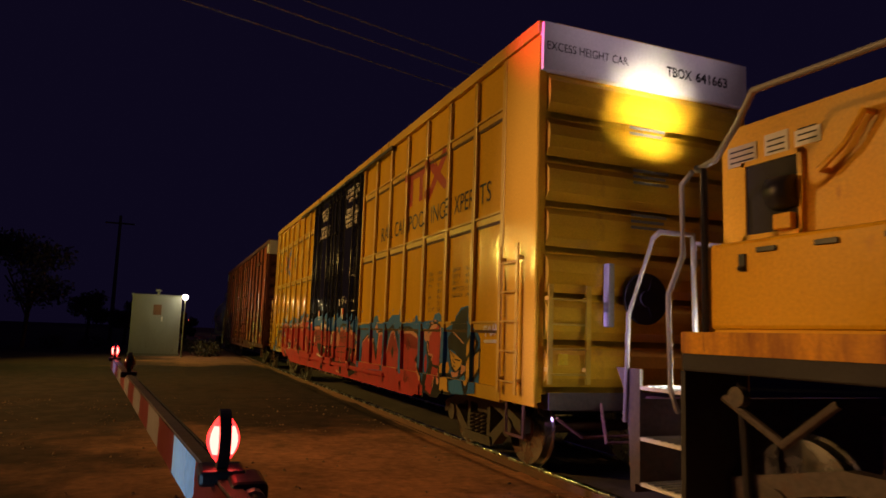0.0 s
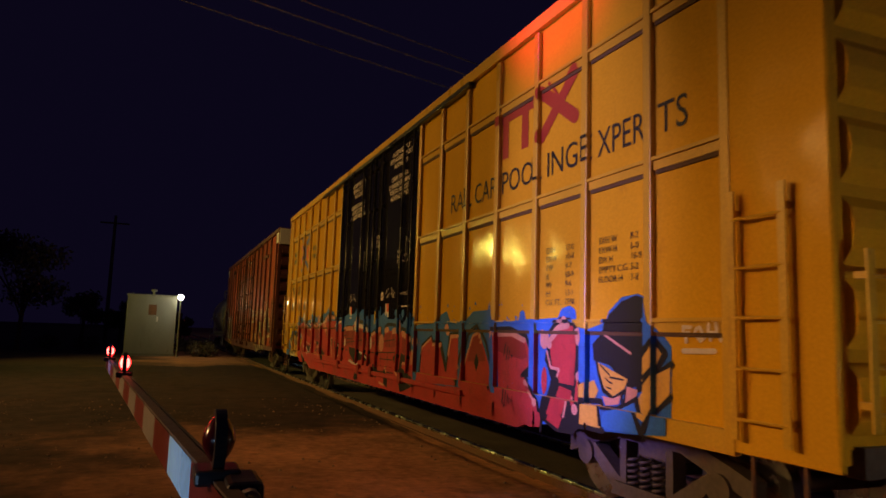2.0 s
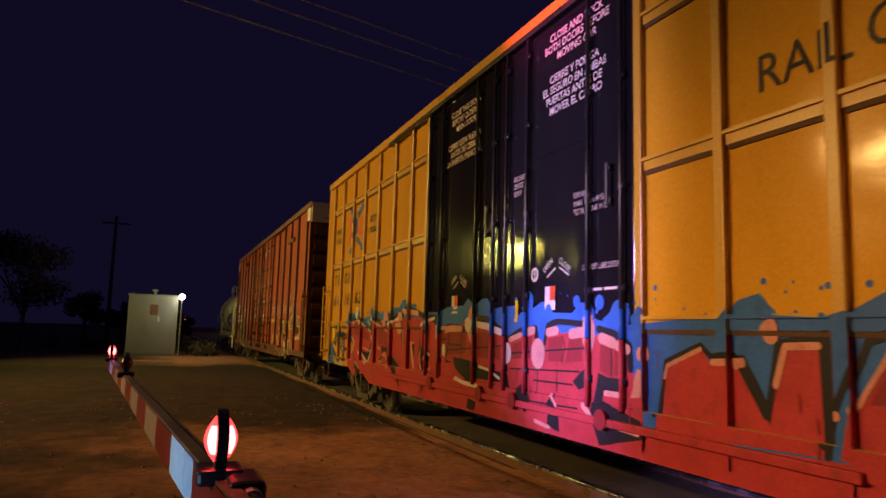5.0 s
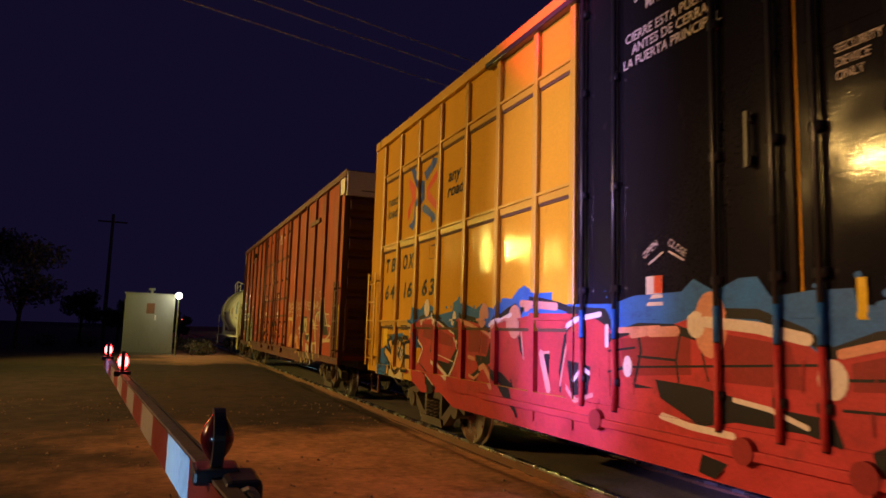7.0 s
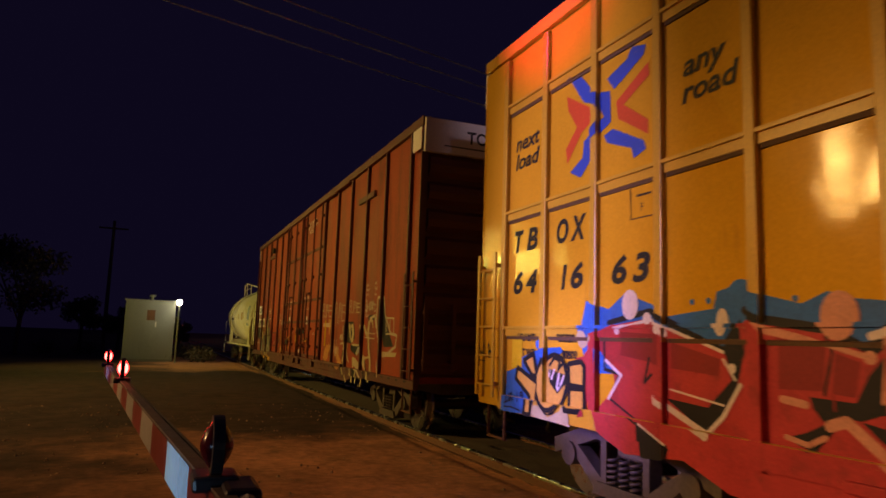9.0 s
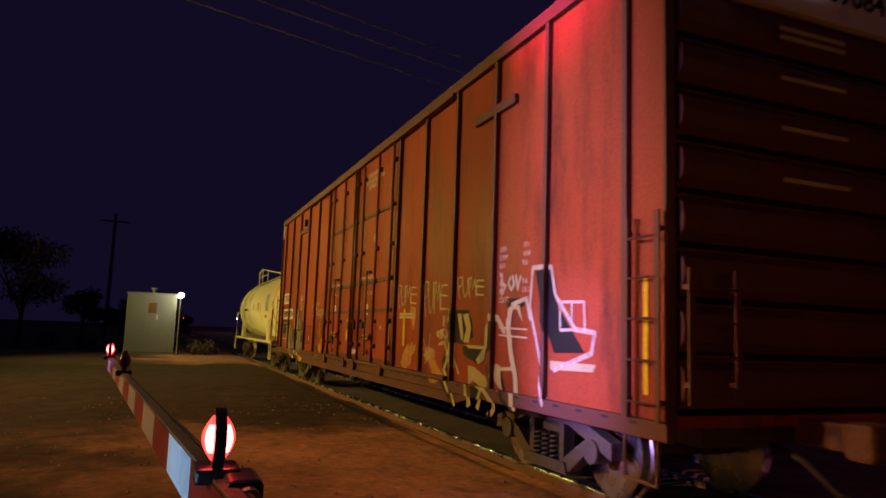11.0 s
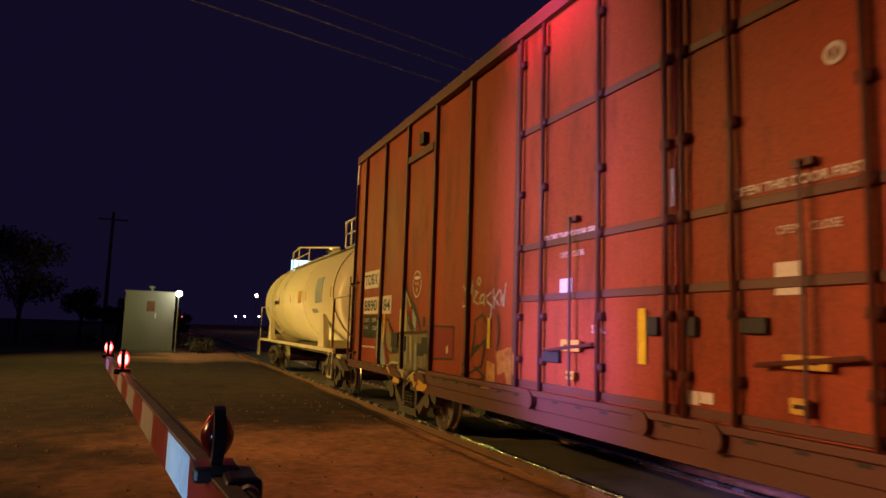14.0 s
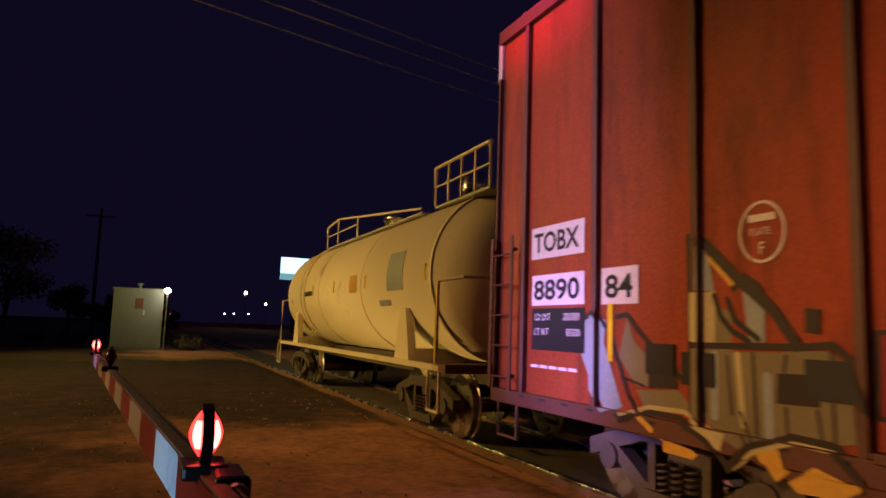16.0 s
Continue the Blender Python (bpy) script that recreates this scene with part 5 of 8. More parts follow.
# ---- spray paint and lettering on the wagons ----
def build_graffiti():
    lay("graffiti_background", [
        *poly([(7.51, 1.68), (6.8, 1.73), (6.38, 1.73), (6.24, 1.86), (6.05, 1.9), (5.9, 1.75), (5.55, 1.73), (5.39, 1.77), (5.16, 1.88), (4.74, 1.89), (4.7, 2.0), (4.65, 1.81), (4.41, 1.74), (3.95, 1.75), (3.92, 1.83), (3.82, 1.84), (3.79, 1.77), (3.59, 1.77), (3.13, 1.78), (3.06, 1.87), (2.91, 1.9), (2.81, 1.85), (2.79, 1.69), (2.55, 1.67), (2.34, 1.72), (2.27, 1.83), (2.09, 1.95), (1.87, 1.97), (1.74, 1.92), (1.7, 1.74), (1.58, 1.65), (1.46, 1.54), (1.47, 0.86), (1.87, 0.81), (2.58, 0.76), (2.93, 0.77), (3.42, 0.69), (6.74, 0.76), (7.44, 0.73)]),
        *poly([(13.04, 1.9), (12.18, 1.88), (11.72, 1.87), (11.41, 1.93), (10.85, 1.94), (10.72, 2.03), (10.51, 1.93), (10.28, 2.01), (10.13, 2.01), (10.02, 1.87), (9.72, 1.9), (9.44, 1.9), (9.4, 1.71), (9.3, 1.82), (8.98, 1.88), (8.83, 1.93), (8.67, 1.89), (8.62, 1.81), (8.27, 1.8), (8.11, 1.9), (7.94, 1.88), (7.89, 1.75), (7.78, 1.72), (7.59, 1.85), (7.45, 1.78), (7.44, 1.67), (7.34, 1.68), (7.3, 1.75), (7.19, 1.68), (7.08, 1.61), (7.09, 1.43), (8.13, 1.39), (12.99, 1.16)]),
        *poly([(17.08, 1.67), (16.96, 1.99), (16.61, 1.9), (16.38, 2.03), (16.01, 1.92), (15.94, 1.81), (15.68, 1.84), (15.35, 1.87), (15.32, 1.99), (15.15, 2.03), (14.94, 1.96), (14.61, 1.88), (14.43, 1.95), (14.26, 1.9), (14.0, 1.87), (13.88, 2.0), (13.65, 1.98), (13.49, 2.08), (13.37, 2.12), (13.21, 2.06), (13.08, 2.02), (12.78, 2.02), (12.8, 1.45), (13.51, 1.48), (16.93, 1.32)]),
        *disc(9.12, 1.94, 0.1, 16, 0.11),
        *disc(8.19, 1.91, 0.06, 16),
        *disc(7.82, 1.89, 0.07, 16),
        *disc(7.3, 1.72, 0.07, 16),
        *disc(7.25, 1.8, 0.04, 16),
        *disc(3.87, 1.81, 0.06, 16),
        *disc(7.52, 1.77, 0.14, 16),
        *disc(15.1, 1.95, 0.12, 16),
    ], P_BLUE, CAR_A, A_RELIEF, 0.004, "sky-blue sprayed cloud")
    lay("graffiti_letter", [
        *poly([(7.02, 1.02), (6.97, 1.37), (6.6, 1.53), (6.51, 1.41), (6.28, 1.44), (6.02, 1.06), (5.97, 1.33), (5.87, 1.55), (5.6, 1.58), (5.6, 1.34), (5.55, 0.91), (6.28, 0.88), (7.05, 0.85)]),
    ], P_RED, CAR_A, A_RELIEF, 0.006, "red sprayed letter")
    lay("graffiti_letter", [
        *poly([(5.45, 0.92), (5.38, 1.24), (5.12, 1.59), (4.97, 1.61), (4.83, 1.45), (4.66, 1.21), (4.49, 0.91), (5.29, 0.88)]),
    ], P_RED, CAR_A, A_RELIEF, 0.006, "red sprayed letter")
    lay("graffiti_letter", [
        *poly([(4.5, 1.62), (4.12, 1.62), (3.79, 1.56), (3.7, 1.43), (3.71, 1.27), (3.82, 1.16), (3.6, 1.07), (3.46, 0.94), (3.39, 0.81), (3.38, 0.67), (3.6, 0.65), (4.28, 0.68), (4.4, 0.92)]),
    ], P_RED, CAR_A, A_RELIEF, 0.006, "red sprayed letter")
    lay("graffiti_letter", [
        *poly([(6.75, 0.84), (5.53, 0.9), (4.4, 0.92), (4.28, 0.68), (4.65, 0.66), (6.74, 0.71)]),
        *poly([(7.83, 0.85), (6.75, 0.84), (6.74, 0.69), (7.82, 0.67)]),
    ], P_RED, CAR_A, A_RELIEF, 0.006, "red sprayed letter")
    lay("graffiti_letter", [
        *poly([(13.18, 1.81), (12.62, 1.8), (11.83, 1.8), (11.71, 1.62), (11.02, 1.67), (10.67, 1.76), (10.27, 1.69), (9.82, 1.62), (9.62, 1.47), (9.53, 1.55), (9.24, 1.62), (8.98, 1.64), (8.96, 1.49), (8.77, 1.51), (8.72, 1.63), (8.52, 1.65), (8.45, 1.6), (8.31, 1.62), (8.07, 1.64), (8.05, 1.51), (7.85, 1.6), (7.6, 1.56), (7.41, 1.48), (7.34, 1.27), (7.21, 1.19), (7.19, 0.77), (7.82, 0.63), (9.31, 0.68), (12.01, 0.71), (13.1, 0.7)]),
    ], P_RED, CAR_A, A_RELIEF, 0.006, "red sprayed letter")
    lay("graffiti_letter", [
        *poly([(16.9, 1.67), (16.45, 1.77), (16.04, 1.81), (15.68, 1.7), (15.26, 1.6), (15.04, 1.8), (14.61, 1.75), (14.43, 1.73), (14.15, 1.6), (14.05, 1.7), (13.82, 1.77), (13.46, 1.79), (13.41, 1.75), (13.36, 1.78), (12.79, 1.79), (12.83, 0.82), (13.53, 0.78), (13.85, 0.82), (15.1, 0.8), (16.34, 0.69), (16.7, 0.8), (16.79, 1.0), (16.51, 1.22), (16.55, 1.37)]),
    ], P_RED, CAR_A, A_RELIEF, 0.006, "red sprayed letter")
    lay("graffiti_shade", [
        *poly([(4.44, 1.58), (4.09, 1.57), (3.79, 1.5), (3.73, 1.36), (3.85, 1.33), (4.44, 1.4)]),
        *poly([(5.3, 1.24), (5.12, 1.55), (4.97, 1.58), (4.83, 1.38), (4.76, 1.27)]),
        *poly([(9.47, 1.47), (9.03, 1.57), (9.01, 1.34), (9.47, 1.31)]),
        *poly([(8.7, 1.55), (8.43, 1.58), (8.42, 1.33), (8.7, 1.32)]),
        *poly([(8.31, 1.56), (8.1, 1.58), (8.09, 1.35), (8.38, 1.32)]),
        *poly([(7.8, 1.52), (7.63, 1.5), (7.64, 1.24), (7.81, 1.28)]),
        *poly([(7.59, 1.49), (7.42, 1.45), (7.44, 1.26), (7.6, 1.25)]),
        *poly([(11.6, 1.57), (10.75, 1.61), (10.75, 1.32), (11.54, 1.26)]),
        *poly([(10.46, 1.63), (9.88, 1.56), (9.78, 1.29), (10.46, 1.29)]),
        *poly([(16.41, 1.7), (15.9, 1.68), (15.9, 1.44), (16.44, 1.5)]),
        *poly([(15.8, 1.62), (15.29, 1.51), (15.31, 1.39), (15.8, 1.42)]),
        *poly([(14.79, 1.67), (14.45, 1.61), (14.48, 1.35), (14.8, 1.34)]),
        *poly([(14.39, 1.58), (14.23, 1.53), (14.27, 1.33), (14.42, 1.34)]),
    ], P_DEEP, CAR_A, A_RELIEF, 0.0075, "dark red sprayed shading")
    lay("graffiti_outline", [
        *stroke([(7.06, 0.98), (6.98, 1.4), (6.6, 1.54), (6.5, 1.46), (6.28, 1.48), (6.02, 1.09)], 0.045),
        *poly([(6.28, 1.48), (6.19, 1.48), (6.01, 1.19), (5.93, 1.59), (5.52, 1.66), (5.52, 0.93), (5.59, 0.97), (5.61, 1.57), (5.87, 1.54), (5.99, 1.04)]),
        *stroke([(5.53, 0.92), (5.48, 1.19), (5.29, 1.59), (4.98, 1.7), (4.76, 1.49), (4.61, 1.21), (4.56, 0.96)], 0.05),
        *poly([(5.02, 1.36), (5.09, 1.24), (5.02, 1.13), (4.95, 1.25)]),
        *stroke([(4.54, 1.66), (4.09, 1.67), (3.77, 1.59), (3.65, 1.43), (3.67, 1.26), (3.85, 1.16)], 0.05),
        *poly([(3.87, 1.14), (3.73, 1.24), (3.68, 1.15)]),
        *stroke([(3.77, 1.13), (3.57, 1.05), (3.42, 0.92), (3.36, 0.76), (3.38, 0.64)], 0.045),
        *stroke([(4.24, 1.5), (4.28, 1.36)], 0.022),
        *stroke([(4.18, 1.46), (4.22, 1.32)], 0.022),
        *stroke([(4.14, 1.43), (4.16, 1.32)], 0.018),
        *stroke([(4.17, 1.02), (4.2, 0.79)], 0.026),
        *stroke([(4.11, 0.97), (4.14, 0.81)], 0.02),
        *stroke([(4.06, 0.94), (4.08, 0.83)], 0.02),
        *stroke([(4.02, 0.9), (4.03, 0.84)], 0.018),
        *disc(4.09, 1.36, 0.02, 16),
        *disc(3.97, 0.88, 0.02, 16),
        *poly([(3.37, 1.35), (3.32, 1.5), (3.25, 1.65), (3.09, 1.79), (2.91, 1.78), (2.74, 1.69), (2.75, 1.39), (2.73, 1.24), (2.6, 1.15), (2.58, 0.83), (2.79, 0.68), (3.08, 0.67), (3.33, 0.74), (3.38, 0.81), (3.33, 0.96), (3.24, 1.16), (3.32, 1.3)]),
        *poly([(2.44, 1.59), (2.33, 1.66), (2.27, 1.8), (2.09, 1.91), (1.89, 1.96), (1.76, 1.92), (1.77, 1.73), (1.81, 1.45), (1.84, 1.21), (1.98, 1.17), (2.25, 1.35), (2.5, 1.39), (2.52, 1.53)]),
        *stroke([(2.45, 1.4), (2.42, 1.27), (2.35, 1.13), (2.19, 1.07), (2.01, 1.16)], 0.04),
        *stroke([(2.69, 1.16), (2.69, 1.01), (2.38, 1.03), (2.31, 0.78)], 0.05),
        *stroke([(2.66, 0.99), (2.67, 0.78), (2.33, 0.78)], 0.05),
        *stroke([(1.84, 1.21), (1.79, 1.43), (1.64, 1.57), (1.53, 1.48), (1.64, 1.35), (1.82, 1.23)], 0.065),
        *stroke([(1.86, 1.18), (1.46, 1.4)], 0.06),
        *stroke([(1.89, 1.09), (1.84, 0.95), (1.74, 0.81)], 0.06),
        *stroke([(1.73, 0.87), (1.68, 1.01), (1.48, 1.15)], 0.07),
        *stroke([(2.31, 0.98), (2.15, 0.99), (1.9, 1.09)], 0.035),
        *stroke([(2.09, 1.11), (2.07, 1.01), (2.02, 1.12)], 0.03),
        *disc(2.56, 0.86, 0.018, 16),
        *disc(2.42, 0.86, 0.018, 16),
        *stroke([(13.19, 1.96), (12.69, 1.89), (12.42, 1.83), (11.83, 1.8), (11.66, 1.62)], 0.07),
        *stroke([(10.67, 1.78), (10.13, 1.76), (9.78, 1.64), (9.59, 1.52), (9.3, 1.62), (8.96, 1.65), (8.92, 1.49)], 0.07),
        *stroke([(8.77, 1.5), (8.72, 1.68), (8.52, 1.72), (8.27, 1.71), (8.04, 1.69), (8.04, 1.48)], 0.06),
        *stroke([(7.83, 1.65), (7.6, 1.61), (7.38, 1.51), (7.37, 1.32)], 0.07),
        *poly([(11.15, 1.26), (10.66, 1.24), (10.05, 1.16), (9.59, 1.14), (9.53, 0.98), (9.78, 1.03), (10.34, 1.03), (10.65, 0.96), (11.09, 1.12)]),
        *poly([(12.4, 1.35), (12.03, 1.31), (12.08, 1.05), (12.32, 1.03)]),
        *poly([(7.95, 0.86), (7.86, 1.14), (7.83, 1.26), (7.7, 1.23), (7.47, 1.23), (7.46, 1.11), (7.74, 1.09), (7.77, 1.02), (7.23, 0.91), (7.19, 0.77), (7.82, 0.63)]),
        *poly([(9.36, 1.0), (9.17, 1.09), (9.04, 0.9), (9.17, 0.75), (9.31, 0.83)]),
        *poly([(8.69, 0.92), (8.57, 1.02), (8.51, 0.88), (8.48, 0.65), (8.58, 0.66), (8.71, 0.7)]),
        *poly([(8.25, 1.15), (8.06, 1.28), (8.03, 1.12), (8.14, 1.08)]),
        *poly([(10.65, 0.77), (10.41, 0.74), (10.53, 0.62), (10.69, 0.64)]),
        *stroke([(9.53, 1.37), (8.07, 1.47)], 0.018),
        *stroke([(9.53, 1.2), (8.13, 1.25)], 0.018),
        *stroke([(8.9, 1.28), (8.92, 0.98)], 0.018),
        *stroke([(8.53, 1.24), (8.53, 1.03)], 0.018),
        *stroke([(8.44, 1.33), (8.38, 1.47), (8.43, 1.58)], 0.018),
        *stroke([(11.59, 1.33), (9.66, 1.45)], 0.018),
        *stroke([(10.67, 1.61), (10.58, 1.29)], 0.018),
        *stroke([(8.99, 1.11), (8.25, 1.12)], 0.018),
        *stroke([(7.63, 1.52), (7.63, 1.24)], 0.018),
        *stroke([(8.0, 1.48), (7.97, 1.02)], 0.018),
        *stroke([(9.48, 0.88), (8.14, 0.91)], 0.018),
        *stroke([(16.61, 1.78), (16.05, 1.87), (15.68, 1.73), (15.22, 1.56)], 0.05),
        *poly([(15.26, 1.6), (15.1, 1.8), (15.07, 1.57), (15.15, 1.3), (15.37, 1.02), (15.44, 1.14), (15.19, 1.37)]),
        *poly([(15.87, 1.19), (15.26, 1.15), (15.11, 1.34), (15.3, 1.07), (15.43, 0.97)]),
        *poly([(16.17, 0.98), (15.8, 0.82), (15.84, 0.72), (16.14, 0.69)]),
        *stroke([(16.59, 1.12), (16.13, 0.94), (15.8, 0.83)], 0.02),
        *stroke([(16.06, 1.49), (16.12, 1.29), (16.03, 1.36)], 0.025),
        *stroke([(16.67, 1.61), (16.66, 1.37), (16.44, 1.34), (16.6, 1.12)], 0.03),
        *stroke([(15.06, 1.85), (14.94, 1.79), (14.43, 1.72), (14.16, 1.6)], 0.06),
        *stroke([(14.16, 1.6), (13.96, 1.76), (13.75, 1.84), (13.56, 1.89), (13.45, 1.81)], 0.07),
        *poly([(14.57, 1.31), (14.27, 1.3), (14.19, 1.45), (14.09, 1.57), (14.08, 1.26), (14.24, 1.2), (14.35, 1.21), (14.44, 1.09), (14.55, 0.98), (14.77, 1.04), (14.61, 1.09), (14.47, 1.16), (14.55, 1.24)]),
        *poly([(14.24, 1.2), (13.84, 1.13), (13.62, 1.03), (13.56, 0.92), (13.41, 0.69), (13.54, 0.76), (13.84, 0.98), (14.12, 1.1)]),
        *poly([(13.44, 1.93), (13.08, 1.98), (12.78, 1.94), (12.78, 1.89), (13.08, 1.93), (13.32, 1.89), (13.41, 1.8)]),
        *poly([(13.49, 1.59), (13.39, 1.54), (13.33, 1.29), (13.43, 1.41)]),
        *poly([(12.95, 1.4), (12.8, 1.42), (12.82, 1.12)]),
        *stroke([(14.43, 1.69), (14.41, 1.58), (14.47, 1.33)], 0.02),
        *stroke([(14.06, 1.65), (14.1, 1.26)], 0.03),
        *stroke([(13.63, 1.07), (13.44, 0.69)], 0.03),
        *stroke([(12.6, 1.22), (12.51, 1.57), (12.29, 1.74), (12.01, 1.8), (11.8, 1.71)], 0.06),
        *poly([(12.31, 1.13), (12.24, 1.28), (12.12, 1.31), (12.03, 1.21), (12.12, 1.09), (12.27, 1.06)]),
        *stroke([(11.76, 1.57), (11.36, 1.67), (10.94, 1.66), (10.71, 1.61)], 0.07),
        *stroke([(11.36, 1.63), (11.32, 1.48), (11.4, 1.22)], 0.03),
        *stroke([(10.86, 1.62), (10.91, 1.42), (11.36, 1.43)], 0.02),
        *stroke([(10.91, 1.42), (10.88, 1.24)], 0.02),
        *stroke([(12.6, 1.22), (12.6, 1.04)], 0.03),
        *poly([(11.44, 1.21), (11.15, 1.19), (11.41, 1.17)]),
        *stroke([(11.76, 1.46), (11.4, 1.5)], 0.02),
        *stroke([(11.77, 1.28), (11.45, 1.34)], 0.02),
    ], P_BLACK, CAR_A, A_RELIEF, 0.009, "black sprayed outlines")
    lay("graffiti_inner_fill", [
        *poly([(3.27, 1.53), (3.07, 1.69), (2.81, 1.7), (2.79, 1.49), (2.82, 1.13), (3.08, 1.14), (3.13, 1.27), (3.22, 1.29)]),
        *poly([(3.08, 1.11), (2.86, 1.08), (2.88, 0.96), (3.04, 0.7), (3.26, 0.76)]),
        *disc(3.37, 1.14, 0.055, 16, 0.14),
        *poly([(2.77, 1.21), (2.72, 1.19), (2.74, 0.9), (2.81, 1.0)]),
    ], P_RED, CAR_A, A_RELIEF, 0.0105, "red sprayed figure")
    lay("graffiti_tan", [
        *poly([(2.43, 1.37), (2.25, 1.32), (2.0, 1.25), (2.04, 1.17), (2.2, 1.09), (2.33, 1.15), (2.4, 1.28)]),
        *poly([(2.66, 1.15), (2.49, 1.21), (2.42, 1.12), (2.47, 1.05), (2.66, 1.04)]),
        *poly([(2.63, 0.98), (2.37, 1.0), (2.34, 0.8), (2.64, 0.8)]),
        *poly([(1.82, 1.24), (1.76, 1.42), (1.64, 1.54), (1.57, 1.48), (1.65, 1.37)]),
        *poly([(1.83, 1.14), (1.64, 1.31), (1.47, 1.38), (1.48, 1.17), (1.65, 1.04), (1.73, 0.93), (1.81, 0.96), (1.86, 1.1)]),
    ], P_TAN, CAR_A, A_RELIEF, 0.011, "tan sprayed shapes")
    lay("graffiti_shirt", [
        *poly([(2.28, 0.95), (2.1, 0.99), (1.92, 1.06), (1.79, 0.82), (2.3, 0.8)]),
    ], P_SHIRT, CAR_A, A_RELIEF, 0.011, "light blue sprayed shirt")
    lay("graffiti_line", [
        *stroke([(2.39, 1.35), (2.25, 1.27)], 0.016),
        *stroke([(2.24, 1.25), (2.05, 1.24)], 0.018),
        *stroke([(2.31, 1.24), (2.26, 1.21), (2.21, 1.2)], 0.014),
        *stroke([(2.29, 1.16), (2.22, 1.15)], 0.014),
    ], P_BLACK, CAR_A, A_RELIEF, 0.0142, "thin black sprayed lines of a face")
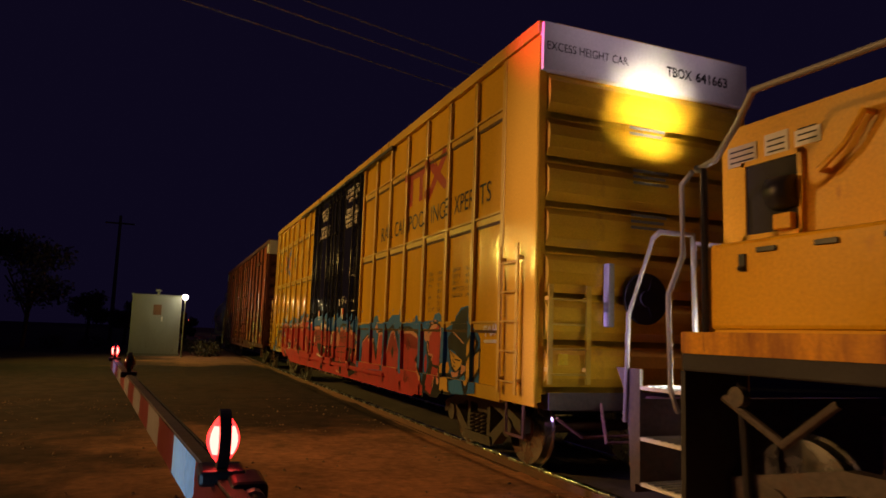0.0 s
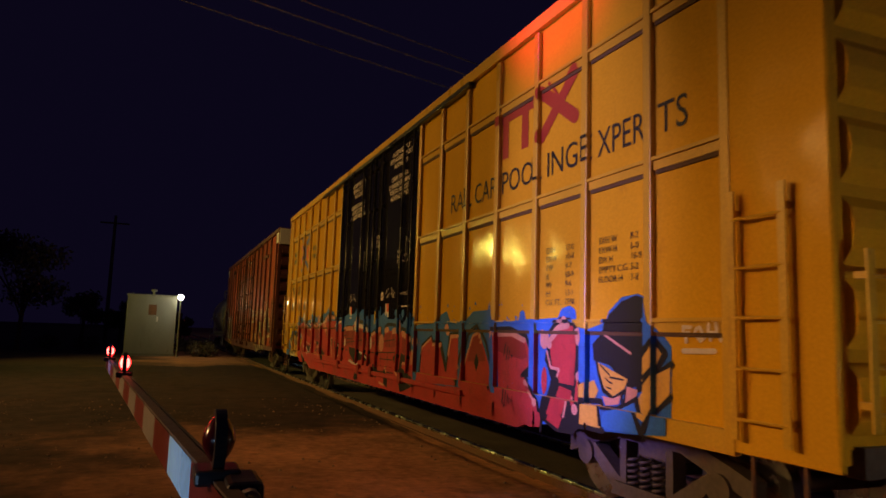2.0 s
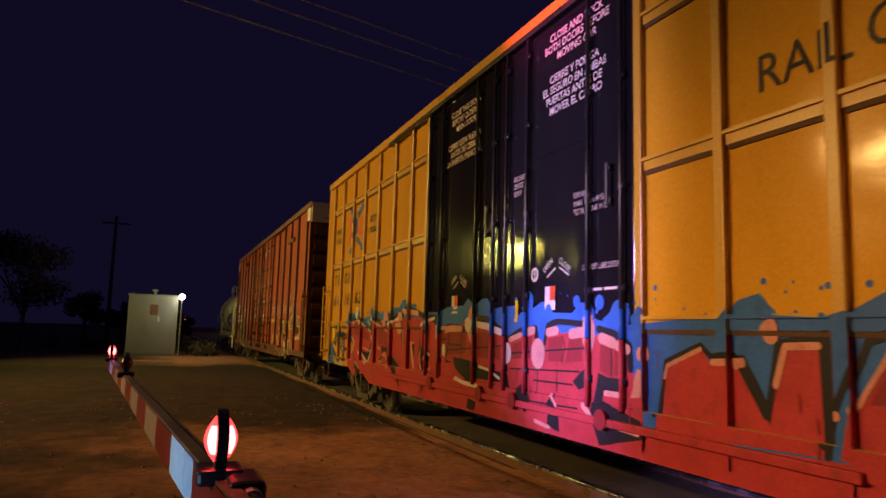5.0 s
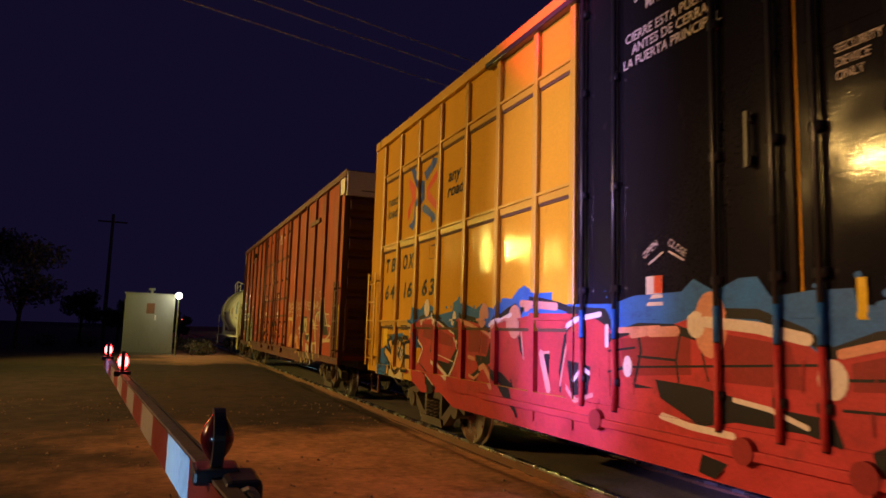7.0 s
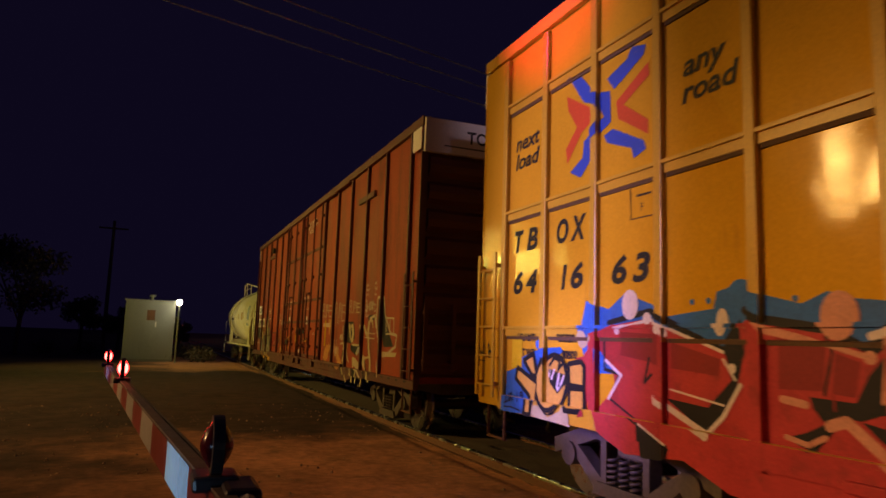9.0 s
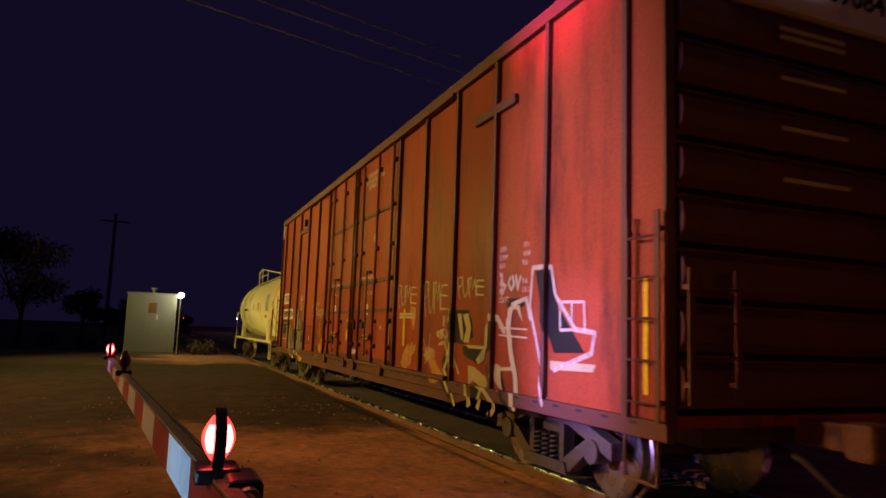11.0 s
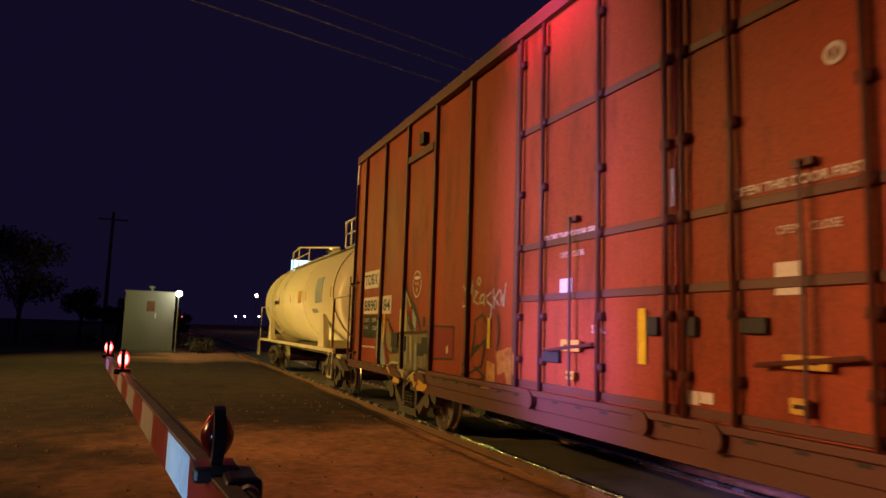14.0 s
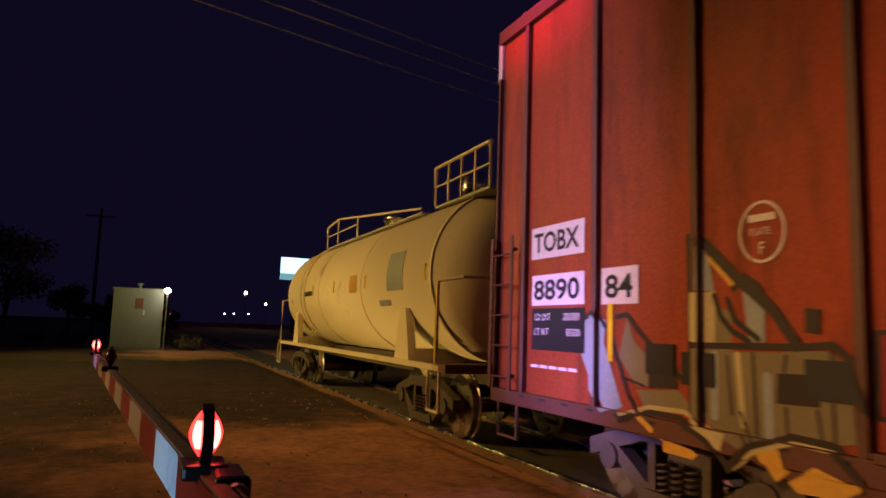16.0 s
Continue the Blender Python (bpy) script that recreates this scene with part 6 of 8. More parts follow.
    lay("graffiti_highlight", [
        *stroke([(2.33, 1.62), (1.96, 1.47)], 0.022),
        *poly([(2.36, 1.08), (2.31, 1.0), (2.12, 1.03), (2.09, 1.11), (2.2, 1.07)]),
        *poly([(2.01, 1.19), (1.86, 1.17), (1.88, 1.12), (2.03, 1.05)]),
        *stroke([(6.99, 1.28), (6.96, 1.37), (6.6, 1.51)], 0.035),
        *stroke([(6.48, 1.42), (6.28, 1.43)], 0.05),
        *stroke([(5.93, 1.3), (5.85, 1.55), (5.61, 1.56)], 0.05),
        *disc(5.96, 1.64, 0.07, 16, 0.08),
        *disc(7.22, 1.45, 0.05, 16, 0.06),
        *disc(6.26, 1.42, 0.04, 16),
        *stroke([(5.38, 1.2), (5.14, 1.57), (4.99, 1.61)], 0.035),
        *stroke([(4.45, 1.6), (4.09, 1.61), (3.79, 1.54)], 0.06),
        *stroke([(3.77, 1.09), (3.6, 1.01), (3.46, 0.91)], 0.03),
        *stroke([(4.61, 1.2), (4.58, 1.53), (4.52, 1.62)], 0.045),
        *stroke([(3.3, 1.53), (3.07, 1.68), (2.89, 1.7)], 0.06),
        *stroke([(3.32, 1.44), (3.24, 1.28), (3.08, 1.27), (3.12, 1.2)], 0.03),
        *disc(3.37, 1.56, 0.09, 16, 0.1),
        *disc(2.72, 1.59, 0.08, 16, 0.09),
        *disc(3.01, 1.75, 0.045, 16),
        *disc(3.27, 1.51, 0.045, 16),
        *disc(2.74, 1.22, 0.05, 16),
        *disc(5.94, 1.66, 0.06, 16, 0.07),
        *disc(4.94, 1.57, 0.035, 16),
        *disc(4.9, 1.5, 0.03, 16),
        *disc(5.47, 1.16, 0.03, 16),
        *disc(3.47, 0.91, 0.045, 16),
        *disc(3.77, 1.09, 0.035, 16),
        *disc(6.21, 1.43, 0.035, 16),
        *stroke([(2.85, 1.02), (2.91, 0.83)], 0.03),
        *disc(2.72, 0.92, 0.05, 16),
        *stroke([(13.41, 1.92), (12.69, 1.87)], 0.08),
        *stroke([(11.61, 1.64), (11.09, 1.66)], 0.05),
        *stroke([(9.53, 1.52), (9.27, 1.58)], 0.06),
        *stroke([(9.16, 1.61), (9.0, 1.63)], 0.09),
        *stroke([(8.7, 1.61), (8.54, 1.63)], 0.09),
        *stroke([(8.27, 1.6), (8.09, 1.62)], 0.1),
        *stroke([(7.78, 1.57), (7.61, 1.53)], 0.1),
        *stroke([(7.55, 1.51), (7.41, 1.48)], 0.09),
        *stroke([(7.72, 1.09), (7.47, 1.09)], 0.05),
        *stroke([(7.53, 0.82), (7.26, 0.81)], 0.06),
        *stroke([(8.05, 0.95), (7.94, 0.88)], 0.06),
        *stroke([(8.62, 0.99), (8.52, 0.9)], 0.04),
        *stroke([(8.95, 0.7), (8.67, 0.67)], 0.04),
        *stroke([(12.46, 1.29), (12.45, 1.13), (12.26, 0.98), (12.0, 1.06)], 0.04),
        *disc(8.9, 1.39, 0.14, 16, 0.16),
        *disc(7.98, 1.62, 0.1, 16, 0.2),
        *poly([(7.37, 1.08), (7.26, 1.33), (7.2, 1.31), (7.21, 1.1)]),
        *poly([(14.97, 1.77), (14.61, 1.69), (14.19, 1.58), (14.17, 1.54), (14.43, 1.61), (14.89, 1.69)]),
        *stroke([(14.77, 1.28), (14.6, 1.26)], 0.05),
        *stroke([(14.75, 1.05), (14.59, 1.02), (14.47, 1.08)], 0.035),
        *stroke([(14.44, 1.15), (14.33, 1.19), (14.02, 0.96)], 0.07),
        *stroke([(14.04, 1.66), (13.93, 1.72), (13.69, 1.77), (13.47, 1.76)], 0.06),
        *stroke([(14.1, 1.32), (14.06, 1.63)], 0.035),
        *poly([(13.34, 1.87), (13.2, 1.89), (13.06, 1.9), (12.78, 1.87), (12.78, 1.84), (13.06, 1.86), (13.22, 1.84), (13.33, 1.82)]),
        *stroke([(13.4, 1.6), (13.34, 1.32)], 0.03),
        *stroke([(12.97, 1.39), (12.82, 1.04)], 0.09),
        *disc(14.35, 1.8, 0.13, 16, 0.15),
        *disc(13.56, 1.72, 0.16, 16, 0.19),
        *disc(14.17, 1.56, 0.04, 16),
        *stroke([(12.94, 1.4), (12.81, 1.41)], 0.03),
        *stroke([(11.43, 1.61), (11.26, 1.63)], 0.07),
        *stroke([(11.2, 1.63), (10.9, 1.64)], 0.08),
        *disc(10.55, 1.69, 0.16, 16, 0.24),
        *stroke([(12.6, 1.1), (12.51, 1.43), (12.44, 1.59)], 0.03),
    ], P_PINK, CAR_A, A_RELIEF, 0.0125, "pale pink sprayed highlights")
    lay("graffiti_gleam", [
        *stroke([(10.59, 1.71), (10.13, 1.67), (9.75, 1.6)], 0.08),
        *stroke([(11.06, 0.99), (10.74, 0.95), (10.34, 0.94)], 0.05),
        *stroke([(10.34, 1.18), (10.05, 1.15), (9.77, 1.07)], 0.035),
        *disc(9.59, 1.37, 0.1, 16, 0.12),
        *disc(10.69, 1.69, 0.09, 16, 0.1),
        *stroke([(14.14, 1.68), (13.64, 1.8)], 0.05),
        *stroke([(16.0, 1.18), (15.43, 0.97)], 0.05),
        *stroke([(15.43, 0.97), (15.27, 1.11), (15.11, 1.34)], 0.035),
        *stroke([(16.6, 1.12), (16.42, 1.33), (16.64, 1.45)], 0.03),
        *stroke([(16.45, 1.73), (16.04, 1.8), (15.68, 1.69), (15.26, 1.56)], 0.025),
        *disc(16.3, 1.93, 0.11, 16, 0.13),
        *disc(15.26, 1.77, 0.06, 16, 0.1),
        *disc(16.45, 1.71, 0.035, 16),
        *disc(16.08, 1.81, 0.05, 16),
        *disc(15.9, 1.72, 0.04, 16),
        *disc(15.84, 1.69, 0.03, 16),
        *disc(15.18, 1.45, 0.035, 16),
        *disc(15.4, 0.97, 0.04, 16),
        *stroke([(16.13, 0.96), (15.82, 0.84)], 0.018),
        *stroke([(15.26, 1.51), (15.15, 1.37)], 0.02),
        *stroke([(15.81, 1.26), (15.26, 1.19)], 0.015),
        *stroke([(1.29, 1.69), (1.29, 1.58)], 0.03),
        *stroke([(1.29, 1.69), (1.21, 1.69)], 0.03),
        *stroke([(1.29, 1.64), (1.23, 1.65)], 0.03),
        *stroke([(1.15, 1.68), (1.18, 1.63), (1.14, 1.59), (1.08, 1.63), (1.12, 1.69)], 0.03),
        *stroke([(1.03, 1.71), (1.04, 1.6)], 0.03),
        *stroke([(1.03, 1.65), (0.95, 1.65)], 0.03),
        *stroke([(0.96, 1.72), (0.94, 1.6)], 0.03),
        *stroke([(1.32, 1.51), (1.0, 1.52)], 0.04),
        *stroke([(12.43, 1.66), (12.24, 1.74), (11.88, 1.78)], 0.05),
        *stroke([(12.3, 1.17), (12.16, 1.29), (12.05, 1.25)], 0.04),
        *stroke([(11.78, 1.67), (11.78, 1.51)], 0.05),
        *disc(11.49, 1.34, 0.06, 16, 0.09),
    ], P_WHITE, CAR_A, A_RELIEF, 0.0135, "white sprayed highlights")
    lay("graffiti_tan", [
        *poly([(18.12, 1.39), (17.92, 1.47), (17.84, 1.22), (17.95, 1.25)]),
        *poly([(18.26, 1.31), (17.83, 1.17), (17.89, 0.84), (18.02, 0.83), (17.99, 1.02), (18.3, 1.19)]),
        *disc(17.52, 1.195, 0.255, 24, 0.275),
        *poly([(17.24, 1.39), (17.03, 1.42), (16.98, 1.38), (16.98, 1.18), (17.23, 1.19)]),
        *poly([(17.23, 1.16), (16.98, 1.17), (16.97, 1.0), (17.01, 0.96), (17.23, 0.95)]),
    ], P_TAN, CAR_A, A_RELIEF, 0.011, "tan sprayed figure")
    lay("graffiti_cloud", [
        *poly([(18.53, 1.25), (18.27, 1.31), (18.19, 1.42), (17.9, 1.5), (17.69, 1.53), (17.4, 1.55), (17.36, 1.51), (17.7, 1.27), (17.9, 0.84), (18.56, 0.81)]),
        *disc(17.84, 1.57, 0.05),
    ], P_BLUE, CAR_A, A_RELIEF, 0.004, "sky-blue sprayed cloud")
    lay("graffiti_linework", [
        *stroke([(18.12, 1.39), (17.92, 1.47), (17.84, 1.22), (17.95, 1.25), (18.12, 1.39), (17.92, 1.47)], 0.05),
        *stroke([(18.26, 1.31), (17.83, 1.17), (17.89, 0.84), (18.02, 0.83), (17.99, 1.02), (18.3, 1.19), (18.26, 1.31), (17.83, 1.17)], 0.05),
        *stroke([(17.27, 1.22), (17.28, 1.14), (17.32, 1.06), (17.37, 0.99), (17.44, 0.95), (17.52, 0.92), (17.6, 0.92), (17.67, 0.95), (17.73, 1.0), (17.77, 1.08), (17.78, 1.16), (17.77, 1.26), (17.72, 1.34), (17.66, 1.41), (17.59, 1.45), (17.5, 1.47), (17.43, 1.46), (17.36, 1.43), (17.31, 1.37), (17.28, 1.3), (17.27, 1.22), (17.28, 1.14)], 0.05),
        *stroke([(17.24, 1.39), (17.03, 1.42), (16.98, 1.38), (16.98, 1.18), (17.23, 1.19), (17.24, 1.39), (17.03, 1.42)], 0.05),
        *stroke([(17.23, 1.16), (16.98, 1.17), (16.97, 1.0), (17.01, 0.96), (17.23, 0.95), (17.23, 1.16), (16.98, 1.17)], 0.05),
        *poly([(17.61, 1.33), (17.43, 1.3), (17.27, 1.28), (17.3, 1.19), (17.44, 1.09), (17.59, 1.19)]),
        *stroke([(17.59, 1.36), (17.5, 1.44), (17.4, 1.41), (17.43, 1.32)], 0.035),
        *stroke([(17.43, 1.32), (17.34, 1.4), (17.26, 1.36)], 0.035),
        *poly([(17.69, 0.94), (17.54, 0.88), (17.38, 0.94), (17.44, 0.89), (17.58, 0.87)]),
        *stroke([(18.47, 1.0), (18.4, 1.02), (18.43, 0.95), (18.46, 0.91), (18.37, 0.94)], 0.016),
        *stroke([(18.33, 1.0), (18.36, 0.96), (18.32, 0.94), (18.3, 0.98), (18.33, 1.0)], 0.016),
        *stroke([(18.26, 1.04), (18.26, 0.95)], 0.016),
        *stroke([(18.15, 1.05), (18.2, 1.04), (18.2, 1.01), (18.15, 1.02), (18.15, 1.05), (18.16, 0.95)], 0.016),
        *stroke([(18.46, 0.87), (18.3, 0.88), (18.1, 0.86)], 0.016),
        *stroke([(19.18, 1.5), (19.26, 1.49), (19.18, 1.43), (19.27, 1.4)], 0.014),
        *stroke([(19.15, 1.51), (19.15, 1.42)], 0.014),
        *stroke([(19.09, 1.48), (19.11, 1.43), (19.06, 1.45), (19.09, 1.48)], 0.014),
        *stroke([(19.02, 1.53), (19.02, 1.42)], 0.014),
        *stroke([(19.17, 1.36), (19, 1.35)], 0.014),
        *stroke([(18.9, 1.55), (18.88, 1.4)], 0.03),
        *stroke([(18.8, 1.56), (18.81, 1.46), (18.88, 1.47)], 0.03),
    ], P_BLACK, CAR_A, A_RELIEF, 0.0135, "black sprayed outlines of a winking figure")
    lay("graffiti_lash", [
        *stroke([(17.5, 1.32), (17.55, 1.23)], 0.03),
        *stroke([(17.41, 1.28), (17.44, 1.17)], 0.035),
        *stroke([(17.32, 1.27), (17.38, 1.18)], 0.03),
        *poly([(17.47, 1.16), (17.38, 1.16), (17.44, 1.11)]),
        *stroke([(17.58, 1.31), (17.59, 1.25)], 0.02),
    ], P_WHITE, CAR_A, A_RELIEF, 0.0148, "white sprayed lashes and teeth")
    lay("graffiti_pale", [
        *poly([(17.86, 0.94), (17.71, 0.95), (17.54, 0.85), (17.33, 0.93), (17.25, 1.01), (17.15, 0.89), (17.17, 0.8), (17.87, 0.83)]),
        *disc(17.01, 1.63, 0.085),
        *disc(16.85, 1.64, 0.03),
    ], P_CREAM, CAR_A, A_RELIEF, 0.0075, "pale cream sprayed cloud")
    lay("graffiti_red", [
        *poly([(17.13, 1.45), (17.01, 1.47), (16.9, 1.56), (16.79, 1.64), (16.75, 1.4), (16.76, 1.21), (16.89, 1.2), (16.95, 1.0), (16.92, 0.93), (17.02, 0.91), (16.96, 1.16), (16.97, 1.39)]),
    ], P_RED, CAR_A, A_RELIEF, 0.0065, "red sprayed letter edge")
    lay("graffiti_tag", [
        *stroke([(6.78, 2.32), (6.66, 1.97)], 0.022),
        *stroke([(6.78, 2.32), (6.68, 2.36), (6.58, 2.34), (6.63, 2.21), (6.71, 2.17)], 0.022),
        *stroke([(6.6, 2.35), (6.55, 2.08), (6.48, 2.0), (6.39, 2.08), (6.4, 2.33)], 0.022),
        *stroke([(6.38, 2.31), (6.32, 2.0)], 0.022),
        *stroke([(6.38, 2.31), (6.29, 2.34), (6.28, 2.23), (6.35, 2.15)], 0.022),
        *stroke([(6.24, 2.13), (6.17, 2.32), (6.1, 2.02)], 0.022),
        *stroke([(5.87, 2.28), (6.07, 2.29), (6.1, 2.18), (5.85, 2.17)], 0.022),
        *stroke([(6.1, 2.18), (6.07, 2.04), (5.84, 2.03)], 0.022),
        *stroke([(5.51, 2.29), (5.4, 1.82)], 0.022),
        *stroke([(5.51, 2.29), (5.41, 2.35), (5.31, 2.32), (5.36, 2.14), (5.44, 2.09)], 0.022),
        *stroke([(5.33, 2.34), (5.28, 1.97), (5.22, 1.86), (5.12, 1.97), (5.12, 2.32)], 0.022),
        *stroke([(5.1, 2.29), (5.05, 1.87)], 0.022),
        *stroke([(5.1, 2.29), (5.01, 2.33), (5.01, 2.18), (5.07, 2.07)], 0.022),
        *stroke([(4.96, 2.04), (4.89, 2.3), (4.83, 1.9)], 0.022),
        *stroke([(4.59, 2.25), (4.79, 2.26), (4.83, 2.12), (4.57, 2.1)], 0.022),
        *stroke([(4.83, 2.12), (4.8, 1.92), (4.57, 1.92)], 0.022),
        *stroke([(4.23, 2.31), (4.14, 2.05)], 0.022),
        *stroke([(4.23, 2.31), (4.14, 2.34), (4.06, 2.32), (4.1, 2.22), (4.18, 2.2)], 0.022),
        *stroke([(4.07, 2.33), (4.03, 2.13), (3.98, 2.06), (3.89, 2.12), (3.89, 2.31)], 0.022),
        *stroke([(3.87, 2.29), (3.83, 2.06)], 0.022),
        *stroke([(3.87, 2.29), (3.79, 2.31), (3.79, 2.23), (3.85, 2.17)], 0.022),
        *stroke([(3.75, 2.15), (3.68, 2.28), (3.63, 2.07)], 0.022),
        *stroke([(3.42, 2.25), (3.6, 2.26), (3.63, 2.19), (3.41, 2.17)], 0.022),
        *stroke([(3.63, 2.19), (3.61, 2.08), (3.41, 2.07)], 0.022),
        *stroke([(6.61, 1.87), (5.92, 1.86)], 0.04),
        *stroke([(6.61, 1.82), (5.92, 1.81)], 0.04),
        *stroke([(4.68, 1.82), (4.68, 1.68)], 0.03),
        *disc(4.74, 1.57, 0.07),
        *disc(4.88, 1.57, 0.05),
        *stroke([(4.82, 1.43), (4.65, 1.46)], 0.03),
        *stroke([(2.92, 2.29), (2.91, 2.05), (2.82, 2.15), (2.92, 2.19)], 0.04),
        *stroke([(2.71, 2.24), (2.75, 2.17), (2.68, 2.1), (2.61, 2.16), (2.65, 2.25)], 0.04),
        *stroke([(2.57, 2.26), (2.53, 2.1), (2.46, 2.24)], 0.04),
        *stroke([(2.19, 2.32), (1.81, 2.3), (1.72, 2.0), (1.35, 1.66), (1.03, 1.63), (1.08, 1.44), (1.73, 1.25)], 0.05),
        *stroke([(2.19, 2.32), (2.24, 1.89), (2.04, 1.41), (1.85, 0.9)], 0.05),
        *stroke([(2.71, 1.65), (2.65, 1.93), (2.32, 1.99), (2.23, 1.77)], 0.05),
        *stroke([(1.64, 1.93), (1.21, 1.92), (1.19, 1.66), (1.62, 1.65), (1.64, 1.93)], 0.03),
        *stroke([(1.42, 1.91), (1.41, 1.74)], 0.03),
        *stroke([(3.69, 1.09), (3.37, 0.98), (2.98, 0.81)], 0.04),
        *stroke([(4.45, 1.93), (4.51, 1.49), (4.11, 1.07)], 0.05),
        *stroke([(2.96, 1.67), (2.3, 1.65)], 0.02),
        *stroke([(2.96, 1.58), (2.3, 1.56)], 0.02),
        *stroke([(5.46, 1.49), (5.27, 1.25)], 0.02),
        *stroke([(5.17, 1.56), (5.24, 1.31)], 0.02),
        *stroke([(5.44, 1.36), (5.14, 1.2), (5.42, 1.24), (5.07, 1.35), (5.37, 1.12), (5.03, 1.33)], 0.02),
        *stroke([(4.89, 1.56), (4.8, 1.61), (4.64, 1.64), (4.54, 1.58), (4.6, 1.51), (4.72, 1.57), (4.78, 1.49), (4.89, 1.56)], 0.018),
        *stroke([(4.83, 1.41), (4.64, 1.43)], 0.018),
        *stroke([(4.64, 1.81), (4.65, 1.68)], 0.018),
    ], P_TAG, CAR_B, B_RELIEF, 0.01, "white scrawled tags")
    lay("graffiti_outline", [
        *poly([(4.46, 1.85), (4.26, 1.9), (3.85, 1.89), (3.73, 1.74), (3.69, 1.54), (3.99, 1.44), (4.36, 1.47), (4.49, 1.58)]),
        *poly([(4.01, 1.42), (3.43, 1.41), (3.58, 1.22), (3.82, 1.27), (3.99, 1.32)]),
        *poly([(4.68, 1.2), (4.57, 1.28), (4.37, 1.07), (4.32, 0.92), (4.52, 0.99)]),
        *poly([(3.66, 1.14), (3.4, 1.11), (3.37, 1.01), (3.23, 0.93), (3.44, 0.76), (3.59, 0.82), (3.59, 0.98)]),
        *poly([(3.31, 1.18), (3.19, 1.29), (3.16, 1.14), (3.23, 1.0)]),
        *stroke([(2.74, 1.95), (2.41, 1.95)], 0.1),
        *poly([(3.3, 1.6), (3.21, 1.74), (3.05, 1.73), (3.09, 1.4), (3.29, 1.36)]),
        *stroke([(4.49, 1.85), (4.55, 1.45), (4.68, 1.17), (4.63, 0.98), (4.18, 0.63)], 0.05),
        *stroke([(2.92, 1.17), (2.76, 0.86), (2.56, 0.77)], 0.05),
        *poly([(2.14, 2.28), (1.81, 2.27), (1.67, 1.88), (1.2, 1.44), (1.74, 1.42), (2.0, 1.83)]),
    ], P_BLACK, CAR_B, B_RELIEF, 0.006, "black sprayed outlines")
    lay("graffiti_fill", [
        *stroke([(4.49, 1.9), (4.52, 1.75)], 0.05),
        *poly([(4.19, 1.85), (4.07, 1.84), (3.99, 1.53), (4.05, 1.48), (4.19, 1.81)]),
        *poly([(4.03, 1.83), (3.85, 1.85), (3.75, 1.67), (3.81, 1.47), (3.99, 1.47), (3.9, 1.65)]),
        *stroke([(4.6, 1.44), (4.52, 1.28), (4.42, 1.35)], 0.05),
        *poly([(3.9, 1.44), (3.32, 1.44), (3.34, 1.28), (3.51, 1.21), (3.58, 1.26), (3.39, 1.4), (3.82, 1.4)]),
        *stroke([(4.52, 1.22), (4.63, 1.07), (4.47, 0.96), (4.27, 0.77), (4.16, 0.66)], 0.07),
        *poly([(3.82, 1.18), (3.62, 1.17), (3.3, 1.07), (3.23, 0.98), (3.41, 0.66), (3.48, 0.69), (3.34, 0.91), (3.66, 1.0), (3.74, 0.96), (3.63, 0.7), (3.75, 0.65)]),
        *stroke([(4.31, 1.42), (4.29, 1.14)], 0.08),
        *stroke([(3.32, 1.44), (3.3, 1.66), (3.17, 1.79), (3.01, 1.78), (2.84, 1.63)], 0.08),
        *poly([(2.75, 1.88), (2.66, 1.93), (2.48, 1.92), (2.4, 1.73), (2.47, 1.8), (2.54, 1.88), (2.67, 1.87), (2.73, 1.73), (2.78, 1.63)]),
        *stroke([(2.75, 1.73), (2.66, 1.38), (2.54, 1.12), (2.51, 0.8)], 0.1),
        *poly([(3.03, 1.25), (2.91, 1.22), (2.89, 1.03), (2.83, 0.93), (3.04, 1.03), (3.1, 1.1)]),
        *stroke([(3.23, 0.93), (3.02, 0.81), (2.99, 0.72), (3.08, 0.65)], 0.07),
        *stroke([(2.89, 1.19), (2.62, 1.21)], 0.04),
        *poly([(1.81, 1.34), (1.01, 1.34), (1.06, 1.27), (1.8, 1.25)]),
    ], P_CREAM, CAR_B, B_RELIEF, 0.008, "cream sprayed letter edges")
    lay("graffiti_grey", [
        *poly([(3.47, 1.32), (3.36, 1.41), (3.34, 1.28), (3.49, 1.23)]),
    ], P_GREY, CAR_B, B_RELIEF, 0.0095, "grey-blue sprayed fill")
    lay("paint_stain", [
        *poly([(5.42, 1.33), (5.26, 1.39), (5.0, 1.33), (4.98, 1.21), (4.83, 1.09), (4.67, 1.02), (4.67, 0.92), (4.81, 0.87), (4.99, 0.87), (5.12, 1.06), (5.27, 1.16), (5.37, 1.18)]),
        *poly([(4.64, 1.57), (4.53, 1.54), (4.58, 1.35), (4.53, 1.25), (4.6, 1.14), (4.68, 1.24), (4.63, 1.38)]),
        *poly([(6.36, 1.28), (6.17, 1.4), (6.04, 1.35), (5.98, 1.44), (5.92, 1.37), (5.8, 1.4), (5.83, 1.28), (5.98, 1.2), (6.03, 1.07), (6.29, 0.98), (6.49, 1.06)]),
        *poly([(6.11, 1.99), (5.86, 1.96), (5.85, 1.79), (5.95, 1.61), (6.04, 1.78), (6.11, 1.78)]),
    ], P_TRANSP, CAR_B, B_RELIEF, 0.004, "pale washed-out paint stains")
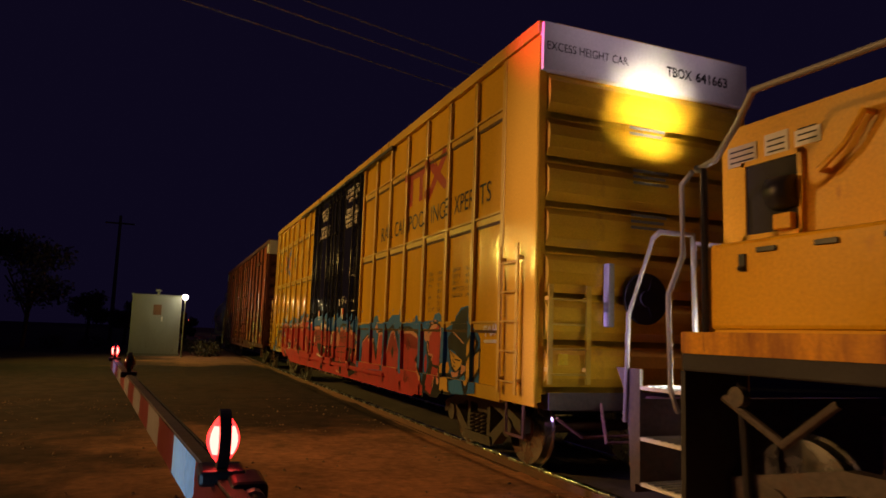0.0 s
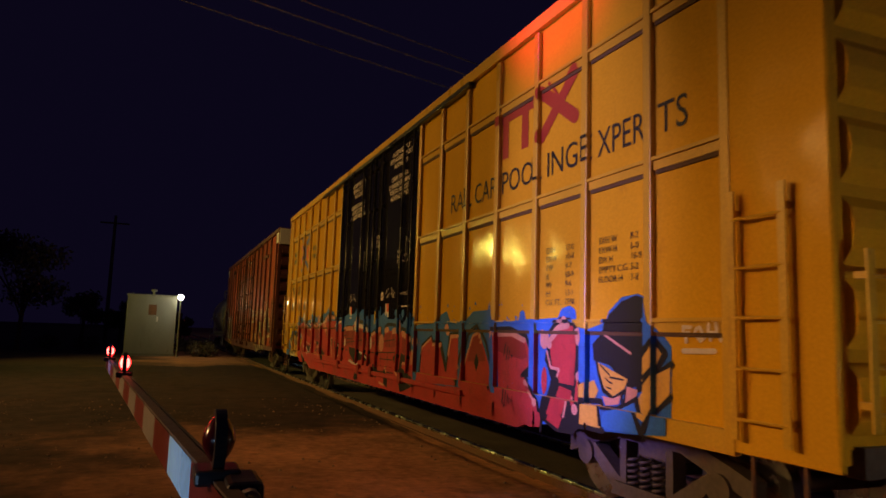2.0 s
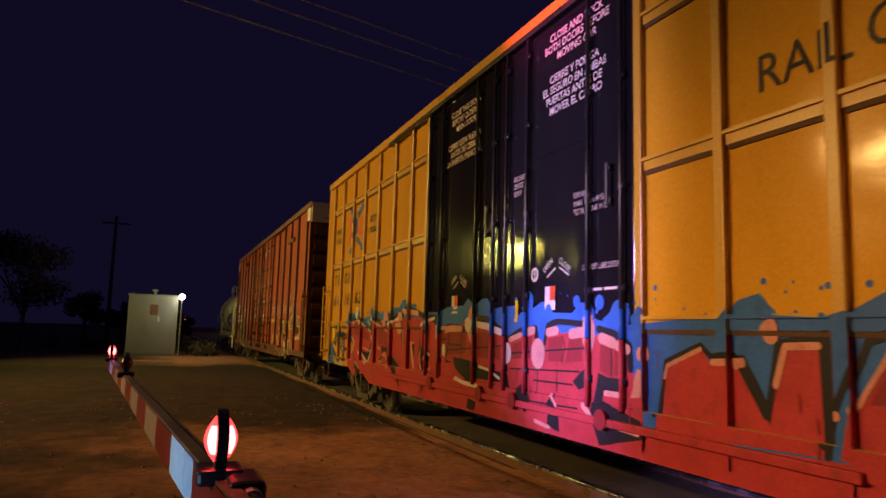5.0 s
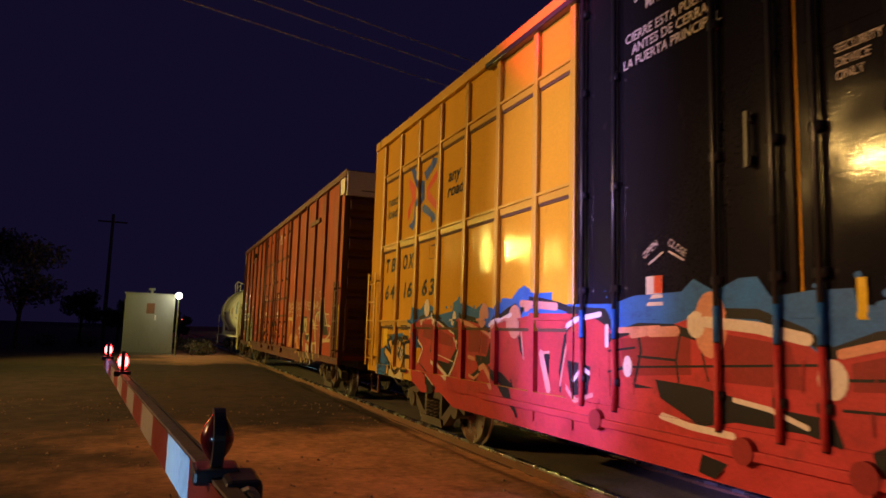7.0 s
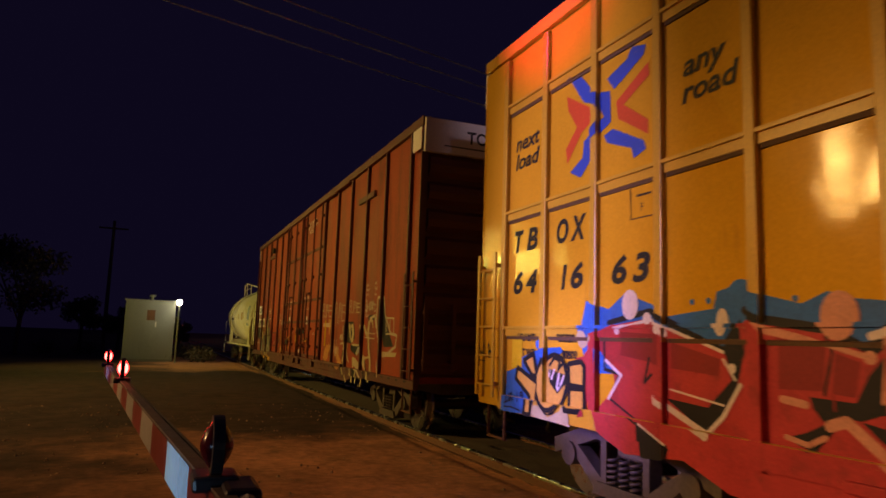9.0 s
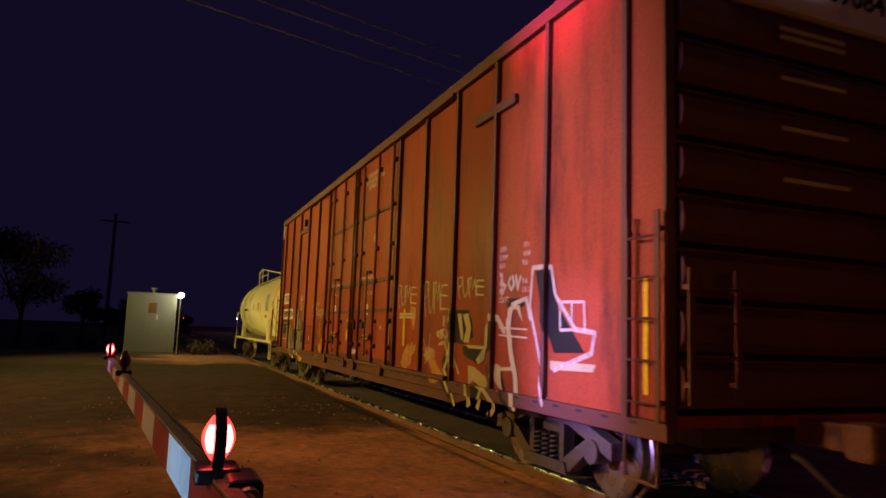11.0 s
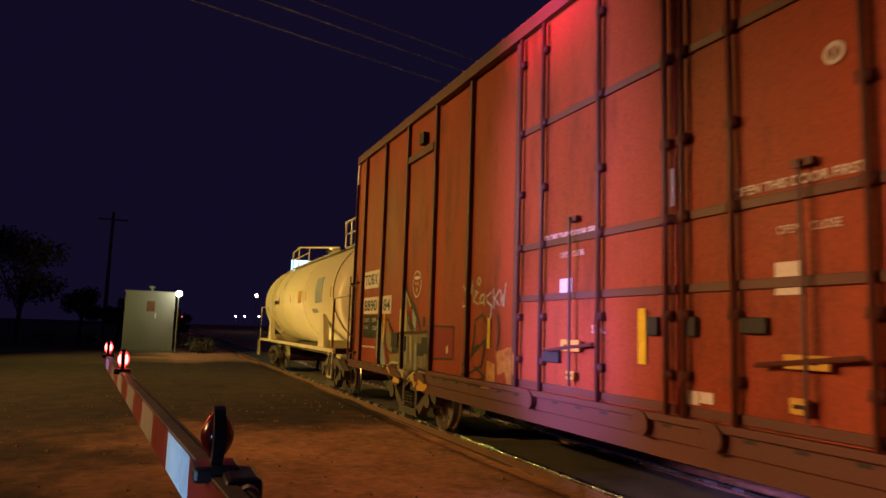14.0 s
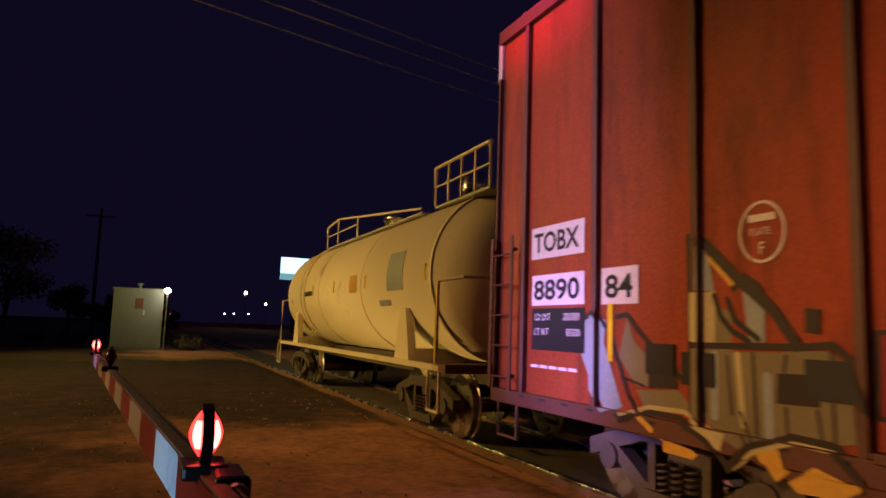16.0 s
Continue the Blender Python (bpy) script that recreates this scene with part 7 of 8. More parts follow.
    lay("slogan_mark", [
        *poly([(17.28, 4.28), (17.09, 4.26), (16.83, 3.98), (16.6, 3.93), (16.58, 3.63), (16.87, 3.51), (16.91, 3.33), (17.07, 3.2), (17.26, 3.29), (17.04, 3.39), (17.01, 3.55), (16.69, 3.71), (16.78, 3.85), (17.02, 3.95)]),
        *poly([(16.64, 4.06), (16.35, 4.14), (16.27, 4.23), (16.09, 4.18), (16.11, 4.1), (16.53, 3.92)]),
        *poly([(16.69, 3.52), (16.55, 3.55), (16.12, 3.33), (16.09, 3.25), (16.25, 3.2), (16.28, 3.3), (16.64, 3.44)]),
    ], P_NAVY, CAR_A, A_RELIEF, 0.006, "blue half of a crossed emblem")
    lay("slogan_mark", [
        *poly([(17.33, 4.11), (16.92, 3.87), (16.82, 3.75), (17.06, 3.65), (17.31, 3.39), (17.34, 3.55), (17.14, 3.73), (17.3, 3.95)]),
        *poly([(16.05, 4.01), (16.04, 3.89), (16.39, 3.73), (16.06, 3.5), (16.06, 3.37), (16.47, 3.62), (16.5, 3.79)]),
    ], P_ORANGE, CAR_A, A_RELIEF, 0.0055, "orange half of a crossed emblem")
    lay("white_tag", [
        *stroke([(13.46, 1.94), (13.5, 2.21), (13.35, 2.06), (13.31, 2.23), (13.27, 1.95)], 0.024),
        *stroke([(13.24, 2.01), (13.14, 2.07), (13.21, 2.09), (13.24, 1.96), (13.12, 1.92)], 0.024),
        *stroke([(12.97, 2.04), (13.06, 2.02), (13.07, 1.93), (12.97, 1.94), (12.96, 2.04), (12.95, 1.9)], 0.024),
        *stroke([(12.77, 2.05), (12.89, 2.01), (12.88, 1.95), (12.74, 1.89), (12.77, 1.75), (12.81, 1.71)], 0.024),
        *stroke([(12.7, 2.09), (12.68, 1.87)], 0.024),
        *stroke([(12.54, 2.08), (12.67, 1.98), (12.56, 1.9)], 0.024),
        *stroke([(12.51, 2.06), (12.49, 1.9), (12.45, 2.02), (12.43, 1.89), (12.39, 2.15)], 0.024),
        *stroke([(13.6, 1.9), (13.39, 1.9)], 0.024),
        *stroke([(13.53, 2.0), (13.47, 1.78)], 0.024),
        *stroke([(13.15, 2.19), (13.17, 2.22), (13.11, 2.26), (13.06, 2.21), (13.11, 2.16), (13.15, 2.19)], 0.024),
    ], P_TAG, CAR_B, B_RELIEF, 0.01, "white scrawled tag")
    lay("paint_patch", [
        *poly([(12.86, 1.24), (12.63, 1.2), (12.64, 0.92), (12.86, 0.91)]),
        *poly([(12.62, 1.35), (12.4, 1.39), (12.36, 1.14), (12.56, 1.08)]),
        *poly([(12.39, 1.4), (12.22, 1.42), (12.21, 0.96), (12.33, 1.0), (12.38, 1.13)]),
        *poly([(12.1, 1.36), (12.03, 1.36), (12.05, 1.09), (12.11, 1.14)]),
    ], P_TRANSP, CAR_B, B_RELIEF, 0.004, "pale cream roller patches")
    lay("dark_scrawl", [
        *stroke([(13.58, 1.03), (13.3, 1.27), (13.2, 1.72), (13.0, 1.79), (12.81, 1.62)], 0.035),
        *stroke([(13.3, 1.27), (12.9, 1.49), (13.0, 1.16), (13.52, 1.0)], 0.035),
        *stroke([(13.2, 1.14), (12.91, 1.04), (13.15, 0.95), (12.91, 0.91)], 0.035),
        *stroke([(12.59, 1.78), (12.53, 1.57), (12.6, 1.38)], 0.035),
        *stroke([(13.2, 1.65), (13.25, 1.34), (13.1, 1.42)], 0.035),
    ], P_SMOKE, CAR_B, B_RELIEF, 0.0065, "dark scrawled tag")
    # Recess panel painted flat, its dark shade put into fill and outline.
    lay("recess_panel", [
        *poly([(14.61, 1.64), (13.88, 1.63), (13.89, 1.2), (14.62, 1.17)]),
    ], P_DEEP, CAR_B, B_RELIEF, 0.004, "flat dark red for the shaded recess panel")
    # This outline is the shade along the recess edge, painted on.
    lay("patch_seam", [
        *stroke([(14.61, 1.64), (13.88, 1.63), (13.89, 1.2), (14.62, 1.17), (14.61, 1.64)], 0.03),
    ], P_SMOKE, CAR_B, B_RELIEF, 0.0055, "painted shade round the recess panel")
    lay("white_dab", [
        *disc(14.09, 1.32, 0.035, 16, 0.06),
    ], P_WHITE, CAR_B, B_RELIEF, 0.0075, "white paint dab")
    lay("graffiti_dull_fill", [
        *poly([(15.96, 1.86), (15.64, 1.76), (15.64, 1.49), (15.27, 1.5), (15.09, 1.52), (14.89, 1.52), (14.77, 1.41), (14.75, 1.01), (15.3, 0.91), (15.47, 0.83), (15.97, 1.02)]),
        *poly([(16.76, 1.73), (16.66, 1.52), (16.19, 1.21), (16.64, 1.17), (16.87, 1.4)]),
        *poly([(16.64, 1.14), (16.15, 1.18), (15.97, 1.02), (16.54, 1.01)]),
    ], P_TAUPE, CAR_B, B_RELIEF, 0.008, "dull taupe sprayed letters")
    lay("graffiti_grey", [
        *poly([(17.42, 1.69), (17.25, 1.77), (17.05, 1.7), (17.08, 1.51), (16.82, 0.98), (17.04, 0.91), (17.24, 1.12), (17.41, 1.38)]),
        *poly([(15.54, 1.9), (15.36, 1.84), (15.36, 1.56), (15.49, 1.56)]),
        *poly([(15.91, 2.24), (15.85, 2.17), (15.79, 1.91), (15.92, 1.92)]),
        *stroke([(15.8, 1.46), (15.8, 1.04)], 0.07),
        *stroke([(15.35, 1.34), (15.34, 0.96)], 0.07),
    ], P_GREY, CAR_B, B_RELIEF, 0.0095, "grey-blue sprayed fill")
    lay("graffiti_block", [
        *poly([(16.03, 1.9), (15.78, 1.91), (15.79, 1.54), (16.03, 1.54)]),
        *stroke([(16.78, 0.93), (16.49, 1.02), (16.1, 1.03), (15.79, 0.92)], 0.035),
        *stroke([(15.62, 0.72), (15.4, 0.87), (15.11, 0.97), (14.88, 0.96)], 0.035),
        *stroke([(15.59, 1.47), (15.55, 1.01)], 0.05),
        *poly([(15.97, 0.95), (15.65, 0.94), (15.69, 0.82), (15.85, 0.85)]),
    ], P_CREAM, CAR_B, B_RELIEF, 0.0105, "pale cream sprayed block and arcs")
    lay("graffiti_tan", [
        *poly([(15.4, 0.86), (15.24, 0.95), (15.17, 0.78), (15.27, 0.7)]),
        *poly([(15.18, 0.72), (14.97, 0.85), (14.68, 0.78), (14.84, 0.69), (15.12, 0.67)]),
        *poly([(16.29, 0.81), (15.88, 0.76), (15.97, 0.71), (16.29, 0.71)]),
        *stroke([(15.83, 2.15), (15.63, 1.96)], 0.05),
        *stroke([(16.59, 0.97), (16.39, 0.86)], 0.05),
    ], P_TAN, CAR_B, B_RELIEF, 0.0105, "tan sprayed streaks")
    lay("graffiti_outline", [
        *stroke([(16.04, 2.33), (16.02, 1.04)], 0.05),
        *stroke([(15.9, 2.28), (15.59, 2.0), (15.28, 1.76), (15.12, 1.55)], 0.08),
        *stroke([(15.61, 1.92), (15.52, 2.0), (15.41, 1.93), (15.34, 1.81)], 0.045),
        *stroke([(16.02, 1.52), (15.09, 1.54), (14.88, 1.56), (14.75, 1.46), (14.66, 1.21)], 0.045),
        *stroke([(15.79, 1.88), (15.73, 1.73), (15.63, 1.63), (15.48, 1.56)], 0.045),
        *stroke([(15.67, 1.85), (15.6, 1.7), (15.41, 1.58)], 0.045),
        *stroke([(17.42, 1.71), (17.18, 1.77), (16.98, 1.58), (16.74, 1.09), (16.63, 0.97)], 0.045),
        *stroke([(16.9, 1.73), (16.76, 1.75), (16.63, 1.63), (16.14, 1.28)], 0.045),
        *stroke([(15.66, 0.7), (15.44, 0.89), (15.17, 0.99), (14.88, 0.98), (14.69, 0.82)], 0.045),
        *stroke([(16.78, 0.88), (16.49, 0.98), (16.13, 0.98), (15.81, 0.86), (15.65, 0.71)], 0.045),
        *stroke([(15.9, 1.45), (15.89, 1.06)], 0.022),
        *stroke([(15.68, 1.46), (15.64, 1.07)], 0.022),
        *stroke([(15.46, 1.49), (15.43, 0.89)], 0.022),
        *stroke([(15.57, 1.09), (15.47, 0.89), (15.66, 0.74)], 0.022),
        *stroke([(15.2, 1.48), (15.22, 1.38)], 0.022),
        *stroke([(15.21, 1.16), (15.2, 0.98)], 0.022),
        *stroke([(14.89, 1.52), (14.88, 0.98)], 0.022),
        *stroke([(15.97, 1.48), (15.97, 1.54)], 0.022),
        *stroke([(14.99, 1.17), (14.96, 0.99)], 0.022),
        *stroke([(16.84, 1.23), (16.54, 1.18)], 0.022),
        *poly([(16.49, 1.34), (16.16, 1.36), (16.16, 1.19), (16.49, 1.17)]),
        *poly([(15.27, 1.37), (14.95, 1.38), (14.97, 1.19), (15.28, 1.18)]),
        *poly([(15.06, 1.78), (14.95, 1.77), (14.96, 1.62), (15.06, 1.63)]),
    ], P_SMOKE, CAR_B, B_RELIEF, 0.0115, "black sprayed outlines")


build_graffiti()


def fitted(text, y, z, width, size, lean=0.0, bold=0.0):
    """A line of letters from y, as wide as given."""
    t = words(text, y, z, size, 1.0, lean, bold)
    lo = min(p[0] for tri in t for p in tri)
    k = width / (y - lo)
    return [[(y - (y - p[0]) * k, p[1]) for p in tri] for tri in t]


def end_letters(name, tris, material, car, y, label=""):
    """Letters on an end wall that faces -y, given in (x, z)."""
    bm = fresh()
    for tri in tris:
        f = bm.faces.new([bm.verts.new((-a, y, b)) for a, b in tri])
        f.normal_update()
        if f.normal.y > 0:
            f.normal_flip()
    return part(name, bm, material, car, label)


def build_lettering():
    a = []
    for s, y0, y1 in (("RAIL", 6.03, 5.3), ("CAR", 5.22, 4.57), ("POOL", 4.45, 3.49), ("ING", 3.4, 2.8), ("E", 2.71, 2.55), ("XPER", 2.46, 1.77), ("TS", 1.61, 1.25)):
        a += fitted(s, y0, 3.28, y0 - y1, 0.38)
    a += fitted("next", 18.42, 3.78, 0.55, 0.25, 0.2, 0.006) + fitted("load", 18.42, 3.56, 0.55, 0.25, 0.2, 0.006)
    a += fitted("any", 15.64, 3.72, 0.46, 0.25, 0.2, 0.006) + fitted("road", 15.66, 3.5, 0.6, 0.25, 0.2, 0.006)
    for s, y, z in (("TB", 18.43, 2.6), ("OX", 17.52, 2.6), ("64", 18.43, 2.13), ("16", 17.46, 2.13), ("63", 16.59, 2.13)):
        a += fitted(s[0], y, z, 0.24 if s[0] != "1" else 0.16, 0.33, 0.2, 0.012) + fitted(s[1], y - (0.2 if s[0] == "1" else 0.3), z, 0.25, 0.33, 0.2, 0.012)
    for y0, y1, z0, z1 in ((16.3, 15.96, 2.66, 2.67), (16.3, 15.96, 2.97, 2.98), (16.3, 16.29, 2.66, 2.98), (15.97, 15.96, 2.66, 2.98)):
        a += rect(y0, y1, z0, z1)
    a += words("F", 16.17, 2.72, 0.1)
    a += bars(16.22, 2.85, 1, 0.2, 0.02, 0)
    rows = (("EXH", "17-0"), ("EXW", "10-8"), ("EW", "9-7"), ("IL", "60-9"), ("IW", "9-6"), ("IH", "13-1"), ("CU. FT.", "7550"))
    for k, (p, q) in enumerate(rows):
        a += words(p, 3.37, 2.45 - 0.09 * k, 0.085, 1.1) + words(q, 3.0, 2.45 - 0.09 * k, 0.085, 1.0)
    rows = (("EXH W", "8-2"), ("EXW H", "6-0"), ("EW H", "16-9"), ("EMPTY C.G.", "5-2"), ("FLOOR H", "3-8"))
    for k, (p, q) in enumerate(rows):
        a += words(p, 2.43, 2.45 - 0.09 * k, 0.085, 1.0) + words(q, 1.97, 2.45 - 0.09 * k, 0.085, 1.0)
    a += words("LD LMT", 18.24, 1.6, 0.11, bold=0.004) + words("205200", 17.44, 1.6, 0.11, bold=0.004) + words("LT WT", 18.24, 1.44, 0.11, bold=0.004) + words("80800", 17.38, 1.44, 0.11, bold=0.004)
    lay("lettering", a, P_BLACK, CAR_A, A_RELIEF, 0.005, "black stencilled lettering")
    # the owner's mark as plain red shapes
    m = rect(4.55, 3.6, 4.14, 4.26) + rect(4.43, 4.28, 3.7, 4.14) + rect(3.96, 3.8, 3.72, 4.14)
    m += stroke([(3.5, 4.25), (2.85, 3.8)], 0.15) + stroke([(2.85, 4.28), (3.5, 3.75)], 0.15) + stroke([(3.32, 4.3), (3.15, 4.08), (3.38, 3.76)], 0.04)
    lay("owner_mark", m, P_LOGO, CAR_A, A_RELIEF, 0.0045, "faded red painted emblem")
    d = []
    for k, s in enumerate(("CLOSE AND LOCK", "BOTH DOORS BEFORE", "MOVING CAR", "", "CIERRE Y PONGA", "EL SEGURO EN AMBAS", "PUERTAS ANTES DE", "MOVER EL CARRO")):
        if s:
            d += words(s, 8.86 - 0.035 * (18 - len(s)), 4.7 - 0.115 * k, 0.12, 0.95, bold=0.002)
    for k, s in enumerate(("CLOSE THIS DOOR", "BEFORE CLOSING", "MAIN DOOR", "", "CIERRE ESTA PUERTA", "ANTES DE CERRAR", "LA PUERTA PRINCIPAL")):
        if s:
            d += words(s, 11.55 - 0.03 * (19 - len(s)), 4.62 - 0.115 * k, 0.12, 0.95, bold=0.002)
    for y in (9.5,):
        for k, s in enumerate(("SECURITY", "DEVICE", "ONLY")):
            d += words(s, y, 3.32 - 0.085 * k, 0.085, 0.8)
    for y in (11.28, 8.8):
        d += words("OPEN", y, 2.22, 0.085, 0.9, turn=0.5) + words("CLOSE", y - 0.28, 2.32, 0.085, 0.9, turn=-0.5)
        d += stroke([(y - 0.06, 2.18), (y - 0.22, 2.26)], 0.015) + stroke([(y - 0.3, 2.26), (y - 0.46, 2.18)], 0.015)
        d += rect(y - 0.02, y - 0.22, 1.84, 2.08)
    d += words("DO NOT LUBE DOORS", 8.1, 2.2, 0.075, 0.8) + bars(8.0, 2.0, 2, 0.22, 0.025, 0.03)
    for k in range(3):
        d += words(("OPENING", "MAIN  W 8-0  H 12-4", "TOTAL W 16-0  H 12-4")[k], 8.25, 2.92 - 0.085 * k, 0.08, 0.75)
    d += hoop(9.0, 2.22, 0.062, 0.03) + rect(9.01, 8.99, 2.18, 2.26)
    lay("door_lettering", d, P_WHITE, CAR_A, A_RELIEF, 0.004, "white stencilled door instructions")
    o = []
    for y in (11.28, 8.8):
        o += rect(y - 0.12, y - 0.22, 1.94, 2.08)
    lay("sticker_patch", o, P_ORANGE, CAR_A, A_RELIEF, 0.007)
    f = rect(18.41, 18.18, 1.3, 1.62) + rect(9.42, 9.36, 1.72, 1.96)
    lay("reflective_strip", f, P_FLUO, CAR_A, A_RELIEF, 0.0065, "yellow reflective patch")
    e = [[(-(0.03 + (3.0 - p[0])), p[1]) for p in t] for t in fitted("EXCESS HEIGHT CAR", 3.0, 4.78, 1.1, 0.14)]
    end_letters("end_lettering", e, P_BLACK, CAR_A, -0.064, "black lettering on the white plate")
    n = [[(-(1.72 + (3.0 - p[0])), p[1]) for p in t] for t in fitted("TBOX", 3.03, 4.76, 0.38, 0.17, bold=0.004) + fitted("641663", 2.59, 4.76, 0.5, 0.17, bold=0.004)]
    end_letters("end_lettering", n, P_BLACK, CAR_A, -0.064)
    small = []
    for x, z, k in ((1.1, 4.0, 2), (1.15, 3.5, 3), (1.12, 2.98, 3)):
        for i in range(k):
            small += [[(-x - 0.5 + 0.04 * (i % 2), z - 0.07 * i), (-x, z - 0.07 * i), (-x, z + 0.035 - 0.07 * i)], [(-x - 0.5 + 0.04 * (i % 2), z - 0.07 * i), (-x, z + 0.035 - 0.07 * i), (-x - 0.5 + 0.04 * (i % 2), z + 0.035 - 0.07 * i)]]
    end_letters("end_lettering", small, P_TAUPE, CAR_A, -0.128)
    # the brown wagon
    b = rect(18.33, 17.38, 2.33, 2.66) + rect(18.31, 17.37, 1.85, 2.16) + rect(17.11, 16.61, 1.84, 2.16)
    lay("stencil_patch", b, P_WHITE, CAR_B, B_RELIEF, 0.013, "white painted plates")
    lay("data_plate", rect(18.3, 17.36, 1.4, 1.82), P_BLACK, CAR_B, B_RELIEF, 0.012)
    c = fitted("TOBX", 18.28, 2.4, 0.82, 0.28, bold=0.006) + fitted("8890", 18.27, 1.91, 0.82, 0.28, bold=0.006) + fitted("84", 17.06, 1.9, 0.38, 0.28, bold=0.006)
    lay("stencil_mark", c, P_BLACK, CAR_B, B_RELIEF, 0.015)
    w = words("LD LMT", 18.25, 1.7, 0.1, 0.9) + words("202700", 17.72, 1.7, 0.1, 0.9) + words("LT WT", 18.25, 1.55, 0.1, 0.9) + words("83300", 17.66, 1.55, 0.1, 0.9) + bars(18.3, 1.22, 5, 0.14, 0.03, 0.03)
    lay("data_lettering", w, P_WHITE, CAR_B, B_RELIEF, 0.014)
    ring = []
    for k in range(28):
        p, q = 2 * math.pi * k / 28, 2 * math.pi * (k + 1) / 28
        ring += stroke([(15.37 + 0.18 * math.cos(p), 2.29 + 0.2 * math.sin(p)), (15.37 + 0.18 * math.cos(q), 2.29 + 0.2 * math.sin(q))], 0.02)
    ring += words("PLATE", 15.47, 2.27, 0.07, 0.9) + words("F", 15.4, 2.14, 0.12) + bars(15.48, 2.36, 1, 0.22, 0.05, 0)
    for k, s in enumerate(("CLOSE AND LOCK", "BOTH DOORS BEFORE", "MOVING CAR")):
        ring += words(s, 8.9 - 0.03 * (17 - len(s)), 4.58 - 0.12 * k, 0.125, 0.95, bold=0.002)
    ring += words("CLOSE THIS DOOR FIRST", 11.46, 2.52, 0.09, 1.0, bold=0.002) + words("OPEN", 11.14, 2.33, 0.075, 0.85) + words("CLOSE", 10.92, 2.33, 0.075, 0.85)
    ring += words("OPEN THIS DOOR FIRST", 8.9, 2.56, 0.09, 1.0, bold=0.002) + words("OPEN", 8.55, 2.26, 0.08, 0.9) + words("CLOSE", 8.3, 2.26, 0.08, 0.9) + words("SEAL", 7.6, 1.6, 0.1) + words("SEAL", 10.6, 1.6, 0.1)
    ring += rect(8.57, 8.36, 1.87, 2.08) + rect(11.14, 10.93, 1.93, 2.12) + rect(9.4, 9.26, 1.1, 1.2) + rect(9.25, 9.12, 1.12, 1.2) + hoop(8.1, 3.32, 0.058, 0.028) + rect(8.11, 8.09, 3.28, 3.36) + rect(9.55, 9.45, 2.6, 2.9)
    for k, (p, q) in enumerate((("EXH", "17-1"), ("EXW", "10-8"), ("EW", "9-5"), ("IL", ""), ("IW", "9-6"), ("IH", "13-1"), ("CU FT", ""))):
        ring += words(p, 2.98, 2.56 - 0.1 * k, 0.09) + (words(q, 2.42, 2.56 - 0.1 * k, 0.09) if q else [])
    lay("lettering", ring, P_WHITE, CAR_B, B_RELIEF, 0.011, "white stencilled lettering")
    lay("reflective_strip", rect(0.34, 0.28, 1.14, 2.11) + rect(6.42, 6.32, 1.35, 1.95) + rect(12.84, 12.77, 1.38, 1.75) + rect(17.02, 16.95, 1.35, 1.85) + rect(9.94, 9.84, 1.36, 1.81), P_FLUO, CAR_B, B_RELIEF, 0.0135, "yellow reflective strips")
    t = [[(-(0.72 + (3.0 - p[0])), p[1]) for p in tri] for tri in fitted("TOBX", 3.0, 4.76, 0.72, 0.28, bold=0.006) + fitted("889084", 2.1, 4.76, 0.95, 0.28, bold=0.006) + bars(3.4, 4.66, 1, 0.8, 0.02, 0)]
    end_letters("end_lettering", t, P_BLACK, CAR_B, -0.064)
    s = []
    for z in (4.3, 4.22, 3.85, 3.4, 2.95):
        s += [[(-1.9, z), (-1.1, z), (-1.1, z + 0.04)], [(-1.9, z), (-1.1, z + 0.04), (-1.9, z + 0.04)]]
    end_letters("end_lettering", s, P_CREAM, CAR_B, -0.128)
    # the tank
    for y0, y1, z0, z1, m in ((1.9, 2.7, 2.2, 2.85, P_GREY), (4.6, 5.1, 2.25, 2.6, P_TAN), (8.6, 9.6, 2.3, 2.42, P_BLACK), (2.6, 3.2, 1.95, 2.05, P_GREY)):
        bm = fresh()
        n = 5
        vs = []
        for k in range(n + 1):
            z = z0 + (z1 - z0) * k / n
            x = CX - math.sqrt(1.358 ** 2 - (z - 2.42) ** 2)
            vs.append([bm.verts.new((x, y, z)) for y in (y0, y1)])
        for p, q in zip(vs, vs[1:]):
            bm.faces.new((p[0], p[1], q[1], q[0]))
        part("tank_notice", bm, m, CAR_T, "stencilled notice on the tank")


build_lettering()


def build_overspray():
    """Flecks and drips round the sprayed letters."""
    rng = random.Random(21)
    fleck, drip = [], []
    for i in range(70):
        y = rng.uniform(3.6, 15.6)
        fleck += disc(y, rng.uniform(1.72, 2.0), rng.choice((0.008, 0.012, 0.016, 0.024)), 8)
    for i in range(34):
        y, z = rng.uniform(3.2, 16.0), rng.uniform(0.9, 1.5)
        drip += stroke([(y, z), (y + rng.uniform(-0.01, 0.01), z - rng.uniform(0.06, 0.2))], rng.choice((0.008, 0.012, 0.016)))
    tagged(lay("overspray", fleck, P_BLUE, CAR_A, A_RELIEF, 0.003), "blue spray flecks", kind="stuff")
    tagged(lay("paint_drip", drip, P_DEEP, CAR_A, A_RELIEF, 0.0135), "thin dark red paint drips", kind="stuff")


build_overspray()


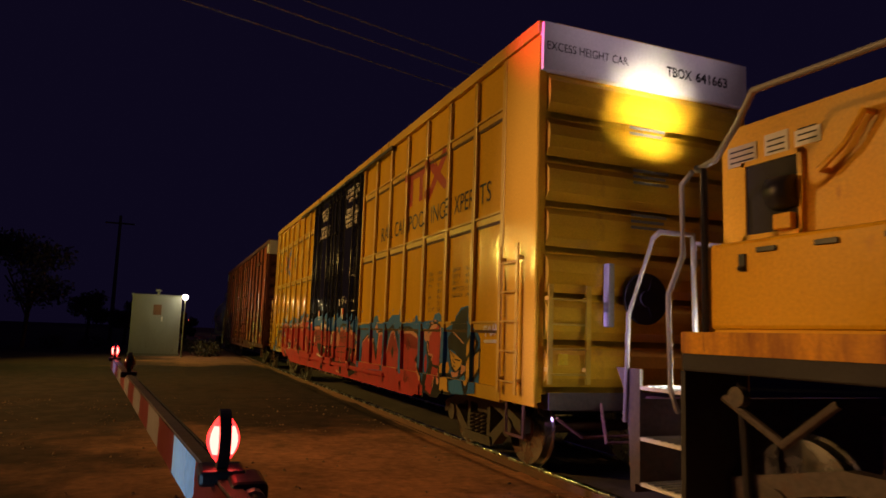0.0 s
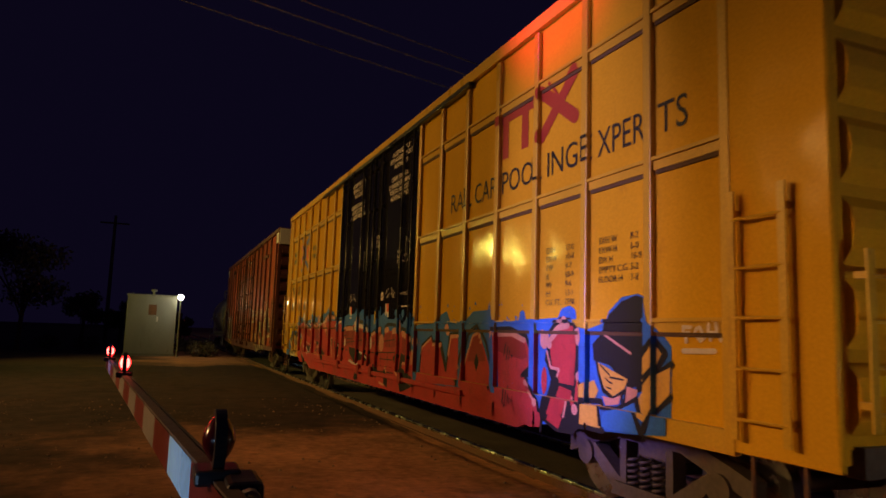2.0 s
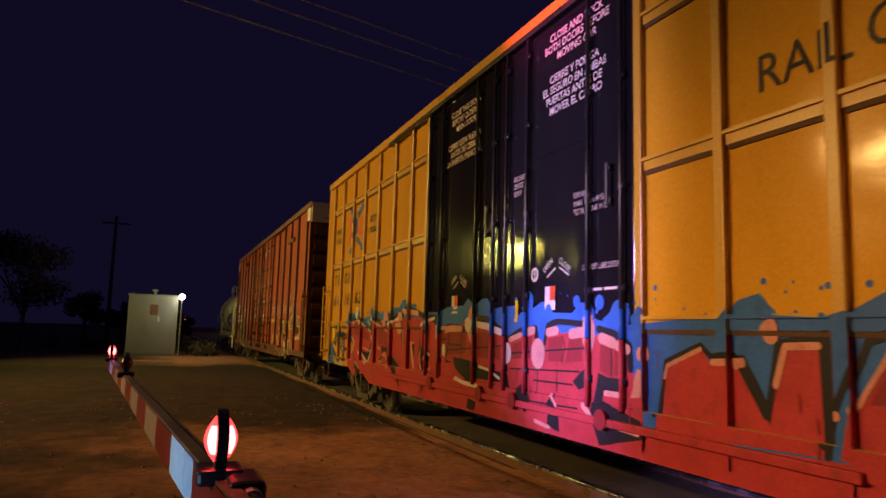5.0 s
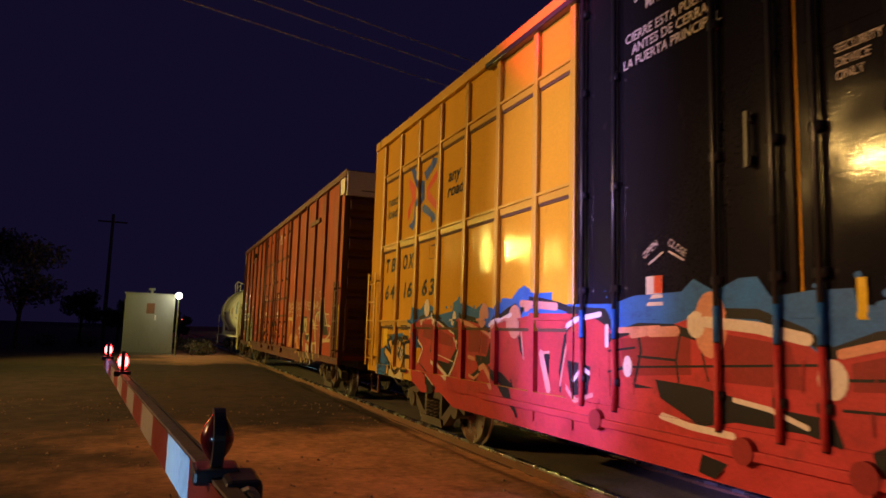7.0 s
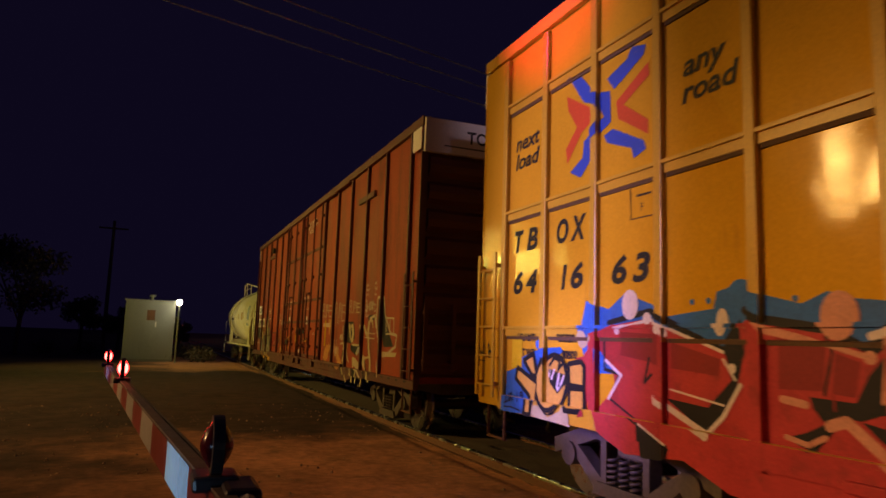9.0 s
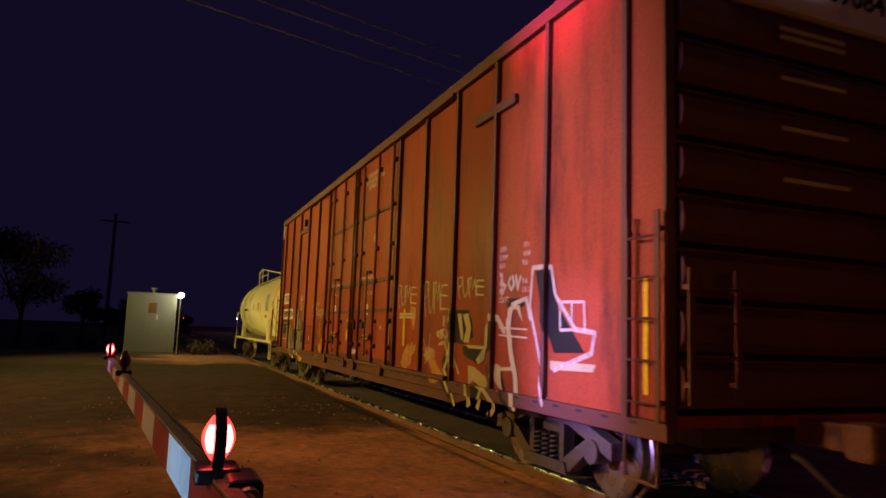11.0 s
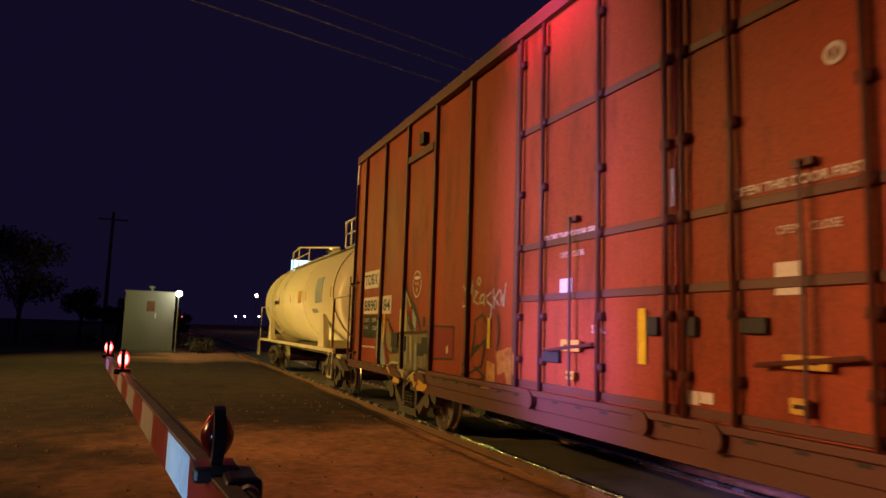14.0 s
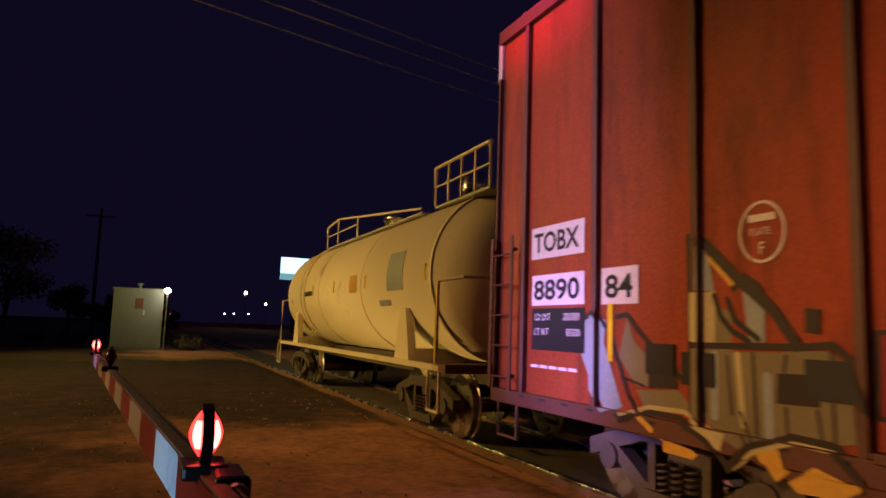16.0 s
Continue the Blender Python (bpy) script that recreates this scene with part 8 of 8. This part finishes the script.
# ---- what moves ----
def motions():
    times = [0.5 * k for k in range(33)]
    for car, y in ((CAR_L, 6.45), (CAR_A, 6.45), (CAR_B, 27.91), (CAR_T, 48.66)):
        walk(car, [(t, pose(SIDE, y - gone(t), 0)) for t in times])
    ticks = [16.0 * k / 120 for k in range(121)]
    for w, k in WHEELSETS:
        walk(w, [(t, pose(CX, k, WHEEL_R, math.degrees(gone(t) / WHEEL_R))) for t in ticks])
    for drum, place, phase in FLASHERS:
        angle = 180 * phase
        rows = [(0.0, angle)]
        for t in CHANGES:
            rows += [(t - 0.067, angle), (t - 0.034, angle + 60), (t, angle + 120), (t + 0.034, angle + 180)]
            angle += 180
        rows.append((16.0, angle))
        walk(drum, [(t, pose(*place, 0, 0, a)) for t, a in rows])



motions()
